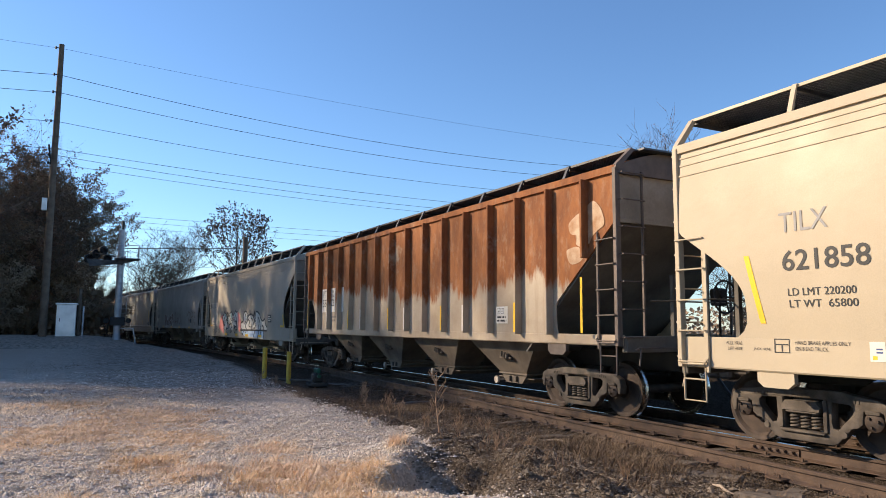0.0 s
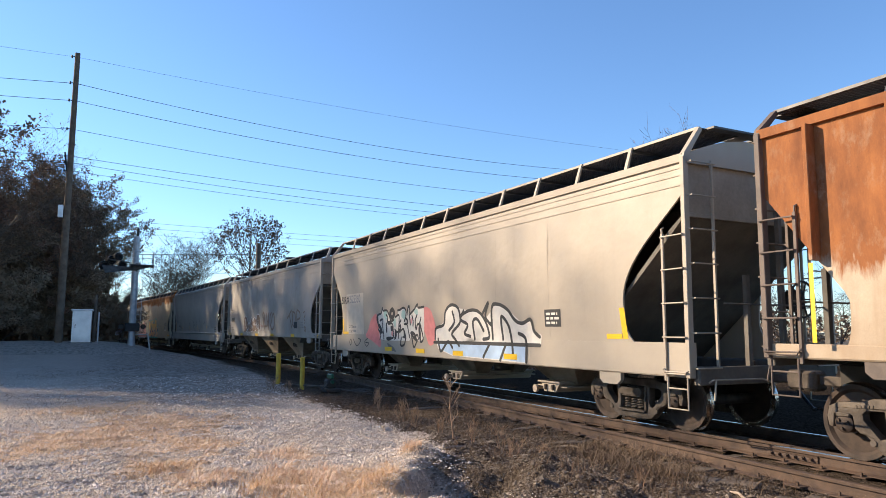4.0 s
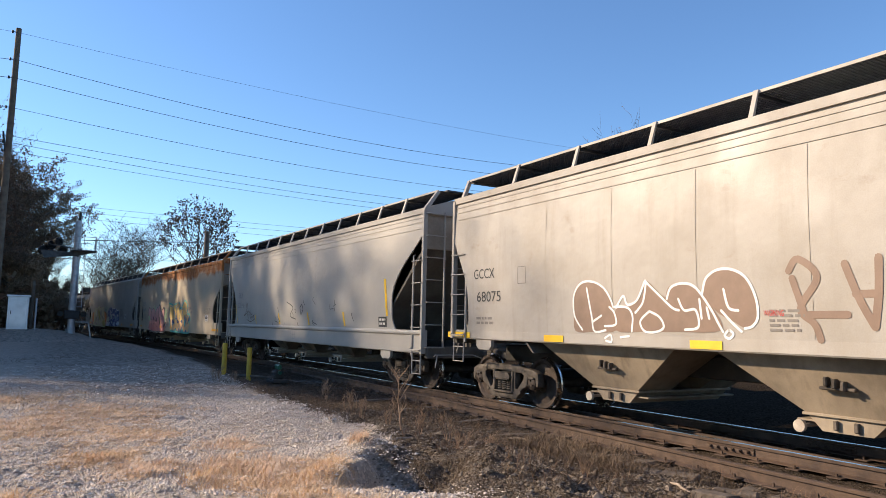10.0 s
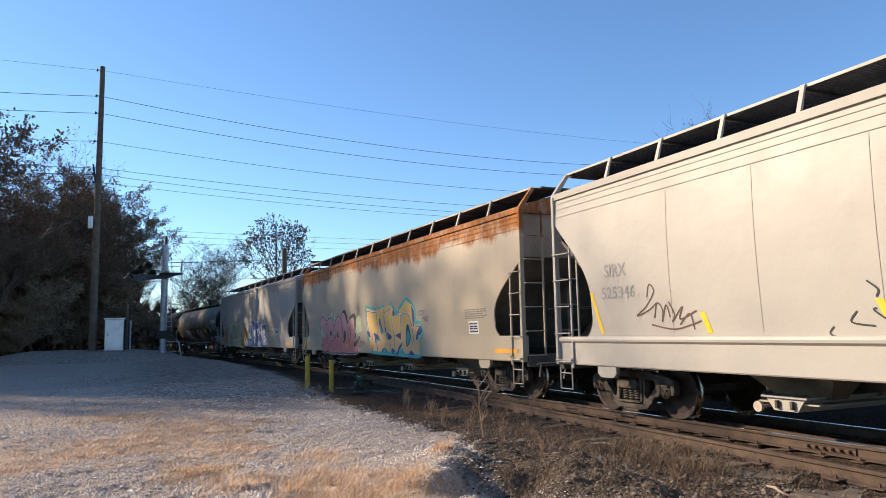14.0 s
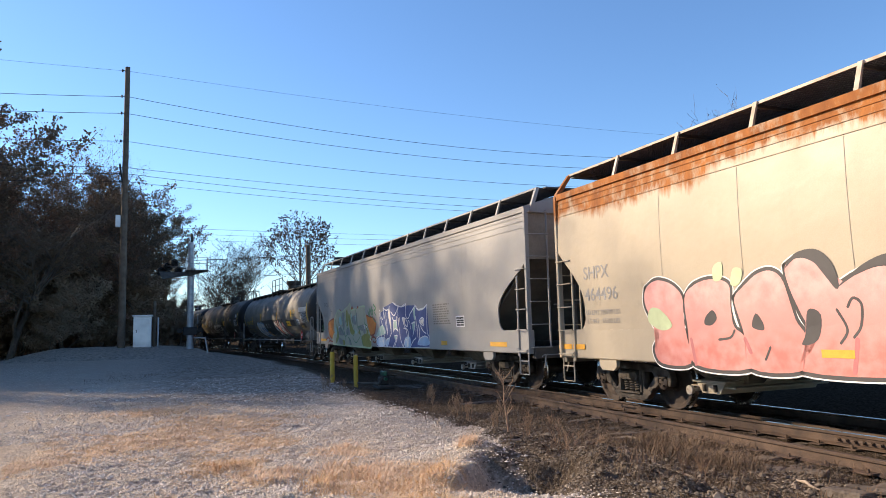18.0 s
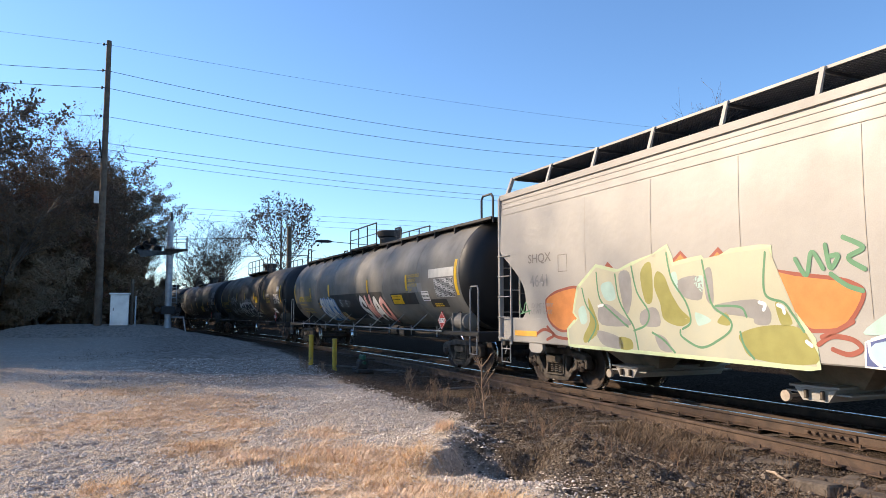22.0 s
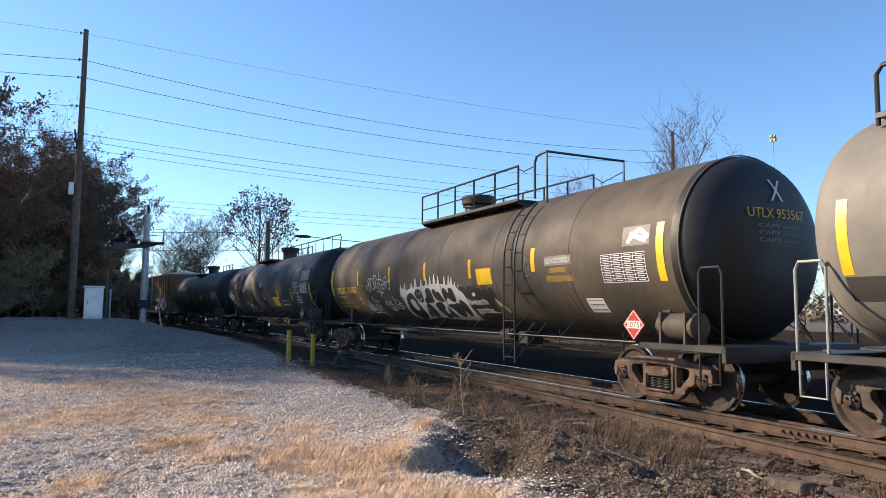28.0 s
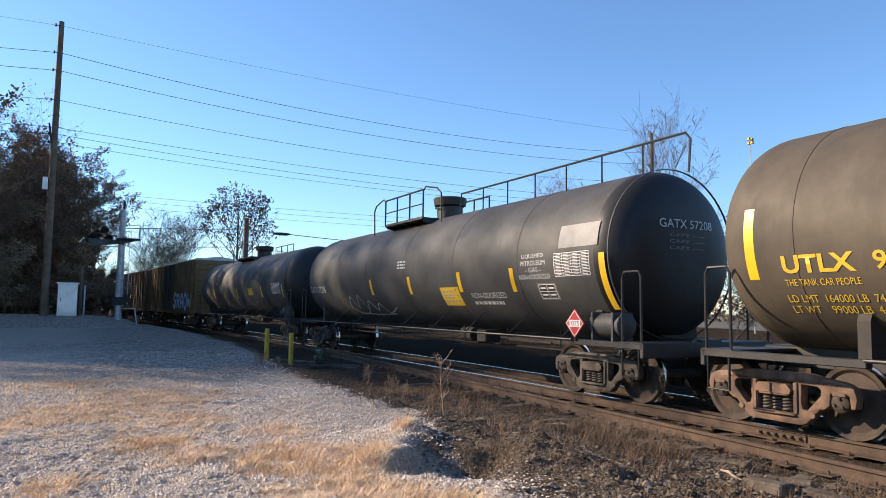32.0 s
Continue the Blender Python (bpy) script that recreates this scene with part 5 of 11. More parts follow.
def wire(a, b, sag, r, label="black overhead wire strung between poles"):
    a, b = Vector(a), Vector(b)
    pts = []
    for i in range(25):
        t = i / 24
        p = a.lerp(b, t)
        p.z -= 4 * sag * t * (1 - t)
        pts.append(p)
    m = Build()
    m.tube(pts, r, 5)
    me = m.mesh("overhead_wire", M_WIRE)
    return tagged(new("overhead_wire", me), label, "wire", "overhead wires")


for k, z in enumerate(POLE_WIRES):
    r = (0.008, 0.016, 0.016, 0.014, 0.014, 0.014, 0.012)[k]
    sag = (0.5, 1.3, 1.2, 1.0, 0.7, 0.9, 0.8)[k]
    wire((POLE_A[0], POLE_A[1], z), (POLE_B[0], POLE_B[1], z + (0.3 if k == 0 else 0.1)), sag, r)
    wire((POLE_A[0], POLE_A[1], z), (POLE_C[0], POLE_C[1], z), sag, r)
for dz, r in ((10.55, 0.012), (10.1, 0.012), (9.6, 0.011)):
    wire((-60.0, -40.0, dz + 1), (-62.0, 70.0, dz + 1), 1.4, r)
wire((-62.5, -30.0, 7.4), (-64.9, 12.1, 8.6), 0.45, 0.035, "thick black cable strung between short poles")
wire((-64.9, 12.1, 8.6), (-58.0, 62.0, 8.3), 1.0, 0.035, "thick black cable strung between short poles")
wire((-62.5, -30.0, 6.3), (-64.9, 12.1, 6.9), 0.45, 0.022)
wire((-64.9, 12.1, 6.9), (-58.0, 62.0, 7.0), 1.0, 0.022)
b = Build()
b.lathe([(0.001, -0.8), (0.10, -0.7), (0.14, -0.3), (0.14, 0.4), (0.08, 0.75), (0.001, 0.8)], (0, 0, 0), 1, 10)
tagged(new("cable_splice", b.mesh("cable_splice", M_WIRE, 40)), "black cable splice case hung on the wire", "cable splice").matrix_basis = pose(-64.4, 15.2, 8.3)


M_GALVD = mat("dull_galvanised_steel", (0.075, 0.078, 0.08), 0.7, metal=0.2, color2=(0.05, 0.05, 0.052), scale=4, fine=0.2)


def signal_mast(x, y, z):
    ob = thing("crossing_signal", "galvanised cantilever mast with black crossing lights", "railway signal", at=pose(x, y, z))
    b = Build()
    b.box(-0.45, 0.45, -0.45, 0.45, -0.35, 0.06, 0.02)
    part("footing", b, M_CONC, ob)
    b = Build()
    b.lathe([(0.36, 0.0), (0.35, 0.06), (0.24, 0.35), (0.18, 1.05), (0.16, 1.15)], (0, 0, 0), 2, 12)
    part("base", b, M_GALV, ob, smooth=40)
    b = Build()
    b.rod((0, 0, 1.0), (0, 0, 7.2), 0.21, 14, 0.19)
    b.rod((0, 0, 3.0), (0, 0, 3.06), 0.24, 14)
    b.rod((0, 0, 5.5), (0, 0, 5.56), 0.24, 14)
    part("column", b, M_GALV, ob, smooth=40)
    b = Build()
    b.rod((0.05, 0.05, 7.2), (0.05, 0.05, 7.45), 0.08, 8)
    b.rod((0.05, 0.05, 7.45), (0.05, 0.05, 7.75), 0.11, 8, 0.05)
    part("bell", b, M_SIGBLK, ob)
    b = Build()
    b.box(-0.28, 0.28, -0.42, 0.42, 1.25, 1.75, 0.03)
    part("junction_box", b, M_SIGBLK, ob)
    for q in (-1, 1):
        b = Build()
        b.rod((0.2, q * 0.62, 1.55), (0.45, q * 0.62, 1.55), 0.16, 12)
        b.rod((0.1, q * 0.25, 1.5), (0.3, q * 0.62, 1.55), 0.03, 6)
        b.lathe([(0.20, 0.4), (0.20, 0.62)], (0, q * 0.62, 1.55), 0, 12)
        part("flashing_light", b, M_SIGBLK, ob)
    # arm over the road with a grated walk and rails
    b = Build()
    for zz in (5.0, 5.45):
        b.rod((0, 0.25, zz), (-1.6, -1.4, zz + 0.35), 0.05, 8)
        b.rod((0.2, 0.1, zz), (-1.4, -1.55, zz + 0.35), 0.05, 8)
    for t in (0.2, 0.45, 0.7, 0.95):
        b.rod((-1.6 * t, 0.25 - 1.65 * t, 5.0 + 0.35 * t), (-1.6 * t, 0.25 - 1.65 * t, 5.45 + 0.35 * t), 0.03, 6)
    part("arm", b, M_GALVD, ob)
    b = Build()
    b.box(-0.5, 0.9, -0.35, 1.05, 5.30, 5.36, 0.01)
    b.prism([(-0.3, 5.3), (1.0, 5.3), (0.0, 5.0), (-0.2, 5.0)], 0, 0.3, 0.36)
    b.prism([(-1.9, 5.32), (0.3, 5.28), (0.3, 5.12), (-1.7, 4.85)], 0, -0.35, -0.2)
    part("walkway", b, M_GALVD, ob)
    b = Build()
    for zz in (5.75, 6.15):
        b.tube([(0.9, -0.3, zz), (0.9, 1.0, zz), (-0.5, 1.0, zz)], 0.022, 6)
    for p in ((0.9, -0.3), (0.9, 0.35), (0.9, 1.0), (0.2, 1.0), (-0.5, 1.0)):
        b.rod((p[0], p[1], 5.34), (p[0], p[1], 6.17), 0.022, 6)
    part("guard_rail", b, M_GALV, ob)
    for (px, py, pz) in ((-1.5, -1.35, 5.75), (-1.1, -0.95, 5.95), (-1.7, -1.75, 5.45), (-0.8, -0.7, 5.45)):
        b = Build()
        b.rod((px - 0.1, py - 0.1, pz), (px + 0.12, py, pz), 0.27, 12)
        b.lathe([(0.16, 0.05), (0.17, 0.3)], (px, py, pz), 0, 12)
        b.rod((px, py, pz), (px, py + 0.1, pz - 0.45), 0.03, 6)
        part("flashing_light", b, M_SIGBLK, ob)
    # ladder up the column
    b = Build()
    for q in (0.18, 0.46):
        b.rod((0.28, q, 1.9), (0.28, q, 5.4), 0.018, 6)
    for i in range(11):
        b.rod((0.28, 0.18, 2.0 + i * 0.31), (0.28, 0.46, 2.0 + i * 0.31), 0.012, 5)
    part("ladder", b, M_GALV, ob)
    return ob


signal_mast(-47.95, 1.38, 0.30)


def cabinet(x, y, z):
    ob = thing("signal_cabinet", "silver metal signal cabinet with one tall door", "cabinet", at=pose(x, y, z))
    b = Build()
    b.box(-0.55, 0.55, -0.52, 0.52, 0.0, 1.86, 0.015)
    part("body", b, M_ALU, ob)
    b = Build()
    b.box(-0.65, 0.65, -0.60, 0.60, 1.86, 1.96, 0.02)
    part("roof", b, M_ALU, ob)
    b = Build()
    b.box(0.552, 0.58, -0.42, 0.40, 0.12, 1.74, 0.008)
    d = part("door", b, M_ALU, ob)
    b = Build()
    b.box(0.58, 0.62, -0.36, -0.32, 0.85, 1.05, 0.008)
    part("handle", b, M_SIGBLK, d, "dark handle")
    b = Build()
    b.box(-0.6, 0.6, -0.58, 0.58, -0.16, 0.0, 0.01)
    part("plinth", b, M_CONC, ob)
    return ob


cabinet(-47.95, -1.40, 0.90)


def post(x, y, z0, z1, r, m, label, name="post", lean=(0, 0), cap=None):
    ob = thing(name, label, "post", at=pose(x, y, z0))
    b = Build()
    h = z1 - z0
    b.tube([(0, 0, -0.4), (0, 0, 0), (lean[0], lean[1], h * 0.985), (lean[0], lean[1], h)], [r, r, r, r * 0.8], 12)
    part("shaft", b, m, ob, smooth=40)
    if cap:
        b = Build()
        b.rod((-0.02, -0.02, -0.05), (0.0, 0.01, h * 0.45), r * 0.9, 6)
        part("stake", b, M_POLE, ob, "brown wooden stake beside it")
    return ob


post(-48.2, -0.72, 0.7, 3.76, 0.09, M_POLE, "dark wooden post beside the signal cabinet")
post(-47.6, -0.50, 0.7, 2.7, 0.05, M_GALV, "thin grey metal post beside the signal cabinet")
wp = post(-47.9, 2.52, 0.10, 1.40, 0.045, M_GALV, "pale leaning guide post at the crossing", lean=(0, -0.22))
b = Build()
b.rod((0, -0.95, 1.27), (0, -0.2, 1.27), 0.03, 6)
part("rail", b, M_GALV, wp)
post(-20.6, 4.52, -0.02, 0.93, 0.068, M_YELLOW, "scratched yellow steel bollard by the track", "bollard")
post(-20.15, 5.11, -0.04, 0.82, 0.066, M_YELLOW, "short yellow steel bollard with a wooden stake", "bollard", cap=True)
b = Build()
b.rod((-20.6, 4.52, 0.05), (-20.15, 5.11, 0.03), 0.035, 8)
b.rod((-20.15, 5.11, 0.03), (-19.5, 5.7, 0.02), 0.03, 8)
tagged(new("low_rail", b.mesh("low_rail", M_TRUCK)), "rusty low pipe between the yellow bollards", "pipe")


def switch_stand(x, y, z):
    ob = thing("switch_stand", "dark switch stand with a green target", "switch stand", at=pose(x, y, z))
    b = Build()
    b.box(-0.35, 0.35, -0.22, 0.22, 0.0, 0.10, 0.02)
    b.box(-0.16, 0.16, -0.14, 0.14, 0.10, 0.34, 0.04)
    b.rod((0, 0, 0.3), (0, 0, 0.52), 0.03, 8)
    b.rod((0.1, -0.1, 0.25), (0.38, -0.30, 0.12), 0.022, 6)
    part("stand", b, M_DARK, ob)
    b = Build()
    b.box(-0.20, 0.22, -0.05, 0.05, 0.36, 0.50, 0.03)
    b.rod((-0.22, 0, 0.28), (0.25, 0, 0.28), 0.05, 8)
    part("target", b, M_GREEN, ob, "green metal target")
    return ob


switch_stand(-19.5, 5.75, -0.12)

# berm of the road at the crossing
def berm():
    b = Build()
    xs = [-56 + i * 0.8 for i in range(21)]
    ys = [-9 + j * 0.5 for j in range(27)]
    rows = []
    for y in ys:
        row = []
        for x in xs:
            e = max(0, 1 - ((x + 49.5) / 5.5) ** 2) * max(0, 1 - max(0, (y + 1.2) / 4.0) ** 2) * min(1, max(0, (y + 9) / 3))
            row.append((x, y, ground_z(x, y) - 0.12 + 0.75 * e ** 0.6 + 0.03 * rough(x, y, 1.5)))
        rows.append(row)
    b.sheet(rows)
    me = b.mesh("road_berm", M_LOT, 80, fix=False)
    cover = me.color_attributes.new("cover", "FLOAT_COLOR", "POINT")
    cover.data.foreach_set("color", [0.0, 0.0, 0.6, 0.0] * len(me.vertices))
    tagged(new("road_berm", me), "low gravel berm under the signal cabinet", "berm", kind="structure")


berm()

# ---- trees ----
M_BARK = mat("bark", (0.10, 0.078, 0.06), 0.95, color2=(0.15, 0.118, 0.092), scale=6, fine=0.5, bump=0.6)
M_LEAF = mat("brown_leaves", (0.21, 0.14, 0.088), 0.8, color2=(0.11, 0.08, 0.055), scale=0.8, fine=0.3)
M_LEAFD = mat("withered_leaves", (0.060, 0.040, 0.026), 0.85, color2=(0.035, 0.025, 0.018), scale=0.8, fine=0.3)
M_DARKBARK = mat("dark_bark", (0.040, 0.030, 0.024), 0.95, color2=(0.065, 0.048, 0.038), scale=5, fine=0.4)
M_LEAFR = mat("russet_leaves", (0.26, 0.13, 0.075), 0.8, color2=(0.13, 0.08, 0.052), scale=0.8, fine=0.3)
M_LEAFG = mat("dull_green_leaves", (0.20, 0.145, 0.09), 0.8, color2=(0.25, 0.155, 0.09), scale=0.6, fine=0.3)


def tree_meshes(seed, h, spread, levels, leaf_m, leaf_n, leaf_s, tips=0, wide=0.3, low=0.2, kids=(5, 5, 4, 3), twig=0.005, bark=None):
    """Trunk mesh with limbs and twigs, and a crown mesh of leaves on the twigs."""
    rr = random.Random(seed)
    wood, crown = Build(), Build()
    ends = []

    def grow(p, d, length, r, level):
        n = 4 if level < 2 else 3
        pts, rs, q, dd = [p.copy()], [r], p.copy(), d.copy()
        for i in range(n):
            dd = (dd + Vector((rr.gauss(0, 0.16), rr.gauss(0, 0.16), rr.gauss(0.05, 0.10)))).normalized()
            q = q + dd * (length / n)
            pts.append(q.copy())
            rs.append(max(twig * 0.8, r * (1 - 0.75 * (i + 1) / n)))
        wood.tube(pts, rs, 8 if level == 0 else (5 if level == 1 else 3))
        if level >= levels - 1:
            ends.append((pts[1], pts[-1]))
        if level < levels:
            for j in range(kids[level]):
                t = (low if level == 0 else 0.25) + (1 - (low if level == 0 else 0.25)) * (j + rr.random()) / kids[level]
                t = min(0.98, t)
                k7 = min(n - 1, int(t * n))
                base = pts[k7].lerp(pts[k7 + 1], t * n - k7)
                a = rr.uniform(0, 2 * math.pi)
                side = Vector((math.cos(a), math.sin(a), 0))
                up = (0.35 + 0.5 * t) if level == 0 else 0.15
                nd = (dd * 0.45 + side * spread + Vector((0, 0, up))).normalized()
                grow(base, nd, length * (0.62 - 0.18 * t if level == 0 else 0.58) * rr.uniform(0.8, 1.15), max(twig, rs[k7] * 0.6), level + 1)

    grow(Vector((0, 0, -0.3)), Vector((rr.gauss(0, 0.05), rr.gauss(0, 0.05), 1)).normalized(), h * 0.80, wide, 0)
    for i in range(leaf_n):
        a, e = ends[rr.randrange(len(ends))]
        if tips:
            c = e + Vector((rr.gauss(0, tips), rr.gauss(0, tips), rr.gauss(0, tips)))
        else:
            c = a.lerp(e, rr.random()) + Vector((rr.gauss(0, 0.15), rr.gauss(0, 0.15), rr.gauss(0, 0.15)))
        u = Vector((rr.gauss(0, 1), rr.gauss(0, 1), rr.gauss(0, 1))).normalized()
        w = u.orthogonal().normalized()
        sz = leaf_s * rr.uniform(0.6, 1.4)
        crown.add([tuple(c + u * sz), tuple(c + w * sz * 0.6), tuple(c - u * sz), tuple(c - w * sz * 0.6)], [(0, 1, 2, 3)])
    return wood.mesh("trunk", bark or M_BARK, 0, fix=False), (crown.mesh("crown", leaf_m, 0, fix=False) if leaf_n else None)


def ball_tree(seed, top=8.7, r=3.3):
    """A slender trunk that fans into a round head, with dry leaves on the outer twigs."""
    rr = random.Random(seed)
    wood, crown = Build(), Build()
    wood.tube([(0, 0, -0.3), (0.08, 0.03, 2.2), (-0.04, 0.06, 4.4), (0.05, 0, 6.6), (0, 0.05, top + 0.6 * r)], [0.17, 0.14, 0.11, 0.075, 0.02], 8)
    c = Vector((0, 0, top))

    def arc(p, e, r0, r1, n=5):
        m = p.lerp(e, 0.5) + Vector(((e - p)[0] * 0.16, (e - p)[1] * 0.16, -0.10 * (e - p).length))
        pts = [p * (1 - t) ** 2 + m * 2 * t * (1 - t) + e * t * t for t in (k / n for k in range(n + 1))]
        wood.tube(pts, [r0 + (r1 - r0) * k / n for k in range(n + 1)], 4)
        return pts

    for i in range(17):
        a = i * 2.39996
        h = -0.25 + 1.22 * (i + 0.5) / 17
        w = math.sqrt(max(0.0, 1 - h * h))
        d = Vector((math.cos(a) * w, math.sin(a) * w, h))
        limb = arc(Vector((0, 0, 4.2 + 2.6 * (h + 0.25) + rr.uniform(-0.3, 0.3))), c + d * r * rr.uniform(0.82, 0.98), 0.045, 0.014)
        for k in range(11):
            t = rr.uniform(1.6, 4.9)
            p = limb[int(t)].lerp(limb[int(t) + 1], t - int(t))
            d2 = (d + Vector((rr.gauss(0, 0.36), rr.gauss(0, 0.36), rr.gauss(0, 0.30)))).normalized()
            e = c + d2 * r * rr.uniform(0.72, 1.06)
            tw = arc(p, e, 0.016, 0.010, 3)
            for q in range(13):
                o = tw[rr.choice((1, 2, 3, 3, 3))] + Vector((rr.gauss(0, 0.16), rr.gauss(0, 0.16), rr.gauss(0, 0.15)))
                u = Vector((rr.gauss(0, 1), rr.gauss(0, 1), rr.gauss(0, 1))).normalized()
                v = u.orthogonal().normalized()
                sz = 0.10 * rr.uniform(0.6, 1.3)
                crown.add([tuple(o + u * sz), tuple(o + v * sz * 0.6), tuple(o - u * sz), tuple(o - v * sz * 0.6)], [(0, 1, 2, 3)])
    return wood.mesh("trunk", M_DARKBARK, 0, fix=False), crown.mesh("crown", M_LEAFD, 0, fix=False)


def tree(meshes, x, y, turn, size, label, group="", slim=1.0):
    ob = thing("tree", label, "tree", group, at=pose(x, y, ground_z(max(-120, x), y) - 0.1, 0, 0, turn))
    m = pose(0, 0, 0) @ Matrix.Diagonal((size * slim, size * slim, size, 1))
    part("trunk", meshes[0], M_BARK, ob, at=m)
    if meshes[1]:
        part("crown", meshes[1], M_LEAF, ob, at=m)
    return ob


OAK = tree_meshes(3, 15.0, 0.85, 4, M_LEAF, 20000, 0.085, low=0.12, kids=(9, 6, 4, 3), wide=0.32, twig=0.010)
OAK2 = tree_meshes(8, 15.0, 0.9, 4, M_LEAFR, 20000, 0.085, low=0.12, kids=(9, 6, 4, 3), wide=0.34, twig=0.010)
SCRUB = tree_meshes(14, 6.5, 1.0, 3, M_LEAFG, 24000, 0.085, low=0.03, kids=(10, 6, 5, 3), wide=0.14)
THIN = tree_meshes(21, 14.0, 0.55, 4, M_LEAF, 900, 0.08, low=0.25, kids=(8, 6, 5, 3), wide=0.22)
BALL = ball_tree(33)
VINE = tree_meshes(41, 12.0, 0.7, 4, M_LEAFR, 1500, 0.05, twig=0.011, low=0.3, kids=(8, 6, 5, 3), wide=0.20)
BUSHY = tree_meshes(51, 11.0, 0.62, 4, M_LEAFD, 500, 0.07, low=0.10, kids=(9, 6, 5, 3), wide=0.16, twig=0.015, bark=M_DARKBARK)
LEFT = "brown autumn tree in the dense wood beside the lot"
for k, (me, x, y, turn, size) in enumerate([
        (OAK, -58, -5.0, 0, 0.92), (OAK2, -62, -8.6, 70, 1.02), (OAK, -60, -12.5, 140, 1.0), (OAK2, -57, -0.9, 200, 0.66), (OAK, -66, -2.5, 250, 0.8),
        (OAK2, -64, -14.5, 10, 1.0), (OAK, -53, -9.5, 310, 0.85), (OAK2, -70, -6.5, 120, 0.95), (OAK, -56, -17, 40, 1.0), (OAK2, -50, -20, 160, 0.95)]):
    tree(me, x, y, turn, size * 0.90, LEFT, "dense autumn wood")
for k, (x, y, turn, size) in enumerate([(-56, -4, 0, 0.9), (-55, -6.5, 90, 1.0), (-56, -9, 30, 1.1), (-57, -2, 200, 0.8), (-53, -12, 150, 1.1), (-60, -1, 10, 0.9),
                                        (-54, -15, 60, 1.1), (-62, 1.0, 130, 0.6), (-52, -7.2, 250, 0.6), (-58.5, -6.5, 220, 1.2)]):
    tree(SCRUB, x, y, turn, size, "dense brown undergrowth bush at the wood's edge", "dense autumn wood")
tree(THIN, -63, -6.0, 0, 0.98, "bare grey tree rising above the autumn wood", "dense autumn wood")
tree(THIN, -66, -9.5, 90, 1.02, "bare grey tree rising above the autumn wood", "dense autumn wood")
tree(THIN, -61, -3.0, 190, 0.86, "bare grey tree rising above the autumn wood", "dense autumn wood")
for x, y, turn, size in ((-92, 3.5, 0, 0.75), (-95, 6.0, 60, 0.85), (-96, 9.0, 130, 0.82), (-90, 10.8, 220, 0.6), (-98, 1.5, 300, 0.6), (-93, 12.5, 30, 0.5)):
    tree(BUSHY, x, y, turn, size * 1.35, "bare thin tree behind the railway", "bare trees behind the track")
tree(BALL, -73.8, 12.9, 0, 1.17, "slender tree with clumps of dry leaves behind the track", "trees behind the track")
tree(BALL, -71.5, 17.3, 140, 0.62, "small tree with dry leaf clumps behind the track", "trees behind the track")
tree(VINE, -26.2, 24.7, 20, 0.87, "bare tree hung with reddish vines behind the track", "trees behind the track", 0.62)
tree(VINE, -30.5, 22.6, 160, 0.66, "bare young tree with thin twigs behind the track", "trees behind the track", 0.7)
for k in range(12):
    tree(BUSHY, -24 + k * 3.1, 27 + 3.5 * math.sin(k * 2.3), k * 77, 0.24 + 0.07 * (k % 4), "bare shrub on the rough ground behind the track", "shrubs behind the track", 1.4)
# trees along the near side of the lot, whose shade falls on the track
for me, x, y, turn, size in ((OAK, -48, -18, 20, 1.3), (OAK2, -48, -25, 200, 1.4), (OAK, -52, -30, 90, 1.4), (OAK2, -54, -24, 300, 1.4), (THIN, -33, -17, 320, 1.15), (OAK, -60, -20, 150, 1.05), (OAK, -36, -17, 10, 0.95), (OAK, -40.5, -18, 70, 1.0), (OAK2, -44.5, -19.5, 130, 1.2), (OAK, -46, -12.5, 200, 0.62), (OAK2, -50, -12, 300, 0.7), (OAK, -49, -15, 40, 0.75), (THIN, -36.5, -18.5, 20, 1.15),
                             (OAK2, -84, -13, 0, 1.0), (OAK, -90, -18, 60, 1.05), (OAK2, -98, -14, 120, 1.0), (OAK, -106, -20, 200, 1.05), (OAK2, -114, -16, 280, 1.0), (OAK, -122, -22, 20, 1.05), (OAK, -77, -17, 90, 1.2), (OAK2, -70, -20, 10, 1.2), (OAK, -92, -10, 30, 1.2), (OAK2, -101, -9, 80, 1.2), (OAK, -86, -24, 230, 1.3), (OAK2, -110, -11, 190, 1.2)):
    tree(me, x, y, turn, size, "brown autumn tree along the edge of the lot", "dense autumn wood")
for x, y, turn, size in ((-51, -16, 20, 1.2), (-49, -21, 80, 1.3), (-50, -27, 140, 1.3), (-57, -15, 200, 1.4), (-60, -11, 260, 1.3), (-63, -17, 320, 1.4)):
    tree(SCRUB, x, y, turn, size, "dense brown undergrowth bush at the wood's edge", "dense autumn wood")
# unseen trees added behind the camera to cut skylight, out of the sun's way
for k in range(9):
    tree((OAK, OAK2)[k % 2], -16 + k * 7.5, -36 - 3 * (k % 3), k * 50, 0.95, "unseen brown autumn tree added to block skylight", "wood behind the lot")


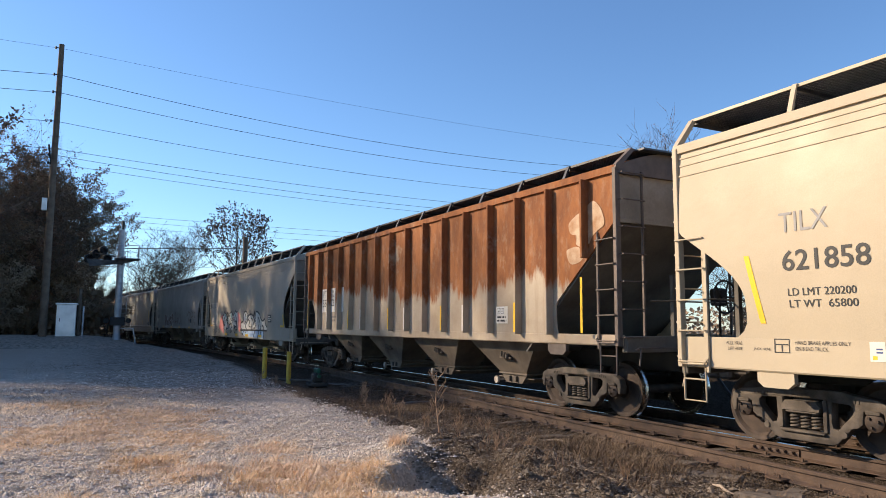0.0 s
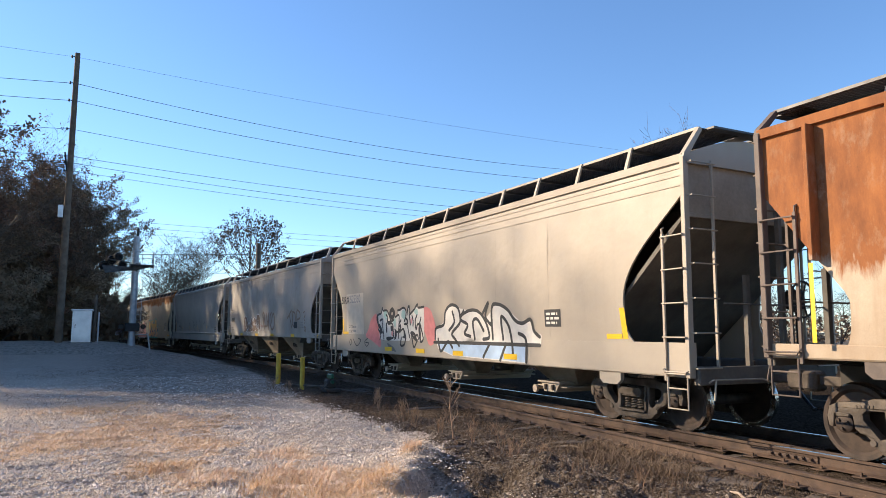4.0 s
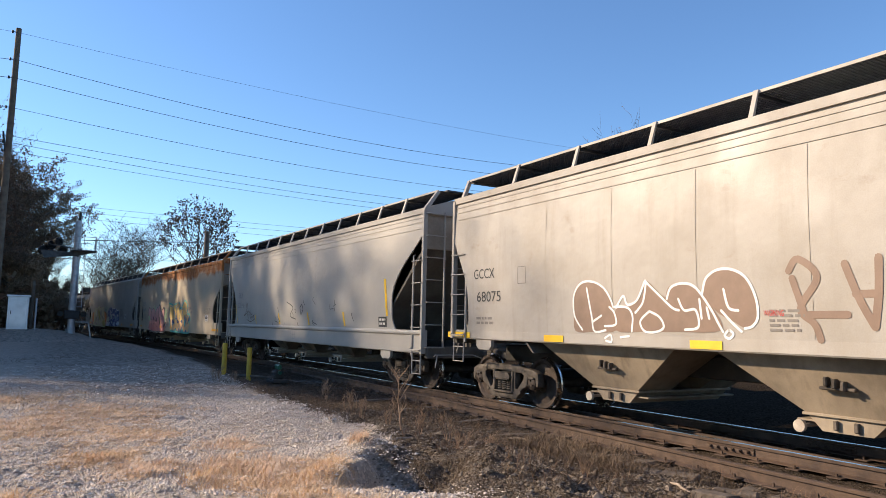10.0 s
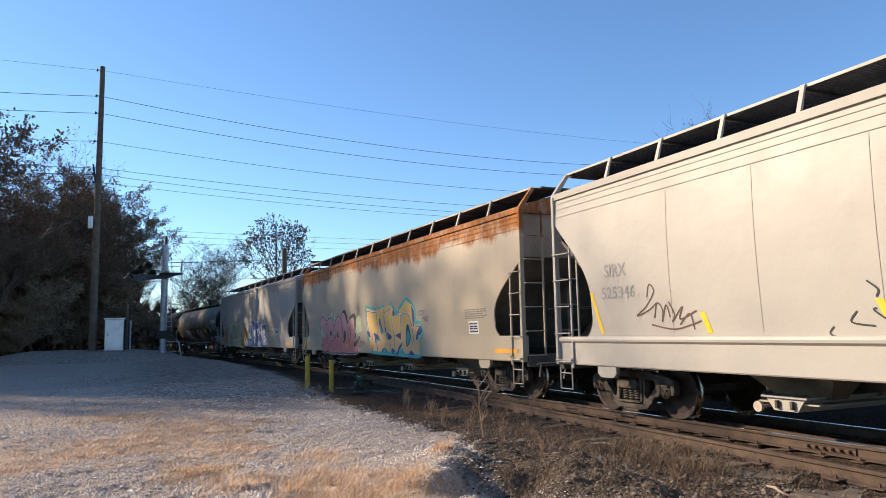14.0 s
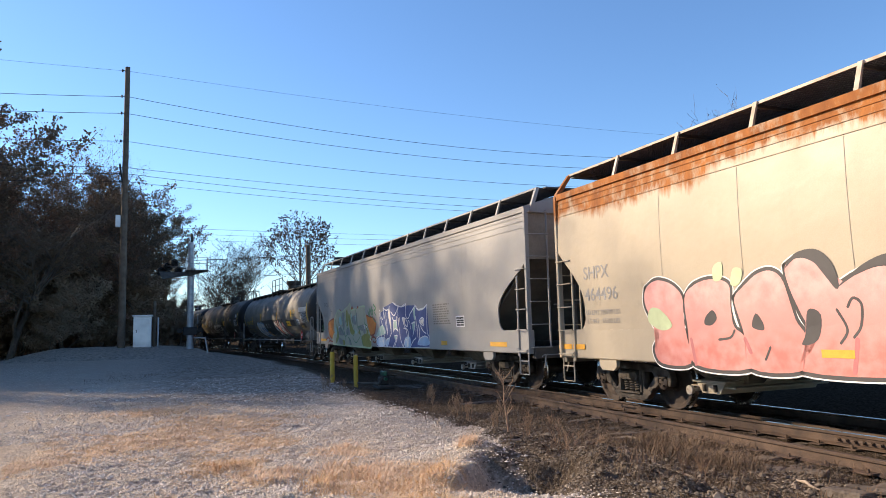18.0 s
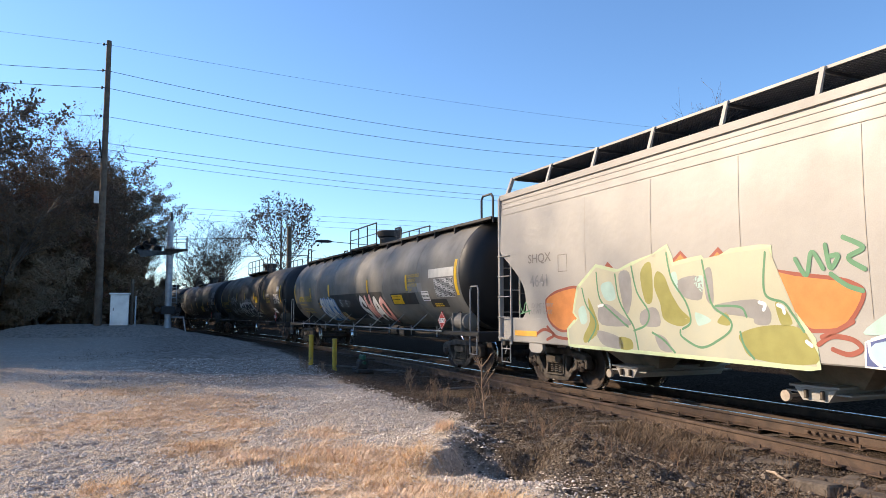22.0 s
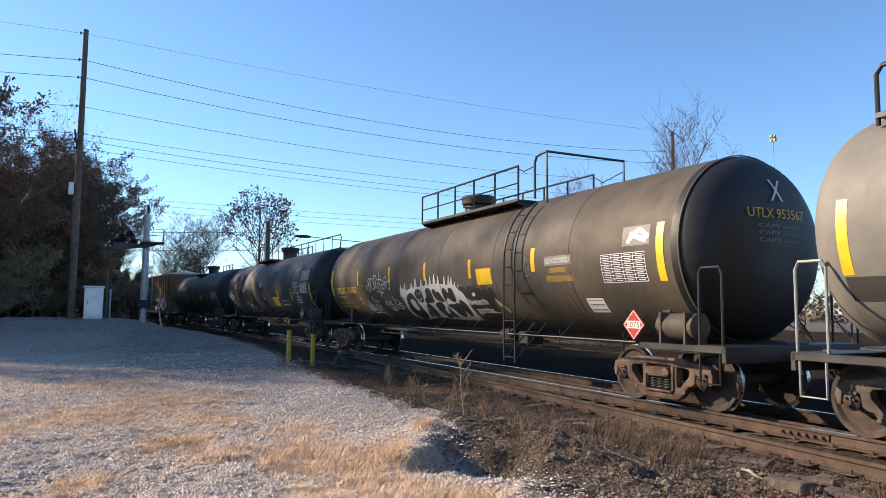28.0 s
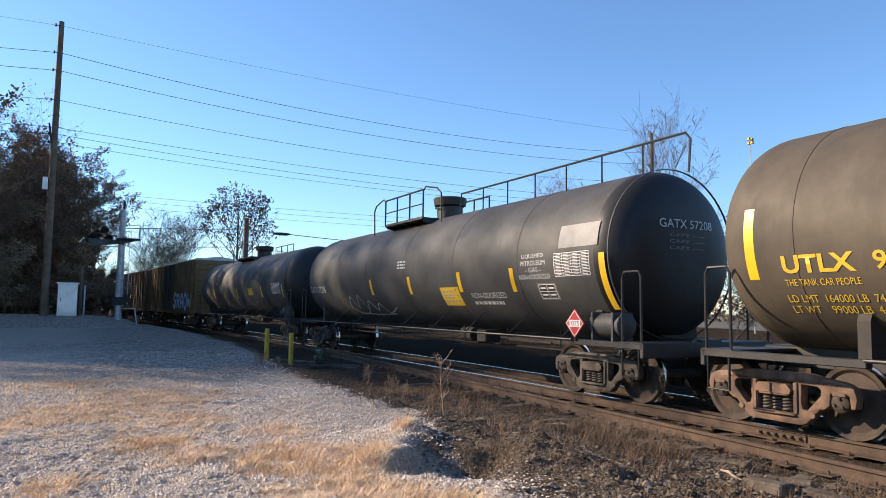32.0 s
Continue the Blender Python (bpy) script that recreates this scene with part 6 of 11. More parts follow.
def far_woods():
    rr = random.Random(77)
    b = Build()
    for i in range(16000):
        a = rr.uniform(-0.35, 2.2)
        d = rr.uniform(125, 165)
        x, y = -math.cos(a) * d, math.sin(a) * d
        if a < 0.10:
            d += 20
        z = rr.random() ** 1.3 * (5.5 + 2.5 * rough(x, y, 0.03))
        u = Vector((rr.gauss(0, 1), rr.gauss(0, 1), rr.gauss(0, 1))).normalized()
        w = u.orthogonal().normalized()
        sz = rr.uniform(0.2, 0.55)
        c = Vector((x, y, z))
        b.add([tuple(c + u * sz), tuple(c + w * sz * 0.7), tuple(c - u * sz), tuple(c - w * sz * 0.7)], [(0, 1, 2, 3)])
    tagged(new("far_woods", b.mesh("far_woods", M_LEAFG, 0, fix=False)), "low dark woods along the horizon", "woods", kind="stuff")


far_woods()


def thicket():
    """Dense low growth under the wood's trees."""
    rr = random.Random(5)
    b = Build()
    for i in range(15000):
        x, y = rr.uniform(-80, -55), rr.uniform(-24, 0.5)
        z = 0.2 + 4.2 * rr.random() ** 1.6
        u = Vector((rr.gauss(0, 1), rr.gauss(0, 1), rr.gauss(0, 1))).normalized()
        w = u.orthogonal().normalized()
        sz = rr.uniform(0.15, 0.38)
        c = Vector((x, y, ground_z(x, y) + z))
        b.add([tuple(c + u * sz), tuple(c + w * sz * 0.6), tuple(c - u * sz), tuple(c - w * sz * 0.6)], [(0, 1, 2, 3)])
    tagged(new("thicket", b.mesh("thicket", M_LEAFG, 0, fix=False)), "dense brown thicket under the autumn trees", "thicket", kind="stuff")


thicket()


def floodlight(x, y, h):
    ob = thing("floodlight_pole", "tall thin pole with a cluster of floodlights", "lamp pole", at=pose(x, y, 0))
    b = Build()
    b.rod((0, 0, -0.5), (0, 0, h), 0.07, 8, 0.03)
    part("pole", b, M_GALV, ob)
    for k in range(4):
        a = k * math.pi / 2
        b = Build()
        b.box(-0.11, 0.11, -0.09, 0.09, -0.11, 0.11, 0.02)
        b.v = [(p[0] + 0.17 * math.cos(a), p[1] + 0.17 * math.sin(a), p[2] + h + (0.05 if k % 2 else -0.25)) for p in b.v]
        part("floodlight", b, M_YELLOW, ob, "weathered yellow floodlight")


floodlight(-38.5, 46.0, 15.3)

# ---- lettering, plates and graffiti on the cars ----
def flat_paint(name, color, rough_=0.6, fine=0.15):
    return mat(name, color, rough_, color2=tuple(c * 0.85 for c in color), scale=5, fine=fine)


K_BLACK = flat_paint("black_lettering", (0.03, 0.03, 0.03))
K_GREYL = flat_paint("faded_lettering", (0.20, 0.18, 0.16))
K_WHITE = flat_paint("white_spray", (0.80, 0.79, 0.77))
K_YEL = flat_paint("yellow_reflector", (0.85, 0.52, 0.02), 0.4)
K_YLET = flat_paint("yellow_lettering", (0.62, 0.42, 0.03))
K_BROWN = flat_paint("brown_spray", (0.24, 0.16, 0.115))

K_PINKD = flat_paint("deep_pink_spray", (0.50, 0.16, 0.16))

K_TEAL = flat_paint("teal_spray", (0.08, 0.42, 0.40))
K_NAVY = flat_paint("navy_spray", (0.05, 0.08, 0.22))
K_BLUE = flat_paint("blue_spray", (0.075, 0.105, 0.27))
K_SKY = flat_paint("pale_blue_spray", (0.42, 0.56, 0.72))
K_ORANGE = flat_paint("orange_spray", (0.62, 0.22, 0.05))
K_RUSTRED = flat_paint("red_brown_spray", (0.30, 0.07, 0.04))
K_OLIVE = flat_paint("olive_spray", (0.30, 0.28, 0.07))
K_GREENS = flat_paint("green_spray", (0.10, 0.25, 0.13))
K_LIME = flat_paint("pale_green_spray", (0.52, 0.60, 0.36))
K_UMBER = flat_paint("umber_spray", (0.11, 0.052, 0.034))
K_GREYS = flat_paint("grey_spray", (0.28, 0.27, 0.26))
K_RED = flat_paint("red_placard", (0.50, 0.035, 0.035), 0.4)
K_PATCH = flat_paint("white_patch", (0.72, 0.68, 0.60))
K_COOLW = flat_paint("pale_grey_spray", (0.55, 0.57, 0.57))


def faded_paint(name, low, high, z0, z1):
    """Spray paint that fades from one colour to another between two heights."""
    m = flat_paint(name, high)
    n, l = m.node_tree.nodes, m.node_tree.links
    sep, mr, mx = n.new("ShaderNodeSeparateXYZ"), n.new("ShaderNodeMapRange"), n.new("ShaderNodeMix")
    l.new(next(k for k in n if k.bl_idname == "ShaderNodeTexCoord").outputs["Object"], sep.inputs[0])
    mr.inputs[1].default_value, mr.inputs[2].default_value = z0, z1
    l.new(sep.outputs[2], mr.inputs[0])
    mx.data_type = "RGBA"
    mx.inputs[6].default_value, mx.inputs[7].default_value = (*low, 1), (*high, 1)
    l.new(mr.outputs[0], mx.inputs[0])
    first = next(k for k in n if k.bl_idname == "ShaderNodeMix" and k != mx and k.blend_type == "MIX")
    l.new(mx.outputs[2], first.inputs[6])
    first.inputs[7].default_value = (*[0.5 * (a + b) for a, b in zip(low, high)], 1)
    return m


K_PINK = faded_paint("pink_spray", (0.56, 0.17, 0.14), (0.70, 0.40, 0.37), 1.1, 1.9)
K_GOLD = faded_paint("gold_spray", (0.72, 0.44, 0.24), (0.74, 0.49, 0.13), 1.1, 1.9)
K_FLAKED = mat("flaked_paint", (0.50, 0.36, 0.235), 0.7, color2=(0.34, 0.17, 0.075), scale=5, fine=0.4)
K_GREYD = flat_paint("charcoal_spray", (0.060, 0.054, 0.055))
K_PALEYEL = faded_paint("pale_yellow_spray", (0.40, 0.40, 0.31), (0.48, 0.45, 0.31), 1.0, 2.4)
K_ROSE = flat_paint("rose_spray", (0.72, 0.24, 0.22))
K_SPRAYW = flat_paint("dusty_white_spray", (0.60, 0.585, 0.56))
K_SOOT = flat_paint("thin_black_spray", (0.022, 0.020, 0.019))
K_BRIGHT = flat_paint("bright_blue_spray", (0.075, 0.24, 0.52))
K_PALETEAL = flat_paint("pale_teal_spray", (0.40, 0.56, 0.50))
K_BAND = flat_paint("dark_band_paint", (0.055, 0.05, 0.045))
K_SEAM = flat_paint("seam_shade", (0.36, 0.32, 0.26))


def hop_surf(flat=False, sill_top=1.40):
    def surf(x, z, off):
        return (x, -(max(profile_y(z, flat) + 0.004, 1.569) + off * 0.4), z)
    return surf


def tank_surf(r=1.50, zc=2.53):
    def surf(x, z, off):
        t = max(-0.98, min(0.98, (z - zc) / r))
        return (x, -math.sqrt(1 - t * t) * (r + 0.002 + off * 0.7), zc + t * (r + 0.002 + off * 0.7))
    return surf


HOP, HOPF, TNK = hop_surf(), hop_surf(True), tank_surf()


def patch(car, surf, x0, z0, x1, z1, m, off=0.0, name="plate", label="", slant=0.0):
    """A painted patch; slant: how far its foot lies to the right of its top."""
    b = Build()
    nx, nz = max(1, int(abs(x1 - x0) / 0.25)), max(1, int(abs(z1 - z0) / 0.08))
    rows = []
    for j in range(nz + 1):
        z = z0 + (z1 - z0) * j / nz
        rows.append([surf(x0 + (x1 - x0) * i / nx + slant * (1 - j / nz), z, off) for i in range(nx + 1)])
    b.sheet(rows)
    return part(name, b, m, car, label, fix=False)


def words(car, surf, s, x0, z0, x1, z1, m, off=0.006, bold=0.0, name="lettering", label=""):
    """Letters that fill the box from x0, z0 to x1, z1."""
    cu = bpy.data.curves.new("words", "FONT")
    cu.body, cu.offset, cu.resolution_u = s, bold, 3
    ob = bpy.data.objects.new("words", cu)
    me = bpy.data.meshes.new_from_object(ob)
    bpy.data.objects.remove(ob)
    bpy.data.curves.remove(cu)
    bm = bmesh.new()
    bm.from_mesh(me)
    bpy.data.meshes.remove(me)
    bmesh.ops.triangulate(bm, faces=bm.faces)
    xs, ys = [v.co.x for v in bm.verts], [v.co.y for v in bm.verts]
    ax, bx, ay, by = min(xs), max(xs), min(ys), max(ys)
    for v in bm.verts:
        v.co = (x0 + (v.co.x - ax) / (bx - ax) * (x1 - x0), 0, z0 + (v.co.y - ay) / (by - ay) * (z1 - z0))
    for _ in range(3):
        long = [e for e in bm.edges if e.calc_length() > 0.16]
        if not long:
            break
        bmesh.ops.subdivide_edges(bm, edges=long, cuts=1)
        bmesh.ops.triangulate(bm, faces=bm.faces)
    for v in bm.verts:
        v.co = surf(v.co.x, v.co.z, off)
    out = bpy.data.meshes.new(name)
    bm.to_mesh(out)
    bm.free()
    out.materials.append(m)
    return part(name, out, m, car, label)


def smooth_line(pts, n=7):
    """Points of a curve through pts."""
    out = []
    p = [pts[0]] + list(pts) + [pts[-1]]
    for i in range(1, len(p) - 2):
        for k in range(n):
            t = k / n
            q = []
            for c in range(2):
                a, b, d, e = p[i - 1][c], p[i][c], p[i + 1][c], p[i + 2][c]
                q.append(0.5 * (2 * b + (d - a) * t + (2 * a - 5 * b + 4 * d - e) * t * t + (3 * b - a - 3 * d + e) * t ** 3))
            out.append(tuple(q))
    out.append(tuple(pts[-1]))
    return out


def spray(car, surf, lines, box, width, m, off, name="graffiti", label="", curve=True):
    """Painted strokes with round ends; lines are in 0..1 of the box x0, z0, x1, z1."""
    x0, z0, x1, z1 = box
    b = Build()
    h = 0.0
    for line in lines:
        pts = [(x0 + p[0] * (x1 - x0), z0 + p[1] * (z1 - z0)) for p in line]
        pts = smooth_line(pts) if curve and len(pts) > 2 else pts
        fine = [pts[0]]
        for p in pts[1:]:
            q = fine[-1]
            d = math.hypot(p[0] - q[0], p[1] - q[1])
            k = max(1, int(d / 0.12))
            for i in range(1, k + 1):
                fine.append((q[0] + (p[0] - q[0]) * i / k, q[1] + (p[1] - q[1]) * i / k))
        o = off + h
        h += 0.0004
        rows = []
        for i, p in enumerate(fine):
            a, c = fine[max(0, i - 1)], fine[min(len(fine) - 1, i + 1)]
            dx, dz = c[0] - a[0], c[1] - a[1]
            ln = math.hypot(dx, dz) or 1
            nx, nz = -dz / ln * width / 2, dx / ln * width / 2
            rows.append([surf(p[0] + nx * k, p[1] + nz * k, o) for k in (-1, 0, 1)])
        b.sheet(rows)
        for p in (fine[0], fine[-1]):
            base = len(b.v)
            b.v.append(surf(p[0], p[1], o + 0.0002))
            for i in range(8):
                t = 2 * math.pi * i / 8
                b.v.append(surf(p[0] + math.cos(t) * width / 2, p[1] + math.sin(t) * width / 2, o + 0.0002))
            for i in range(8):
                b.f.append((base, base + 1 + i, base + 1 + (i + 1) % 8))
    return part(name, b, m, car, label, fix=False)


def blob(car, surf, poly, box, m, off, name="graffiti", label=""):
    """A filled outline in 0..1 of the box."""
    x0, z0, x1, z1 = box
    bm = bmesh.new()
    vs = [bm.verts.new((x0 + p[0] * (x1 - x0), 0, z0 + p[1] * (z1 - z0))) for p in poly]
    bm.faces.new(vs)
    bmesh.ops.triangulate(bm, faces=bm.faces)
    for _ in range(6):
        long = [e for e in bm.edges if e.calc_length() > 0.09]
        if not long:
            break
        bmesh.ops.subdivide_edges(bm, edges=long, cuts=1)
        bmesh.ops.triangulate(bm, faces=bm.faces)
    for v in bm.verts:
        v.co = surf(v.co.x, v.co.z, off)
    me = bpy.data.meshes.new(name)
    bm.to_mesh(me)
    bm.free()
    me.materials.append(m)
    return part(name, me, m, car, label)


UNIT = (0.0, 0.0, 1.0, 1.0)


def shape(car, surf, outline, m, off, name="graffiti", label="", hard=False):
    """A filled form in the car's own metres, its outline rounded unless hard."""
    if not hard:
        n = len(outline)
        outline = smooth_line([outline[-1]] + outline + outline[:2], 4)[4:4 * (n + 1)]
    return blob(car, surf, outline, UNIT, m, off, name, label)


def table(car, surf, x0, z0, x1, z1, rows, cols, line=None, ground_=None):
    """A stencilled data panel: pale ruled lines and unreadable entries on a dark ground."""
    patch(car, surf, x0, z0, x1, z1, ground_ or K_BLACK, 0.003, "data_panel", "dark data panel ruled in white")
    b = Build()
    m = line or K_WHITE

    def strip(a0, b0, a1, b1):
        n = max(1, int(abs(b1 - b0) / 0.1))
        b.sheet([[surf(a0, b0 + (b1 - b0) * i / n, 0.007), surf(a1, b0 + (b1 - b0) * i / n, 0.007)] for i in range(n + 1)])
    t = 0.012
    for j in range(rows + 1):
        z = z0 + (z1 - z0) * j / rows
        strip(x0, z - t / 2, x1, z + t / 2)
    for i in range(cols + 1):
        x = x0 + (x1 - x0) * i / cols
        strip(x - t / 2, z0, x + t / 2, z1)
    dx, dz = (x1 - x0) / cols, (z1 - z0) / rows
    for j in range(rows):
        for i in range(cols):
            strip(x0 + dx * (i + 0.2), z0 + dz * (j + 0.38), x0 + dx * (i + 0.8), z0 + dz * (j + 0.62))
    part("panel_ruling", b, m, car, fix=False)


def bars(car, surf, x0, z0, x1, z1, n, m, seed=1, name="small_lettering"):
    """Lines of writing too small to read."""
    rr = random.Random(seed)
    b = Build()
    dz = (z1 - z0) / n
    for j in range(n):
        z = z1 - dz * (j + 0.5)
        x = x0
        end = x1 - rr.random() * 0.25 * (x1 - x0)
        while x < end:
            w = rr.uniform(0.06, 0.16)
            b.sheet([[surf(x, z + k, 0.005), surf(min(end, x + w), z + k, 0.005)] for k in (-dz * 0.27, dz * 0.27)])
            x += w + 0.035
    part(name, b, m, car, fix=False)


SKEL = {   # abstract letter-like strokes
    "a": [[(0.1, 0.0), (0.2, 0.6), (0.5, 1.0), (0.8, 0.6), (0.9, 0.0)], [(0.2, 0.35), (0.8, 0.35)]],
    "b": [[(0.85, 0.85), (0.4, 1.0), (0.15, 0.7), (0.5, 0.5), (0.85, 0.3), (0.5, 0.0), (0.1, 0.15)]],
    "c": [[(0.15, 0.0), (0.15, 0.95)], [(0.15, 0.9), (0.8, 0.85), (0.7, 0.5), (0.2, 0.45)], [(0.45, 0.45), (0.9, 0.0)]],
    "d": [[(0.5, 1.0), (0.12, 0.75), (0.15, 0.2), (0.5, 0.0), (0.88, 0.25), (0.85, 0.75), (0.5, 1.0)]],
    "e": [[(0.1, 1.0), (0.2, 0.1), (0.5, 0.55), (0.8, 0.1), (0.92, 1.0)]],
    "f": [[(0.1, 0.95), (0.9, 0.9)], [(0.5, 0.9), (0.45, 0.0)]],
    "g": [[(0.85, 0.9), (0.35, 0.95), (0.12, 0.5), (0.35, 0.05), (0.85, 0.1)], [(0.2, 0.5), (0.75, 0.52)]],
}


def piece(car, surf, box, letters, fills, outline, w_fill, w_line, off=0.006, glow=None, shine=None, label="", seed=3, overlap=1.12):
    """A graffito of swollen letter-like forms: glow, outline, fill and highlights over one another."""
    rr = random.Random(seed)
    x0, z0, x1, z1 = box
    n = len(letters)
    step = (x1 - x0) / n
    lay = []
    for i, c in enumerate(letters):
        bx = (x0 + step * i + step * (1 - overlap) / 2, z0 + (z1 - z0) * rr.uniform(0.0, 0.08), x0 + step * (i + 1) - step * (1 - overlap) / 2, z1 - (z1 - z0) * rr.uniform(0, 0.14))
        lines = [[(p[0] * 0.8 + 0.1 + rr.gauss(0, 0.03), p[1] * 0.84 + 0.08 + rr.gauss(0, 0.03)) for p in ln] for ln in SKEL[c]]
        lay.append((bx, lines))
    if glow:
        for bx, lines in lay:
            spray(car, surf, lines, bx, w_fill + w_line * 2 + 0.10, glow, off)
    for i, (bx, lines) in enumerate(lay):
        spray(car, surf, lines, bx, w_fill + w_line * 2, outline, off + 0.002 + 0.002 * (i % 2), label=label if i == 0 else "")
        spray(car, surf, lines, bx, w_fill, fills[i % len(fills)], off + 0.0035 + 0.002 * (i % 2))
    if shine:
        for i, (bx, lines) in enumerate(lay):
            up = [[(p[0] - 0.06, p[1] + 0.05) for p in ln[:3]] for ln in lines]
            spray(car, surf, up, bx, w_line * 0.5, shine, off + 0.008)


# first cream car
words(car0, HOP, "TILX", -6.62, 2.68, -5.98, 2.92, K_GREYS)
words(car0, HOP, "621858", -6.60, 2.21, -5.51, 2.46, K_BLACK, bold=0.01)
words(car0, HOP, "LD LMT 220200", -6.55, 1.91, -5.70, 2.00, K_BLACK)
words(car0, HOP, "LT WT  65800", -6.54, 1.77, -5.69, 1.86, K_BLACK)
patch(car0, HOP, -7.16, 1.58, -7.08, 2.44, K_YEL, 0.003, "reflector", slant=0.19)
words(car0, HOP, "PULL HERE", -7.52, 1.31, -7.27, 1.35, K_BLACK)
words(car0, HOP, "LIFT HERE", -7.50, 1.24, -7.27, 1.28, K_BLACK)
words(car0, HOP, "JACK HERE", -7.10, 1.24, -6.85, 1.28, K_BLACK)
words(car0, HOP, "HAND BRAKE APPLIES ONLY", -6.51, 1.33, -5.82, 1.375, K_BLACK)
words(car0, HOP, "ON B END TRUCK", -6.51, 1.26, -6.09, 1.305, K_BLACK)
spray(car0, HOP, [[(0, 0), (1, 0), (1, 1), (0, 1), (0, 0)], [(0.1, 0.6), (0.9, 0.6)], [(0.5, 0.6), (0.5, 0.1)]], (-6.79, 1.23, -6.59, 1.39), 0.014, K_BLACK, 0.004, "card_holder", curve=False)
patch(car0, HOP, -5.61, 1.17, -5.44, 1.38, K_PATCH, 0.004, "sticker")
patch(car0, HOP, -5.58, 1.19, -5.53, 1.23, K_YEL, 0.008, "sticker_mark")
bars(car0, HOP, -5.54, 1.25, -5.46, 1.32, 2, K_NAVY, 4)

# rusty ribbed car
for x0, x1 in ((-6.40, -5.90), (-5.69, -5.09), (-4.92, -4.31)):
    patch(car1, HOPF, x0, 1.95, x1, 2.73, K_PATCH, 0.003, "number_patch", "white painted number patch")
words(car1, HOPF, "VT", -6.35, 2.44, -5.94, 2.68, K_GREYL, 0.008)
words(car1, HOPF, "55", -6.32, 2.12, -5.97, 2.37, K_BLACK, 0.008)
words(car1, HOPF, "GX", -5.64, 2.43, -5.21, 2.68, K_GREYL, 0.008)
words(car1, HOPF, "02", -5.56, 2.14, -5.20, 2.38, K_BLACK, 0.008)
words(car1, HOPF, "38", -4.88, 2.14, -4.52, 2.37, K_BLACK, 0.008)
shape(car1, HOPF, [(7.04, 3.32), (7.22, 3.44), (7.39, 3.5), (7.55, 3.58), (7.69, 3.64), (7.82, 3.57), (7.93, 3.41), (7.97, 3.21), (7.81, 3.13), (7.67, 3.04), (7.57, 2.92), (7.37, 2.89), (7.23, 2.96), (7.26, 3.09), (7.09, 3.15)], K_FLAKED, 0.002, label="pale flaked paint patch")
shape(car1, HOPF, [(6.97, 2.84), (7.13, 2.9), (7.3, 2.89), (7.44, 2.74), (7.32, 2.63), (7.07, 2.62)], K_FLAKED, 0.002, label="pale flaked paint patch")
patch(car1, HOPF, 4.66, 1.58, 5.08, 1.92, K_PATCH, 0.003, "data_plate")
bars(car1, HOPF, 4.70, 1.60, 5.04, 1.74, 2, K_BLACK, 8)
table(car1, HOPF, 4.70, 1.77, 4.95, 1.90, 2, 2)


def rib_surf(x, z, off):
    return (x, -(1.711 + off), z)


for k in range(16):
    x = -hb1 + 0.75 + (2 * hb1 - 1.5) * k / 15
    if k in (0, 4, 7, 10, 13, 15):
        patch(car1, rib_surf, x - 0.029, 1.42, x + 0.029, 2.35 if k in (0, 15) else 1.98, K_YEL, 0.003, "reflector")
    elif k in (2, 5, 8, 11):
        patch(car1, rib_surf, x - 0.029, 1.42, x + 0.029, 1.98, K_PATCH, 0.003, "reflector")
bars(car1, HOPF, -5.4, 1.62, -4.95, 1.85, 2, K_GREYL, 3)

# cream car with the wide graffiti
words(car2, HOP, "SIRX", -6.99, 2.40, -6.25, 2.64, K_BLACK, bold=0.015)
words(car2, HOP, "525360", -6.18, 2.40, -5.27, 2.66, K_GREYS, bold=0.012)
patch(car2, HOP, -6.55, 1.42, -5.0, 2.70, flat_paint("cleaned_paint", (0.60, 0.525, 0.42)), 0.001, "clean_patch")
words(car2, HOP, "LD LMT", -6.32, 1.62, -5.98, 1.71, K_BLACK)
words(car2, HOP, "LT WT", -6.30, 1.46, -5.98, 1.55, K_BLACK)
bars(car2, HOP, -5.95, 1.46, -5.60, 1.71, 2, K_GREYS, 5)
# black-lined pieces on the grey-cream car
shape(car2, HOP, [(-4.84, 1.4), (-4.6, 1.58), (-4.44, 1.79), (-4.25, 1.92), (-3.97, 2.03), (-3.84, 1.86), (-3.74, 1.61), (-3.64, 1.41), (-3.64, 1.06), (-3.93, 1.12), (-4.34, 1.24), (-4.65, 1.3)], K_ROSE, 0.002, label="pink sprayed cloud")
shape(car2, HOP, [(-1.01, 1.91), (-0.74, 2.12), (-0.35, 2.08), (-0.09, 1.75), (-0.02, 1.34), (-0.4, 1.17), (-0.67, 1.48)], K_ROSE, 0.002)
shape(car2, HOP, [(-3.93, 1.89), (-3.84, 2.0), (-3.56, 2.04), (-3.46, 2.17), (-3.14, 2.11), (-2.95, 1.99), (-2.89, 1.87), (-2.32, 1.96), (-2.33, 2.09), (-2.14, 2.13), (-1.98, 2.18), (-1.82, 2.11), (-1.79, 1.98), (-1.76, 1.84), (-1.7, 2.04), (-1.59, 2.18), (-1.54, 2.16), (-1.56, 1.95), (-1.5, 2.0), (-1.28, 2.09), (-1.07, 2.2), (-0.88, 2.12), (-0.68, 2.14), (-0.69, 1.69), (-0.75, 1.32), (-0.94, 1.25), (-1.32, 1.36), (-1.53, 1.36), (-1.63, 1.27), (-2.66, 1.26), (-3.23, 1.26), (-3.7, 1.29), (-3.58, 1.45), (-3.78, 1.7)], K_PATCH, 0.003, label="black-outlined pale graffiti letters", hard=True)
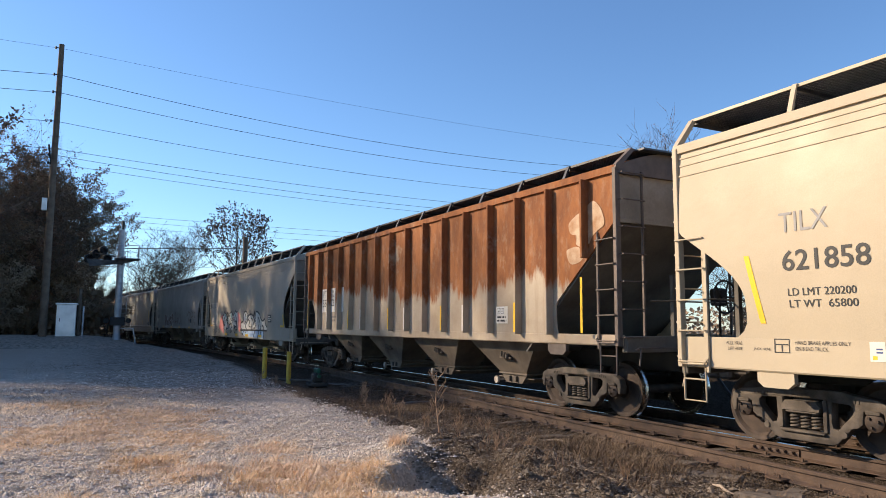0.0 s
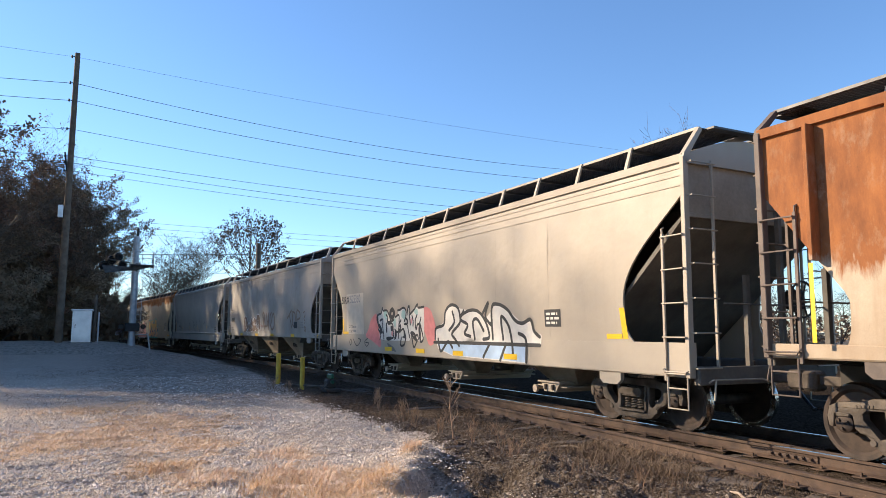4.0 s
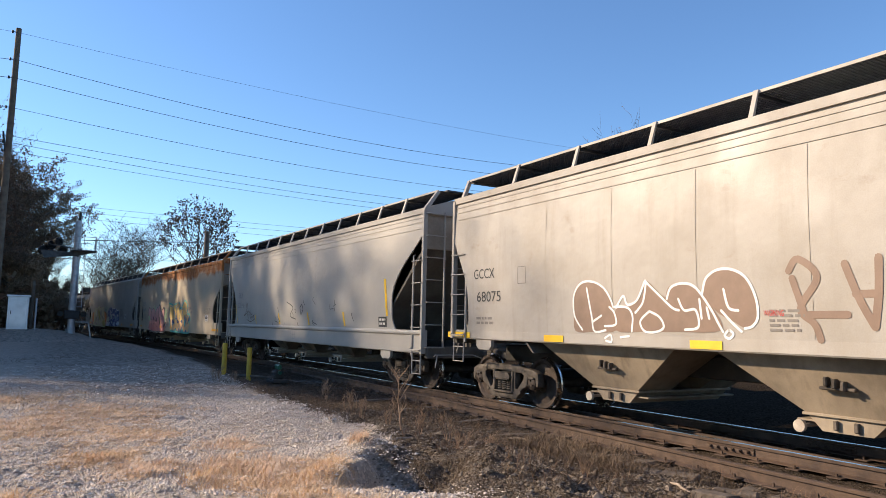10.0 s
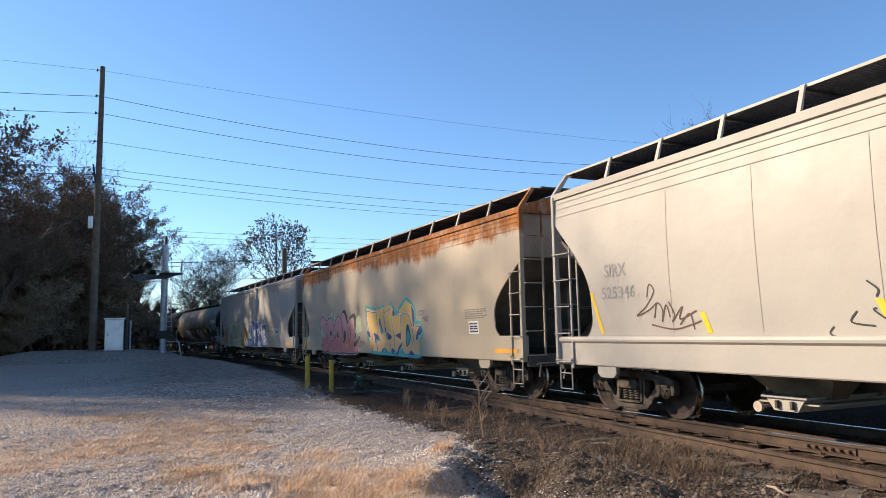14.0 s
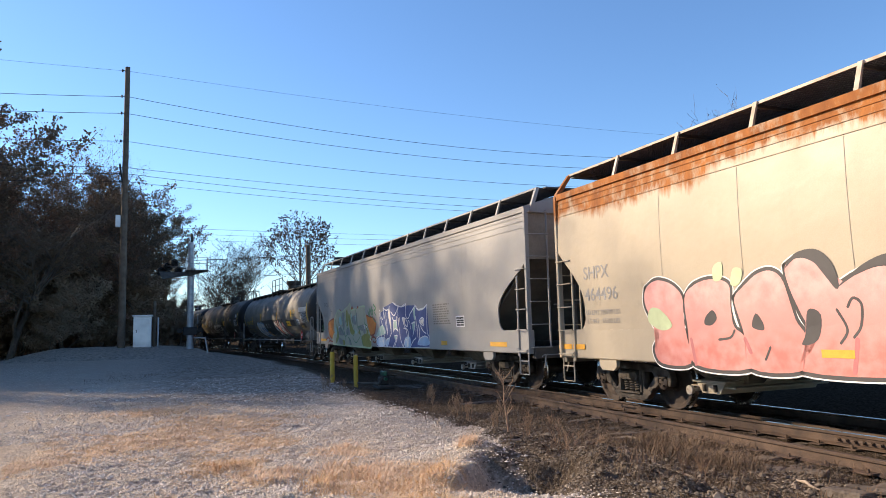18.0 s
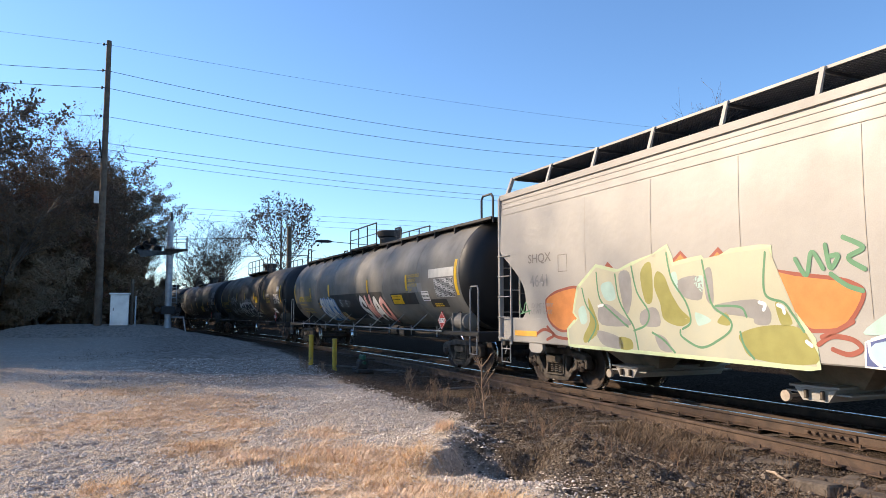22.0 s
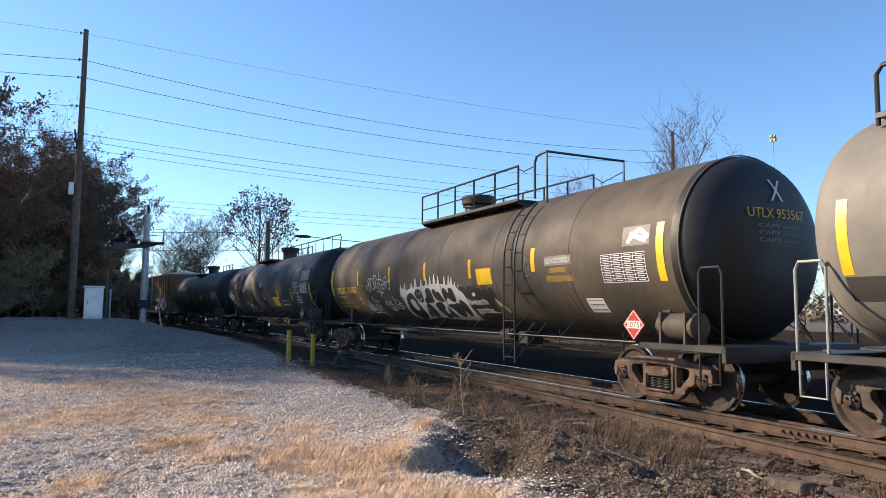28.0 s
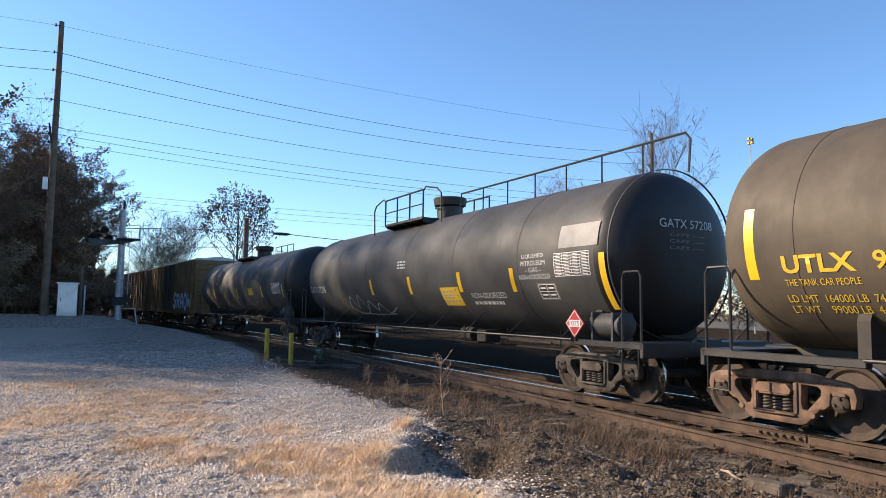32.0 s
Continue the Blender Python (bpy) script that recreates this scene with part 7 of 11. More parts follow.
shape(car2, HOP, [(-3.35, 2.09), (-3.1, 2.05), (-3.15, 1.84), (-3.3, 1.9)], K_PALETEAL, 0.005)
shape(car2, HOP, [(-2.04, 2.07), (-1.85, 2.06), (-1.88, 1.84), (-2.1, 1.92)], K_PALETEAL, 0.005)
shape(car2, HOP, [(-1.28, 2.05), (-1.08, 2.1), (-1.05, 1.94), (-1.22, 1.98)], K_PALETEAL, 0.005)
shape(car2, HOP, [(-2.67, 1.83), (-2.52, 1.86), (-2.52, 1.64), (-2.64, 1.67)], K_PALETEAL, 0.005)
shape(car2, HOP, [(-2.83, 1.51), (-2.69, 1.51), (-2.73, 1.38), (-2.84, 1.41)], K_PINK, 0.005)
shape(car2, HOP, [(-1.5, 1.86), (-1.39, 1.86), (-1.43, 1.73), (-1.5, 1.75)], K_PINK, 0.005)
shape(car2, HOP, [(-3.74, 1.75), (-3.57, 1.64), (-3.47, 1.46), (-3.64, 1.51), (-3.75, 1.64)], K_BLACK, 0.005)
shape(car2, HOP, [(-2.57, 1.57), (-2.47, 1.5), (-2.5, 1.34), (-2.64, 1.29), (-2.6, 1.43)], K_BLACK, 0.005)
shape(car2, HOP, [(-2.27, 1.58), (-2.19, 1.72), (-2.14, 1.63), (-2.22, 1.54)], K_BLACK, 0.005)
shape(car2, HOP, [(-2.04, 1.57), (-1.89, 1.46), (-1.85, 1.33), (-2.1, 1.36), (-1.95, 1.42)], K_BLACK, 0.005)
shape(car2, HOP, [(-1.51, 1.49), (-1.34, 1.51), (-1.19, 1.37), (-1.12, 1.24), (-1.43, 1.36)], K_BLACK, 0.005)
shape(car2, HOP, [(-1.03, 1.6), (-0.9, 1.74), (-0.95, 1.45), (-0.89, 1.28), (-1.02, 1.37)], K_BLACK, 0.005)
shape(car2, HOP, [(-2.88, 1.66), (-2.71, 1.66), (-2.69, 1.53), (-2.86, 1.53)], K_BLACK, 0.005)
shape(car2, HOP, [(-3.22, 1.73), (-3.15, 1.76), (-3.12, 1.61), (-3.16, 1.47), (-3.22, 1.51)], K_BLACK, 0.005)
shape(car2, HOP, [(-3.23, 1.33), (-3.01, 1.37), (-2.7, 1.35), (-2.75, 1.31), (-3.08, 1.25)], K_BLACK, 0.005)
shape(car2, HOP, [(-3.86, 1.95), (-3.79, 1.98), (-3.78, 1.74), (-3.68, 1.61), (-3.79, 1.64), (-3.89, 1.84)], K_BLACK, 0.005)
spray(car2, HOP, [[(-3.79, 1.7), (-3.89, 1.86), (-3.82, 1.98), (-3.53, 2.04), (-3.46, 2.19), (-3.38, 2.11), (-3.11, 2.1), (-2.96, 1.97), (-2.86, 1.84)]], UNIT, 0.06, K_BLACK, 0.007)
spray(car2, HOP, [[(-3.65, 1.82), (-3.44, 1.85), (-3.46, 1.65), (-3.41, 1.42), (-3.39, 1.28)]], UNIT, 0.06, K_BLACK, 0.007)
spray(car2, HOP, [[(-3.8, 1.57), (-3.64, 1.49), (-3.51, 1.48)]], UNIT, 0.06, K_BLACK, 0.007)
spray(car2, HOP, [[(-3.69, 1.29), (-3.64, 1.41), (-3.77, 1.57)]], UNIT, 0.06, K_BLACK, 0.007)
spray(car2, HOP, [[(-3.17, 1.98), (-3.08, 1.92), (-3.09, 1.8), (-2.91, 1.78), (-2.65, 1.83)]], UNIT, 0.06, K_BLACK, 0.007)
spray(car2, HOP, [[(-3.11, 1.82), (-3.03, 1.73), (-2.73, 1.71), (-2.7, 1.35)]], UNIT, 0.06, K_BLACK, 0.007)
spray(car2, HOP, [[(-2.54, 1.9), (-2.28, 1.96), (-2.27, 1.78), (-2.34, 1.5), (-2.34, 1.34)]], UNIT, 0.06, K_BLACK, 0.007)
spray(car2, HOP, [[(-2.58, 1.57), (-2.47, 1.51), (-2.34, 1.5)]], UNIT, 0.06, K_BLACK, 0.007)
spray(car2, HOP, [[(-2.34, 2.09), (-2.19, 2.1), (-1.96, 2.15), (-1.8, 2.08), (-1.81, 1.91), (-1.92, 1.79)]], UNIT, 0.06, K_BLACK, 0.007)
spray(car2, HOP, [[(-2.34, 1.5), (-2.21, 1.61), (-2.27, 1.71), (-2.14, 1.82)]], UNIT, 0.06, K_BLACK, 0.007)
spray(car2, HOP, [[(-2.26, 1.5), (-2.01, 1.58), (-1.89, 1.43), (-1.85, 1.33)]], UNIT, 0.06, K_BLACK, 0.007)
spray(car2, HOP, [[(-1.93, 1.71), (-1.75, 1.69), (-1.64, 1.44), (-1.61, 1.36)]], UNIT, 0.06, K_BLACK, 0.007)
spray(car2, HOP, [[(-1.84, 1.88), (-1.71, 1.8), (-1.75, 1.7)]], UNIT, 0.06, K_BLACK, 0.007)
spray(car2, HOP, [[(-1.72, 1.97), (-1.65, 2.14), (-1.57, 2.18), (-1.58, 2.0), (-1.53, 1.7)]], UNIT, 0.06, K_BLACK, 0.007)
spray(car2, HOP, [[(-1.5, 1.98), (-1.28, 2.08), (-1.06, 2.21), (-1.01, 2.13), (-0.68, 2.14)]], UNIT, 0.06, K_BLACK, 0.007)
spray(car2, HOP, [[(-1.41, 1.93), (-1.35, 1.79), (-1.37, 1.67)]], UNIT, 0.06, K_BLACK, 0.007)
spray(car2, HOP, [[(-1.1, 1.94), (-1.22, 1.79), (-1.19, 1.57), (-1.1, 1.69), (-0.97, 1.72), (-0.87, 1.87)]], UNIT, 0.06, K_BLACK, 0.007)
spray(car2, HOP, [[(-0.98, 1.66), (-1.02, 1.51), (-0.94, 1.26), (-0.78, 1.33), (-0.87, 1.57), (-0.91, 1.69)]], UNIT, 0.06, K_BLACK, 0.007)
spray(car2, HOP, [[(-1.53, 1.47), (-1.42, 1.5), (-1.25, 1.41), (-1.12, 1.43), (-1.06, 1.32)]], UNIT, 0.06, K_BLACK, 0.007)
spray(car2, HOP, [[(-1.49, 1.43), (-1.34, 1.11), (-1.13, 1.29)]], UNIT, 0.06, K_BLACK, 0.007)
spray(car2, HOP, [[(-2.15, 1.35), (-2.2, 1.15), (-1.96, 1.16), (-1.87, 1.33)]], UNIT, 0.06, K_BLACK, 0.007)
spray(car2, HOP, [[(-2.84, 2.08), (-2.71, 2.12), (-2.6, 2.04), (-2.64, 1.94), (-2.77, 1.9), (-2.88, 1.98), (-2.84, 2.08)]], UNIT, 0.13, K_BLACK, 0.008)
shape(car2, HOP, [(-3.14, 1.18), (-2.9, 1.14), (-2.67, 1.07), (-2.5, 0.96), (-2.68, 0.97), (-2.97, 0.99)], K_GREYL, 0.005)
shape(car2, HOP, [(-0.09, 1.37), (-0.03, 1.59), (0.42, 1.75), (0.51, 1.99), (0.8, 2.14), (1.14, 2.06), (1.3, 1.87), (1.67, 1.99), (2.07, 1.97), (2.37, 1.79), (2.51, 1.48), (2.65, 1.66), (2.65, 2.02), (2.92, 2.11), (3.23, 2.0), (3.52, 1.77), (3.79, 1.69), (4.08, 1.76), (4.18, 1.54), (4.42, 1.47), (4.4, 1.28), (3.88, 1.31), (3.89, 0.91), (3.04, 0.93), (0.81, 0.96), (0.07, 1.1)], K_PATCH, 0.003, label="black-outlined pale graffiti letters", hard=True)
shape(car2, HOP, [(0.01, 1.26), (2.12, 1.29), (3.86, 1.27), (3.87, 0.93), (3.04, 0.95), (0.81, 0.98), (0.16, 1.1)], K_SKY, 0.005, label="pale blue sprayed band", hard=True)
spray(car2, HOP, [[(-0.09, 1.34), (-0.03, 1.59), (0.4, 1.69), (0.51, 1.99), (0.8, 2.14), (1.14, 2.06), (1.22, 1.74), (0.8, 1.48), (0.94, 1.35), (1.14, 1.2)]], UNIT, 0.075, K_BLACK, 0.007)
spray(car2, HOP, [[(0.66, 1.55), (0.94, 1.74), (0.86, 1.98)]], UNIT, 0.075, K_BLACK, 0.007)
spray(car2, HOP, [[(1.22, 1.87), (1.67, 1.99), (2.07, 1.96), (2.36, 1.75), (2.5, 1.42), (2.24, 1.36)]], UNIT, 0.075, K_BLACK, 0.007)
spray(car2, HOP, [[(1.87, 1.36), (1.82, 1.73), (2.02, 1.79), (2.27, 1.54)]], UNIT, 0.075, K_BLACK, 0.007)
spray(car2, HOP, [[(2.25, 1.9), (2.51, 2.14), (2.37, 1.85), (2.6, 1.66)]], UNIT, 0.075, K_BLACK, 0.007)
spray(car2, HOP, [[(2.64, 1.37), (2.65, 2.02), (2.92, 2.09), (3.27, 1.97), (3.52, 1.76), (3.79, 1.69), (4.08, 1.76), (4.18, 1.54), (4.36, 1.43)]], UNIT, 0.075, K_BLACK, 0.007)
spray(car2, HOP, [[(3.05, 1.37), (3.01, 1.83), (3.27, 1.66), (3.37, 1.37), (3.43, 1.01)]], UNIT, 0.075, K_BLACK, 0.007)
spray(car2, HOP, [[(3.64, 1.49), (3.88, 1.38), (3.89, 0.94)]], UNIT, 0.075, K_BLACK, 0.007)
spray(car2, HOP, [[(0.07, 1.34), (0.22, 1.05), (0.58, 1.28), (0.81, 1.15)]], UNIT, 0.075, K_BLACK, 0.007)
spray(car2, HOP, [[(2.24, 0.98), (2.48, 1.24)]], UNIT, 0.075, K_BLACK, 0.007)
spray(car2, HOP, [[(2.93, 0.94), (3.16, 1.28)]], UNIT, 0.075, K_BLACK, 0.007)
spray(car2, HOP, [[(1.41, 1.99), (1.25, 1.8), (1.57, 1.67), (1.41, 1.48), (1.67, 1.42)]], UNIT, 0.075, K_BLACK, 0.007)
spray(car2, HOP, [[(-0.15, 1.26), (2.6, 1.27), (4.36, 1.27)]], UNIT, 0.075, K_BLACK, 0.007)
patch(car2, HOP, 4.55, 1.62, 5.05, 1.94, K_BLACK, 0.004, "data_panel")
bars(car2, HOP, 4.60, 1.65, 5.0, 1.90, 3, K_PATCH, 12)
patch(car2, HOP, -6.94, 1.42, -6.84, 1.90, K_YEL, 0.003, "reflector")
patch(car2, HOP, -6.84, 1.42, -6.40, 1.50, K_YEL, 0.003, "reflector")
patch(car2, HOP, 6.62, 1.42, 6.74, 1.92, K_YEL, 0.003, "reflector", slant=0.06)
patch(car2, HOP, 6.28, 1.42, 6.66, 1.50, K_YEL, 0.003, "reflector")
for x0 in (-3.3, -1.2, 0.83, 3.07):
    patch(car2, HOP, x0, 0.97, x0 + 0.5, 1.08, K_YEL, 0.016, "reflector")
spray(car2, HOP, [[(0.0, 0.5), (0.06, 0.8), (0.12, 0.5), (0.06, 0.25), (0, 0.5)], [(0.2, 0.8), (0.4, 0.2), (0.6, 0.7), (0.45, 0.9)], [(0.95, 0.9), (0.8, 0.6), (0.9, 0.2), (1.0, 0.5), (0.85, 0.55)]], (-6.3, 0.99, -4.6, 1.33), 0.03, K_BLACK, 0.004)

# stained white car
words(car3, HOP, "GCCX", -7.01, 2.42, -6.30, 2.61, K_BLACK)
words(car3, HOP, "68075", -6.91, 1.97, -6.10, 2.17, K_BLACK)
bars(car3, HOP, -6.95, 1.52, -6.2, 1.70, 2, K_GREYL, 2)
spray(car3, HOP, [[(0, 0), (1, 0), (1, 1), (0, 1), (0, 0)]], (-5.55, 2.28, -5.32, 2.58), 0.012, K_GREYL, 0.004, "stencil_frame", curve=False)
shape(car3, HOP, [(-4.03, 1.46), (-4.03, 1.79), (-4.0, 2.06), (-3.86, 2.2), (-3.63, 2.22), (-3.41, 2.18), (-3.22, 2.0), (-3.15, 1.78), (-3.11, 1.48), (-3.6, 1.45)], K_BROWN, 0.003, label="brown sprayed graffiti with white outline")
shape(car3, HOP, [(-3.11, 1.48), (-3.08, 1.82), (-2.87, 1.82), (-2.59, 1.94), (-2.48, 2.18), (-2.32, 2.09), (-2.14, 1.93), (-2.07, 2.08), (-1.87, 2.13), (-1.68, 2.08), (-1.54, 1.99), (-1.35, 1.8), (-1.24, 1.51), (-1.93, 1.48), (-2.54, 1.47)], K_BROWN, 0.004)
shape(car3, HOP, [(-1.5, 1.99), (-1.43, 2.17), (-1.27, 2.27), (-1.1, 2.28), (-0.94, 2.24), (-0.78, 2.07), (-0.69, 1.86), (-0.7, 1.69), (-0.8, 1.57), (-0.89, 1.54), (-1.04, 1.62), (-1.2, 1.69), (-1.35, 1.8)], K_BROWN, 0.005)
spray(car3, HOP, [[(-3.86, 1.48), (-4.03, 1.7), (-4.03, 2.02), (-3.86, 2.21), (-3.6, 2.23), (-3.35, 2.13), (-3.2, 1.95), (-3.15, 1.83)]], UNIT, 0.034, K_WHITE, 0.008)
spray(car3, HOP, [[(-3.72, 2.13), (-3.63, 1.7), (-3.58, 1.46), (-3.33, 1.48)]], UNIT, 0.034, K_WHITE, 0.008)
spray(car3, HOP, [[(-3.6, 1.61), (-3.41, 1.7)]], UNIT, 0.034, K_WHITE, 0.008)
spray(car3, HOP, [[(-3.35, 1.54), (-3.11, 1.57), (-3.13, 1.74), (-3.23, 1.83)]], UNIT, 0.034, K_WHITE, 0.008)
spray(car3, HOP, [[(-3.15, 1.83), (-2.87, 1.82), (-2.76, 1.7), (-2.79, 1.47)]], UNIT, 0.034, K_WHITE, 0.008)
spray(car3, HOP, [[(-3.08, 1.82), (-2.93, 1.99), (-2.85, 1.86), (-2.65, 1.93), (-2.48, 2.2), (-2.54, 1.9), (-2.7, 1.74)]], UNIT, 0.034, K_WHITE, 0.008)
spray(car3, HOP, [[(-2.48, 2.18), (-2.27, 2.01), (-2.02, 1.81), (-1.9, 1.77)]], UNIT, 0.034, K_WHITE, 0.008)
spray(car3, HOP, [[(-2.43, 1.76), (-2.25, 1.68), (-2.18, 1.54), (-2.33, 1.47), (-2.54, 1.48), (-2.61, 1.62), (-2.43, 1.76)]], UNIT, 0.034, K_WHITE, 0.008)
spray(car3, HOP, [[(-2.1, 1.93), (-2.02, 2.08), (-1.82, 2.13), (-1.61, 2.07), (-1.39, 1.8), (-1.27, 1.59), (-1.21, 1.49)]], UNIT, 0.034, K_WHITE, 0.008)
spray(car3, HOP, [[(-1.9, 1.92), (-1.81, 1.77), (-1.62, 1.77), (-1.59, 1.55), (-1.81, 1.51)]], UNIT, 0.034, K_WHITE, 0.008)
spray(car3, HOP, [[(-1.5, 1.99), (-1.43, 2.18), (-1.25, 2.28), (-1.03, 2.27), (-0.84, 2.16), (-0.72, 1.93), (-0.7, 1.69), (-0.78, 1.57), (-0.89, 1.54)]], UNIT, 0.034, K_WHITE, 0.008)
spray(car3, HOP, [[(-1.17, 2.03), (-1.11, 1.8), (-0.97, 1.76)]], UNIT, 0.034, K_WHITE, 0.008)
spray(car3, HOP, [[(-1.22, 1.76), (-1.08, 1.62), (-0.94, 1.5)]], UNIT, 0.034, K_WHITE, 0.008)
spray(car3, HOP, [[(-1.55, 1.91), (-1.53, 1.66)]], UNIT, 0.034, K_WHITE, 0.008)
spray(car3, HOP, [[(-1.44, 1.8), (-1.41, 1.66)]], UNIT, 0.034, K_WHITE, 0.008)
spray(car3, HOP, [[(-1.12, 1.52), (-1.06, 1.47), (-1.12, 1.41), (-1.19, 1.45), (-1.12, 1.52)]], UNIT, 0.034, K_WHITE, 0.008)
spray(car3, HOP, [[(-3.02, 1.38), (-2.85, 1.4)]], UNIT, 0.034, K_WHITE, 0.008)
spray(car3, HOP, [[(-3.35, 1.36), (-3.23, 1.41), (-3.21, 1.31), (-3.33, 1.32)]], UNIT, 0.034, K_WHITE, 0.008)
words(car3, HOP, "WARNING", -0.62, 1.69, -0.36, 1.76, K_RED)
RAGS = [[(0.0, 0.85), (0.06, 1.0), (0.17, 0.75), (0.06, 0.35), (0.14, 0.15), (0.17, -0.05)], [(0.02, 0.75), (0.08, 0.3)], [(0.11, 0.27), (0.33, 0.27)],
        [(0.33, 0.9), (0.40, 0.45), (0.47, 0.12)], [(0.47, 0.12), (0.50, 0.55), (0.51, 0.95)], [(0.38, 0.52), (0.50, 0.52)],
        [(0.74, 0.95), (0.64, 0.75), (0.65, 0.35), (0.78, 0.1), (0.95, 0.25), (1.0, 0.6), (0.92, 0.9), (0.80, 0.70), (0.76, 0.45)]]
spray(car3, HOP, RAGS, (-0.27, 1.47, 1.72, 2.34), 0.085, K_BROWN, 0.004, label="brown sprayed letters")
spray(car3, HOP, [[(0.0, 0.55), (0.32, 0.98)], [(0.15, 0.75), (0.33, 0.0)], [(0.42, 0.85), (0.40, 0.2), (0.58, 0.15), (0.62, 0.75), (0.42, 0.9)], [(0.75, 0.05), (0.74, 0.9), (0.95, 0.85), (0.98, 0.55), (0.78, 0.45)]], (3.72, 1.63, 5.47, 2.35), 0.075, K_BROWN, 0.004, label="brown sprayed letters")
spray(car3, HOP, [[(0.1, 0.9), (0.5, 1.0), (0.7, 0.8), (0.3, 0.65), (0.6, 0.5), (0.5, 0.4)], [(0.5, 0.25), (0.8, 0.15), (0.6, 0.0), (0.3, 0.1), (0.5, 0.25)]], (5.8, 1.49, 6.22, 2.26), 0.05, K_BROWN, 0.004)
patch(car3, HOP, 4.59, 1.61, 5.02, 1.86, K_BLACK, 0.008, "data_panel")
bars(car3, HOP, 4.64, 1.64, 4.98, 1.84, 3, K_PATCH, 6)
bars(car3, HOP, 5.41, 1.60, 5.86, 1.88, 3, K_GREYS, 7)
bars(car3, HOP, -0.55, 1.5, -0.1, 1.78, 5, K_GREYL, 9)
for x0, x1 in ((-8.05, -7.2), (-4.84, -4.33), (-1.74, -1.23), (1.01, 1.53), (4.15, 4.61), (7.45, 7.80)):
    patch(car3, HOP, x0, 1.265, x1, 1.375, K_YEL, 0.016, "reflector")

# pale cream car
words(car4, HOP, "SIRX", -6.60, 2.39, -6.01, 2.62, K_GREYS, bold=0.015)
words(car4, HOP, "525346", -6.71, 2.02, -5.82, 2.23, K_GREYS, bold=0.012)
for x0, x1, z1, sl in ((-7.05, -6.97, 2.15, 0.25), (-4.43, -4.33, 1.73, 0.13), (-1.77, -1.67, 1.79, 0.15), (0.97, 1.07, 1.81, 0.15), (3.70, 3.80, 1.81, 0.12)):
    patch(car4, HOP, x0, 1.42, x1, z1, K_YEL, 0.003, "reflector", slant=sl)
patch(car4, HOP, 6.27, 1.70, 6.37, 2.61, K_YEL, 0.003, "reflector", slant=0.10)
spray(car4, HOP, [[(0.2, 0.75), (0.25, 1.0), (0.32, 0.85), (0.18, 0.55), (0.0, 0.35), (0.2, 0.45), (0.35, 0.6)], [(0.3, 0.3), (0.36, 0.6), (0.44, 0.45), (0.42, 0.2), (0.5, 0.55), (0.55, 0.3)], [(0.55, 0.6), (0.62, 0.35), (0.58, 0.2), (0.75, 0.5), (0.7, 0.25), (0.95, 0.4)], [(0.25, 0.15), (0.6, 0.05), (0.9, 0.15), (1.0, 0.2)], [(0.7, 0.15), (0.85, 0.35), (0.9, 0.05)]], (-5.82, 1.45, -4.42, 2.2), 0.024, K_UMBER, 0.004, label="dark brown scribbled tag")
rr = random.Random(44)
marks = []
for k in range(16):
    x, z = rr.uniform(0, 1), rr.uniform(0.05, 0.8)
    marks.append([(x, z), (x + rr.uniform(-0.01, 0.02), z - rr.uniform(0.02, 0.14)), (x + rr.uniform(0.0, 0.04), z - rr.uniform(0.1, 0.2))])
spray(car4, HOP, marks, (-3.2, 1.42, 4.4, 2.5), 0.022, K_BLACK, 0.004, label="scattered dark paint marks")
spray(car4, HOP, [[(0, 0.95), (0.35, 0.7), (0.2, 0.35), (0.5, 0.2)], [(0.75, 0.7), (0.85, 0.8), (0.9, 0.6), (0.8, 0.4), (0.76, 0.65)]], (-0.87, 1.45, 0.8, 2.2), 0.03, K_BLACK, 0.004)
patch(car4, HOP, 5.95, 1.43, 6.40, 1.68, K_BLACK, 0.004, "data_panel")
bars(car4, HOP, 6.0, 1.46, 6.35, 1.66, 2, K_PATCH, 3)
spray(car4, HOP, [[(0, 0), (1, 0), (1, 1), (0, 1), (0, 0)], [(0, 0.5), (1, 0.5)], [(0.5, 0), (0.5, 0.9)]], (-0.48, 0.98, -0.08, 1.25), 0.014, K_GREYS, 0.004, "card_holder", curve=False)

# cream car with the rusty top
words(car5, HOP, "SHPX", -8.17, 2.34, -7.36, 2.58, K_GREYS, bold=0.008)
words(car5, HOP, "464496", -8.17, 1.93, -7.14, 2.17, K_GREYS, bold=0.01)
words(car5, HOP, "LD LMT 220700 LBS", -8.17, 1.67, -7.11, 1.76, K_GREYS)
words(car5, HOP, "LT WT   65300 LBS", -8.14, 1.51, -7.14, 1.60, K_GREYS)
# pink piece on the rust-topped car
spray(car5, HOP, [[(-6.36, 2.06), (-6.09, 2.18), (-5.77, 2.12), (-5.54, 1.96), (-5.49, 1.78), (-5.56, 1.61), (-5.51, 1.42), (-5.47, 1.23), (-5.43, 0.86), (-6.08, 0.84), (-6.26, 1.06), (-6.12, 1.28), (-6.26, 1.52), (-6.41, 1.81), (-6.36, 2.06)]], UNIT, 0.14, K_WHITE, 0.002)
spray(car5, HOP, [[(-5.45, 1.85), (-5.26, 2.03), (-4.96, 2.11), (-4.66, 2.09), (-4.5, 1.98), (-4.55, 1.7), (-4.49, 1.41), (-4.31, 1.26), (-4.24, 0.84), (-5.32, 0.85), (-5.43, 1.31), (-5.45, 1.85)]], UNIT, 0.14, K_WHITE, 0.002)
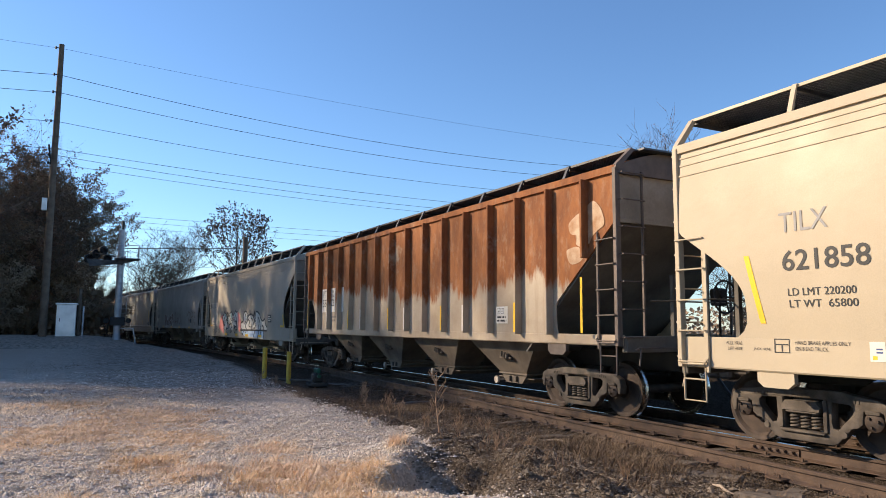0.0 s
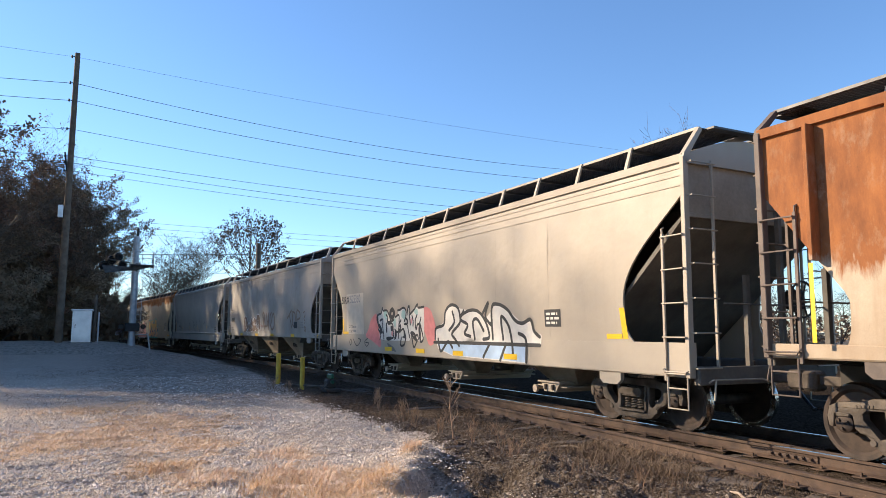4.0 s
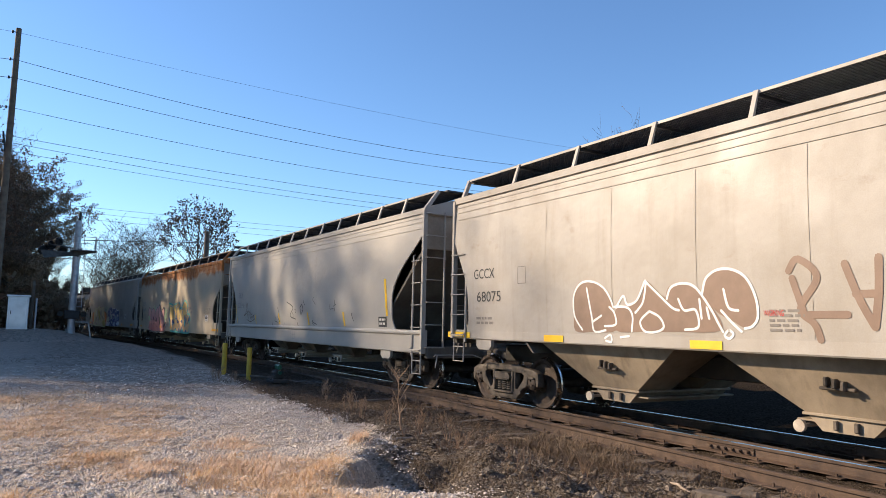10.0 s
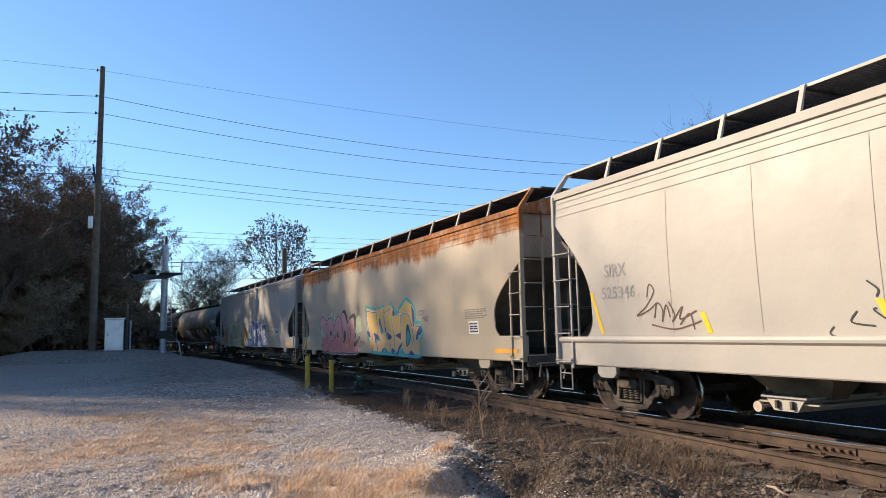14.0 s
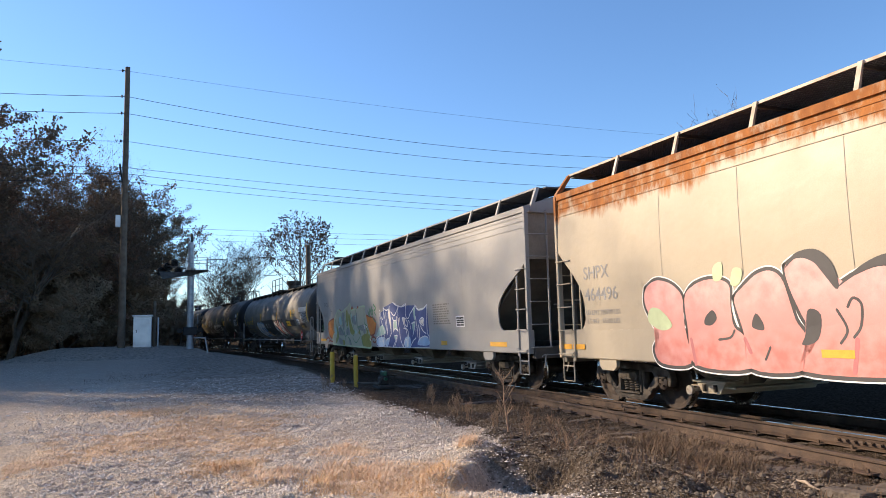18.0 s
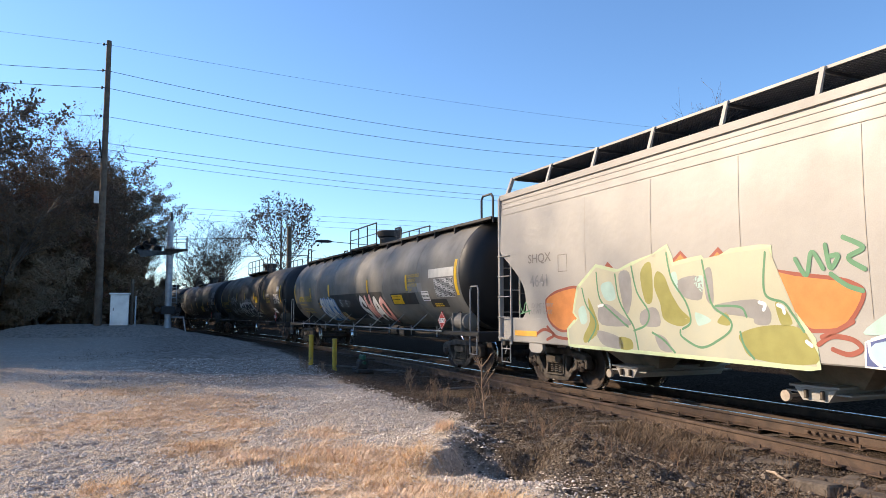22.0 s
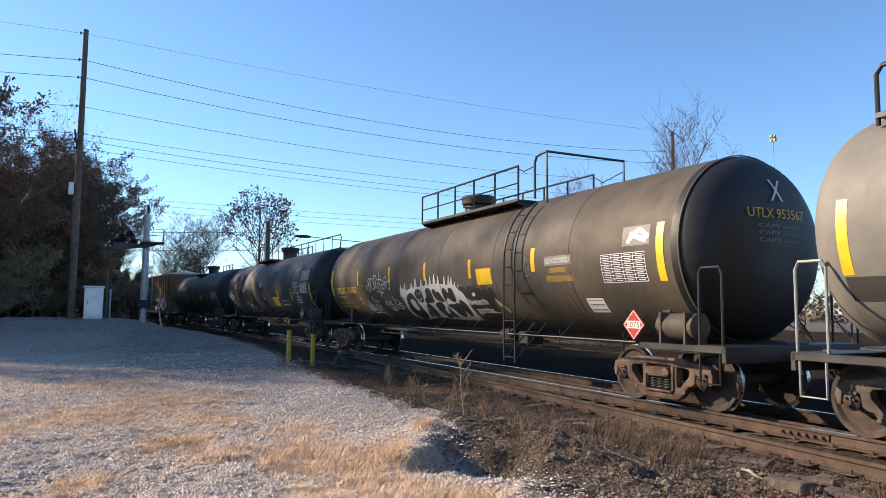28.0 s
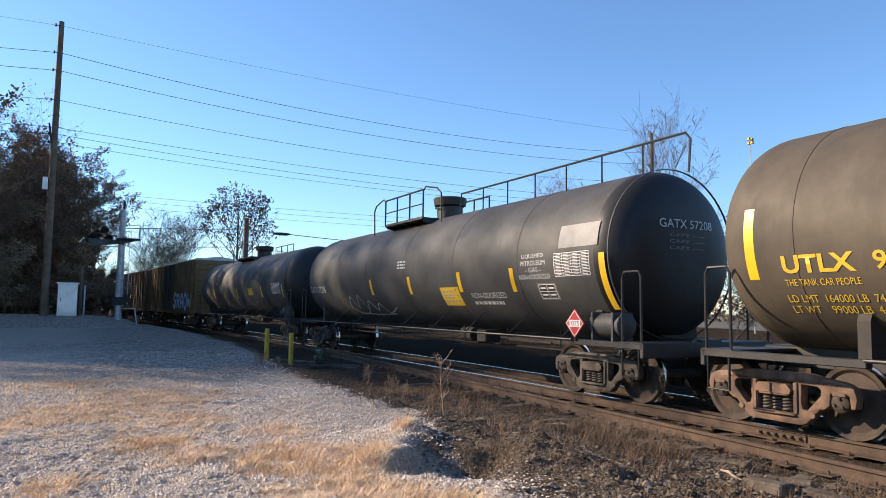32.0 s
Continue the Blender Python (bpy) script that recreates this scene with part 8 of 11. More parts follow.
spray(car5, HOP, [[(-4.43, 1.82), (-4.2, 2.0), (-3.99, 2.12), (-3.76, 2.15), (-3.59, 2.04), (-3.51, 1.79), (-3.44, 1.49), (-3.31, 1.31), (-3.23, 1.17), (-3.42, 0.84), (-4.24, 0.84), (-4.31, 1.26), (-4.39, 1.56), (-4.43, 1.82)]], UNIT, 0.14, K_WHITE, 0.002)
spray(car5, HOP, [[(-3.51, 2.18), (-3.31, 2.27), (-3.1, 2.21), (-2.93, 2.01), (-2.81, 1.88), (-2.54, 1.99), (-2.24, 2.07), (-2.04, 2.02), (-2.0, 1.8), (-2.06, 1.53), (-2.02, 1.31), (-2.11, 1.18), (-1.92, 1.07), (-1.75, 1.2), (-1.55, 1.4), (-1.72, 1.1), (-1.9, 0.85), (-3.39, 0.84), (-3.18, 1.19), (-3.34, 1.55), (-3.48, 1.91), (-3.51, 2.18)]], UNIT, 0.14, K_WHITE, 0.002)
spray(car5, HOP, [[(-6.36, 2.06), (-6.09, 2.18), (-5.77, 2.12), (-5.54, 1.96), (-5.49, 1.78), (-5.56, 1.61), (-5.51, 1.42), (-5.47, 1.23), (-5.43, 0.86), (-6.08, 0.84), (-6.26, 1.06), (-6.12, 1.28), (-6.26, 1.52), (-6.41, 1.81), (-6.36, 2.06)]], UNIT, 0.1, K_GREYD, 0.0035)
spray(car5, HOP, [[(-5.45, 1.85), (-5.26, 2.03), (-4.96, 2.11), (-4.66, 2.09), (-4.5, 1.98), (-4.55, 1.7), (-4.49, 1.41), (-4.31, 1.26), (-4.24, 0.84), (-5.32, 0.85), (-5.43, 1.31), (-5.45, 1.85)]], UNIT, 0.1, K_GREYD, 0.0035)
spray(car5, HOP, [[(-4.43, 1.82), (-4.2, 2.0), (-3.99, 2.12), (-3.76, 2.15), (-3.59, 2.04), (-3.51, 1.79), (-3.44, 1.49), (-3.31, 1.31), (-3.23, 1.17), (-3.42, 0.84), (-4.24, 0.84), (-4.31, 1.26), (-4.39, 1.56), (-4.43, 1.82)]], UNIT, 0.1, K_GREYD, 0.0035)
spray(car5, HOP, [[(-3.51, 2.18), (-3.31, 2.27), (-3.1, 2.21), (-2.93, 2.01), (-2.81, 1.88), (-2.54, 1.99), (-2.24, 2.07), (-2.04, 2.02), (-2.0, 1.8), (-2.06, 1.53), (-2.02, 1.31), (-2.11, 1.18), (-1.92, 1.07), (-1.75, 1.2), (-1.55, 1.4), (-1.72, 1.1), (-1.9, 0.85), (-3.39, 0.84), (-3.18, 1.19), (-3.34, 1.55), (-3.48, 1.91), (-3.51, 2.18)]], UNIT, 0.1, K_GREYD, 0.0035)
shape(car5, HOP, [(-6.36, 2.06), (-6.09, 2.18), (-5.77, 2.12), (-5.54, 1.96), (-5.49, 1.78), (-5.56, 1.61), (-5.51, 1.42), (-5.47, 1.23), (-5.43, 0.86), (-6.08, 0.84), (-6.26, 1.06), (-6.12, 1.28), (-6.26, 1.52), (-6.41, 1.81)], K_PINK, 0.005, label="bulging pink graffiti letters edged in black")
shape(car5, HOP, [(-5.45, 1.85), (-5.26, 2.03), (-4.96, 2.11), (-4.66, 2.09), (-4.5, 1.98), (-4.55, 1.7), (-4.49, 1.41), (-4.31, 1.26), (-4.24, 0.84), (-5.32, 0.85), (-5.43, 1.31)], K_PINK, 0.006500000000000001)
shape(car5, HOP, [(-4.43, 1.82), (-4.2, 2.0), (-3.99, 2.12), (-3.76, 2.15), (-3.59, 2.04), (-3.51, 1.79), (-3.44, 1.49), (-3.31, 1.31), (-3.23, 1.17), (-3.42, 0.84), (-4.24, 0.84), (-4.31, 1.26), (-4.39, 1.56)], K_PINK, 0.008)
shape(car5, HOP, [(-3.51, 2.18), (-3.31, 2.27), (-3.1, 2.21), (-2.93, 2.01), (-2.81, 1.88), (-2.54, 1.99), (-2.24, 2.07), (-2.04, 2.02), (-2.0, 1.8), (-2.06, 1.53), (-2.02, 1.31), (-2.11, 1.18), (-1.92, 1.07), (-1.75, 1.2), (-1.55, 1.4), (-1.72, 1.1), (-1.9, 0.85), (-3.39, 0.84), (-3.18, 1.19), (-3.34, 1.55), (-3.48, 1.91)], K_PINK, 0.009500000000000001)
shape(car5, HOP, [(-2.81, 1.85), (-2.45, 2.1), (-2.1, 2.21), (-1.85, 2.14), (-1.79, 1.91), (-1.88, 1.47), (-2.0, 1.31), (-2.04, 1.53), (-1.98, 1.8), (-2.04, 2.02), (-2.24, 2.08), (-2.54, 1.99)], K_GREYD, 0.012)
shape(car5, HOP, [(-3.51, 2.16), (-3.35, 2.33), (-3.04, 2.36), (-2.83, 2.18), (-2.76, 1.91), (-2.81, 1.85), (-2.93, 2.01), (-3.1, 2.22), (-3.31, 2.28)], K_GREYD, 0.012)
shape(car5, HOP, [(-5.03, 1.57), (-4.88, 1.66), (-4.81, 1.54), (-4.93, 1.44), (-5.07, 1.46)], K_GREYD, 0.012)
shape(car5, HOP, [(-4.17, 1.41), (-4.08, 1.59), (-3.98, 1.48), (-3.97, 1.36)], K_GREYD, 0.012)
shape(car5, HOP, [(-3.24, 1.61), (-3.06, 1.55), (-3.13, 1.24), (-3.37, 1.17), (-3.31, 1.31)], K_GREYD, 0.012)
shape(car5, HOP, [(-2.15, 1.18), (-1.9, 1.25), (-1.67, 1.31), (-1.88, 1.1), (-2.08, 1.03)], K_GREYD, 0.012)
spray(car5, HOP, [[(-2.68, 1.63), (-2.6, 1.73), (-2.5, 1.65), (-2.54, 1.4), (-2.64, 1.27)]], UNIT, 0.035, K_GREYD, 0.013)
spray(car5, HOP, [[(-2.83, 1.6), (-2.72, 1.36), (-2.82, 1.2)]], UNIT, 0.035, K_GREYD, 0.013)
spray(car5, HOP, [[(-4.8, 1.23), (-4.58, 1.26), (-4.49, 1.36)]], UNIT, 0.035, K_GREYD, 0.013)
spray(car5, HOP, [[(-3.88, 1.13), (-3.97, 0.97)]], UNIT, 0.035, K_GREYD, 0.013)
spray(car5, HOP, [[(-5.38, 1.23), (-5.31, 0.86)]], UNIT, 0.06, K_PINKD, 0.013)
spray(car5, HOP, [[(-4.31, 1.24), (-4.22, 1.06)]], UNIT, 0.06, K_PINKD, 0.013)
spray(car5, HOP, [[(-2.6, 1.24), (-2.67, 0.86)]], UNIT, 0.06, K_PINKD, 0.013)
shape(car5, HOP, [(-1.81, 1.96), (-1.68, 2.06), (-1.38, 2.09), (-1.24, 1.96), (-1.36, 1.84), (-1.23, 1.71), (-1.28, 1.58), (-1.61, 1.52), (-1.85, 1.4), (-1.95, 1.58), (-1.86, 1.75)], K_LIME, 0.0145, label="pale green sprayed puff")
shape(car5, HOP, [(-6.28, 1.73), (-6.03, 1.7), (-5.79, 1.45), (-6.05, 1.37), (-6.36, 1.52)], K_LIME, 0.0145, label="pale green sprayed puff")
shape(car5, HOP, [(-4.4, 2.23), (-4.24, 2.2), (-4.31, 2.01), (-4.47, 2.01)], K_LIME, 0.0145, label="pale green sprayed puff")
shape(car5, HOP, [(-4.78, 2.29), (-4.61, 2.34), (-4.63, 2.11), (-4.79, 2.09)], K_LIME, 0.0145, label="pale green sprayed puff")
# gold piece
spray(car5, HOP, [[(-0.72, 2.34), (0.15, 2.23), (0.29, 2.15), (0.65, 2.26), (0.95, 2.3), (0.99, 2.15), (1.35, 2.23), (1.56, 2.36), (1.75, 2.2), (1.82, 2.05), (2.25, 2.09), (2.23, 2.16), (2.5, 2.3), (2.77, 2.45), (3.19, 2.3), (3.38, 2.12), (3.31, 1.74), (3.7, 1.73), (3.77, 1.68), (3.86, 1.5), (3.67, 1.38), (3.48, 1.24), (3.67, 1.04), (3.62, 0.89), (1.69, 0.91), (-0.27, 0.93), (-0.44, 1.12), (-0.62, 1.41), (-0.7, 1.86), (-0.72, 2.34)]], UNIT, 0.2, K_TEAL, 0.002, curve=False)
shape(car5, HOP, [(-0.72, 2.34), (0.15, 2.23), (0.29, 2.15), (0.65, 2.26), (0.95, 2.3), (0.99, 2.15), (1.35, 2.23), (1.56, 2.36), (1.75, 2.2), (1.82, 2.05), (2.25, 2.09), (2.23, 2.16), (2.5, 2.3), (2.77, 2.45), (3.19, 2.3), (3.38, 2.12), (3.31, 1.74), (3.7, 1.73), (3.77, 1.68), (3.86, 1.5), (3.67, 1.38), (3.48, 1.24), (3.67, 1.04), (3.62, 0.89), (1.69, 0.91), (-0.27, 0.93), (-0.44, 1.12), (-0.62, 1.41), (-0.7, 1.86)], K_GOLD, 0.004, label="gold graffiti letters edged in teal and navy", hard=True)
shape(car5, HOP, [(3.17, 2.26), (3.28, 2.18), (3.35, 2.09), (3.29, 1.74), (3.23, 1.7), (3.19, 1.99)], K_NAVY, 0.006)
shape(car5, HOP, [(3.7, 1.68), (3.77, 1.67), (3.84, 1.51), (3.59, 1.41), (3.44, 1.3), (3.38, 1.31), (3.42, 1.45), (3.57, 1.6)], K_NAVY, 0.006)
shape(car5, HOP, [(-0.72, 1.56), (-0.5, 1.56), (-0.42, 1.37), (-0.61, 1.41)], K_NAVY, 0.006)
shape(car5, HOP, [(-0.1, 1.5), (0.23, 1.47), (0.49, 1.33), (0.06, 1.2), (0.04, 1.33)], K_NAVY, 0.006)
shape(car5, HOP, [(0.95, 1.71), (1.14, 1.53), (1.51, 1.4), (1.38, 1.31), (1.08, 1.35)], K_NAVY, 0.006)
shape(car5, HOP, [(1.85, 1.43), (2.22, 1.49), (2.27, 1.31), (2.06, 1.36)], K_NAVY, 0.006)
shape(car5, HOP, [(0.46, 1.93), (0.58, 1.97), (0.68, 1.76), (0.81, 1.53), (0.6, 1.5), (0.5, 1.72)], K_NAVY, 0.006)
shape(car5, HOP, [(2.76, 1.72), (2.84, 1.75), (2.92, 1.68), (2.98, 1.49), (2.99, 1.33), (2.86, 1.17), (2.72, 1.1), (2.65, 1.2), (2.65, 1.42), (2.69, 1.61)], K_NAVY, 0.006)
shape(car5, HOP, [(1.67, 2.12), (1.77, 2.2), (1.83, 2.04), (1.68, 2.02)], K_NAVY, 0.006)
shape(car5, HOP, [(1.91, 0.87), (2.08, 1.08), (2.37, 1.22), (2.3, 1.12), (2.13, 1.0), (2.03, 0.87)], K_NAVY, 0.006)
shape(car5, HOP, [(2.88, 0.88), (3.02, 1.0), (3.24, 0.88)], K_NAVY, 0.006)
shape(car5, HOP, [(0.62, 0.94), (0.89, 1.05), (1.2, 0.89)], K_NAVY, 0.006)
shape(car5, HOP, [(1.5, 1.05), (1.72, 0.99), (1.93, 0.87), (1.53, 0.88)], K_NAVY, 0.006)
shape(car5, HOP, [(0.54, 1.81), (0.66, 1.67), (0.73, 1.54), (0.62, 1.53), (0.55, 1.67)], K_TEAL, 0.008)
shape(car5, HOP, [(2.74, 1.5), (2.84, 1.56), (2.91, 1.46), (2.92, 1.33), (2.82, 1.19), (2.73, 1.16), (2.7, 1.31)], K_TEAL, 0.008)
shape(car5, HOP, [(1.01, 1.73), (1.09, 1.59), (1.2, 1.41), (1.12, 1.42), (1.02, 1.59)], K_TEAL, 0.008)
shape(car5, HOP, [(2.07, 0.88), (2.21, 1.03), (2.35, 1.05), (2.53, 0.89)], K_TEAL, 0.008)
shape(car5, HOP, [(0.73, 0.94), (0.89, 1.01), (1.1, 0.89)], K_TEAL, 0.008)
shape(car5, HOP, [(1.62, 0.9), (1.78, 0.95), (1.88, 0.87)], K_TEAL, 0.008)
shape(car5, HOP, [(0.09, 1.29), (0.38, 1.31), (0.15, 1.22)], K_TEAL, 0.008)
spray(car5, HOP, [[(-0.7, 2.26), (0.22, 2.17)]], UNIT, 0.042, K_NAVY, 0.01)
spray(car5, HOP, [[(-0.66, 2.26), (0.25, 2.18)]], UNIT, 0.018, K_WHITE, 0.0115)
spray(car5, HOP, [[(-0.7, 2.24), (-0.63, 1.86), (-0.53, 1.56)]], UNIT, 0.042, K_NAVY, 0.01)
spray(car5, HOP, [[(-0.66, 2.24), (-0.59, 1.86), (-0.49, 1.56)]], UNIT, 0.018, K_WHITE, 0.0115)
spray(car5, HOP, [[(0.26, 2.17), (0.32, 1.87), (0.36, 1.72)]], UNIT, 0.042, K_NAVY, 0.01)
spray(car5, HOP, [[(0.29, 2.17), (0.35, 1.87), (0.4, 1.72)]], UNIT, 0.018, K_WHITE, 0.0115)
spray(car5, HOP, [[(0.28, 1.54), (0.39, 1.36), (0.56, 1.29)]], UNIT, 0.042, K_NAVY, 0.01)
spray(car5, HOP, [[(0.31, 1.55), (0.42, 1.36), (0.59, 1.3)]], UNIT, 0.018, K_WHITE, 0.0115)
spray(car5, HOP, [[(0.95, 2.27), (0.95, 1.93), (1.02, 1.66), (1.14, 1.33)]], UNIT, 0.042, K_NAVY, 0.01)
spray(car5, HOP, [[(0.98, 2.27), (0.98, 1.93), (1.06, 1.66), (1.17, 1.33)]], UNIT, 0.018, K_WHITE, 0.0115)
spray(car5, HOP, [[(1.67, 2.1), (1.62, 1.81), (1.67, 1.6), (1.77, 1.34), (1.72, 1.21), (1.77, 1.03)]], UNIT, 0.042, K_NAVY, 0.01)
spray(car5, HOP, [[(1.69, 2.1), (1.64, 1.81), (1.69, 1.6), (1.8, 1.34), (1.75, 1.22), (1.79, 1.03)]], UNIT, 0.018, K_WHITE, 0.0115)
spray(car5, HOP, [[(2.27, 1.31), (2.25, 1.51), (2.28, 1.74), (2.4, 1.97), (2.58, 2.07), (2.77, 2.08), (2.94, 2.01), (3.07, 1.82), (3.16, 1.6), (3.22, 1.37), (3.23, 1.28), (3.11, 1.17)]], UNIT, 0.042, K_NAVY, 0.01)
spray(car5, HOP, [[(2.29, 1.32), (2.27, 1.51), (2.3, 1.74), (2.42, 1.97), (2.6, 2.08), (2.79, 2.08), (2.96, 2.01), (3.1, 1.82), (3.19, 1.6), (3.24, 1.37), (3.25, 1.28), (3.14, 1.17)]], UNIT, 0.018, K_WHITE, 0.0115)
spray(car5, HOP, [[(0.99, 2.13), (1.34, 2.18), (1.61, 2.28)]], UNIT, 0.042, K_NAVY, 0.01)
spray(car5, HOP, [[(1.02, 2.13), (1.37, 2.18), (1.64, 2.28)]], UNIT, 0.018, K_WHITE, 0.0115)
spray(car5, HOP, [[(-0.25, 1.5), (-0.2, 1.31), (-0.28, 1.17), (-0.19, 0.89)]], UNIT, 0.042, K_NAVY, 0.01)
spray(car5, HOP, [[(-0.21, 1.51), (-0.17, 1.32), (-0.24, 1.17), (-0.16, 0.9)]], UNIT, 0.018, K_WHITE, 0.0115)
spray(car5, HOP, [[(0.17, 1.19), (0.31, 0.87)]], UNIT, 0.042, K_NAVY, 0.01)
spray(car5, HOP, [[(0.21, 1.2), (0.35, 0.88)]], UNIT, 0.018, K_WHITE, 0.0115)
spray(car5, HOP, [[(1.37, 1.19), (1.49, 0.94)]], UNIT, 0.042, K_NAVY, 0.01)
spray(car5, HOP, [[(1.4, 1.19), (1.52, 0.94)]], UNIT, 0.018, K_WHITE, 0.0115)
spray(car5, HOP, [[(2.23, 2.08), (2.38, 2.05), (2.31, 1.88)]], UNIT, 0.042, K_NAVY, 0.01)
spray(car5, HOP, [[(2.25, 2.08), (2.4, 2.05), (2.34, 1.88)]], UNIT, 0.018, K_WHITE, 0.0115)
spray(car5, HOP, [[(3.25, 1.68), (3.68, 1.69)]], UNIT, 0.042, K_NAVY, 0.01)
spray(car5, HOP, [[(3.27, 1.68), (3.7, 1.69)]], UNIT, 0.018, K_WHITE, 0.0115)
spray(car5, HOP, [[(1.86, 2.03), (2.23, 2.05)]], UNIT, 0.042, K_NAVY, 0.01)
spray(car5, HOP, [[(1.89, 2.03), (2.25, 2.05)]], UNIT, 0.018, K_WHITE, 0.0115)
spray(car5, HOP, [[(0.64, 1.49), (0.94, 1.55), (1.12, 1.38)]], UNIT, 0.042, K_NAVY, 0.01)
spray(car5, HOP, [[(0.68, 1.5), (0.97, 1.55), (1.15, 1.39)]], UNIT, 0.018, K_WHITE, 0.0115)
words(car5, HOP, "GOOD DEAL", -1.5, 1.14, -0.95, 1.24, K_NAVY)
bars(car5, HOP, -1.75, 1.03, -1.3, 1.12, 2, K_GREYL, 5)
words(car5, HOP, "GOOD DAY", 3.61, 1.97, 4.14, 2.12, K_NAVY)
words(car5, HOP, "WIND", 3.91, 1.80, 4.30, 1.94, K_NAVY)
patch(car5, HOP, 6.64, 1.45, 7.13, 1.75, K_WHITE, 0.003, "data_panel")
table(car5, HOP, 6.68, 1.48, 7.09, 1.72, 2, 2)
bars(car5, HOP, 6.48, 1.80, 7.61, 2.05, 5, K_GREYL, 4)
for x0, x1 in ((-9.23, -8.76), (-8.71, -8.29), (-3.1, -2.65), (-0.52, -0.07), (7.85, 8.85)):
    patch(car5, HOP, x0, 1.02, x1, 1.12, flat_paint("orange_reflector", (0.80, 0.38, 0.03)), 0.018, "reflector")

# light grey car with the coloured graffiti
words(car6, HOP, "SHQX", -8.32, 2.49, -7.45, 2.71, K_GREYL, bold=0.01)
words(car6, HOP, "4641", -8.29, 2.03, -7.61, 2.28, K_GREYS, bold=0.01)
words(car6, HOP, "LD LMT 219900", -8.29, 1.61, -7.45, 1.70, K_GREYS)
words(car6, HOP, "LT WT  66100", -8.29, 1.48, -7.50, 1.57, K_GREYS)
spray(car6, HOP, [[(0, 0), (1, 0), (1, 1), (0, 1), (0, 0)]], (-7.2, 2.30, -6.9, 2.62), 0.014, K_GREYL, 0.004, "stencil_frame", curve=False)
# green piece on the light grey car
spray(car6, HOP, [[(-7.68, 1.74), (-7.41, 1.86), (-7.03, 1.93), (-6.63, 1.95), (-6.56, 1.77), (-6.74, 1.48), (-6.63, 1.3), (-7.07, 1.18), (-7.39, 1.24), (-7.64, 1.42), (-7.68, 1.74)]], UNIT, 0.1, K_RUSTRED, 0.002)
shape(car6, HOP, [(-7.68, 1.74), (-7.41, 1.86), (-7.03, 1.93), (-6.63, 1.95), (-6.56, 1.77), (-6.74, 1.48), (-6.63, 1.3), (-7.07, 1.18), (-7.39, 1.24), (-7.64, 1.42)], K_ORANGE, 0.0035, label="orange sprayed body of the graffiti")
spray(car6, HOP, [[(-2.36, 2.05), (-1.87, 1.96), (-1.33, 1.88), (-1.12, 1.82), (-1.01, 1.72), (-1.14, 1.49), (-1.31, 1.34), (-1.56, 1.31), (-1.74, 1.33), (-1.96, 1.54), (-2.32, 1.68), (-2.36, 2.05)]], UNIT, 0.1, K_RUSTRED, 0.002)
shape(car6, HOP, [(-2.36, 2.05), (-1.87, 1.96), (-1.33, 1.88), (-1.12, 1.82), (-1.01, 1.72), (-1.14, 1.49), (-1.31, 1.34), (-1.56, 1.31), (-1.74, 1.33), (-1.96, 1.54), (-2.32, 1.68)], K_ORANGE, 0.0035, label="orange sprayed body of the graffiti")
shape(car6, HOP, [(-5.92, 2.17), (-5.64, 2.39), (-5.33, 2.14)], K_RUSTRED, 0.002, hard=True)
shape(car6, HOP, [(-5.8, 2.18), (-5.63, 2.31), (-5.45, 2.16)], K_ORANGE, 0.0035, hard=True)
shape(car6, HOP, [(-5.01, 2.25), (-4.72, 2.4), (-4.57, 2.21)], K_RUSTRED, 0.002, hard=True)
shape(car6, HOP, [(-4.91, 2.25), (-4.74, 2.34), (-4.65, 2.23)], K_ORANGE, 0.0035, hard=True)
shape(car6, HOP, [(-4.09, 2.28), (-3.85, 2.44), (-3.62, 2.23)], K_RUSTRED, 0.002, hard=True)
shape(car6, HOP, [(-3.99, 2.28), (-3.85, 2.38), (-3.71, 2.25)], K_ORANGE, 0.0035, hard=True)
shape(car6, HOP, [(-3.42, 2.2), (-3.1, 2.43), (-2.9, 2.24)], K_RUSTRED, 0.002, hard=True)
shape(car6, HOP, [(-3.31, 2.22), (-3.12, 2.36), (-3.0, 2.25)], K_ORANGE, 0.0035, hard=True)
spray(car6, HOP, [[(-6.56, 1.95), (-5.98, 2.31), (-5.37, 2.18), (-4.97, 2.29), (-4.42, 2.39), (-4.16, 2.51), (-4.04, 2.22), (-3.45, 2.28), (-3.34, 2.15), (-2.87, 2.33), (-2.24, 2.34), (-2.29, 1.76), (-2.07, 1.63), (-1.91, 1.42), (-1.7, 1.17), (-1.64, 0.85), (-3.69, 0.88), (-6.91, 0.92), (-6.95, 1.18), (-6.61, 1.4), (-6.74, 1.52), (-6.56, 1.95)]], UNIT, 0.12, K_LIME, 0.004, curve=False)
shape(car6, HOP, [(-6.56, 1.95), (-5.98, 2.31), (-5.37, 2.18), (-4.97, 2.29), (-4.42, 2.39), (-4.16, 2.51), (-4.04, 2.22), (-3.45, 2.28), (-3.34, 2.15), (-2.87, 2.33), (-2.24, 2.34), (-2.29, 1.76), (-2.07, 1.63), (-1.91, 1.42), (-1.7, 1.17), (-1.64, 0.85), (-3.69, 0.88), (-6.91, 0.92), (-6.95, 1.18), (-6.61, 1.4), (-6.74, 1.52)], K_PALEYEL, 0.006, label="olive and grey graffiti letters edged in pale green", hard=True)
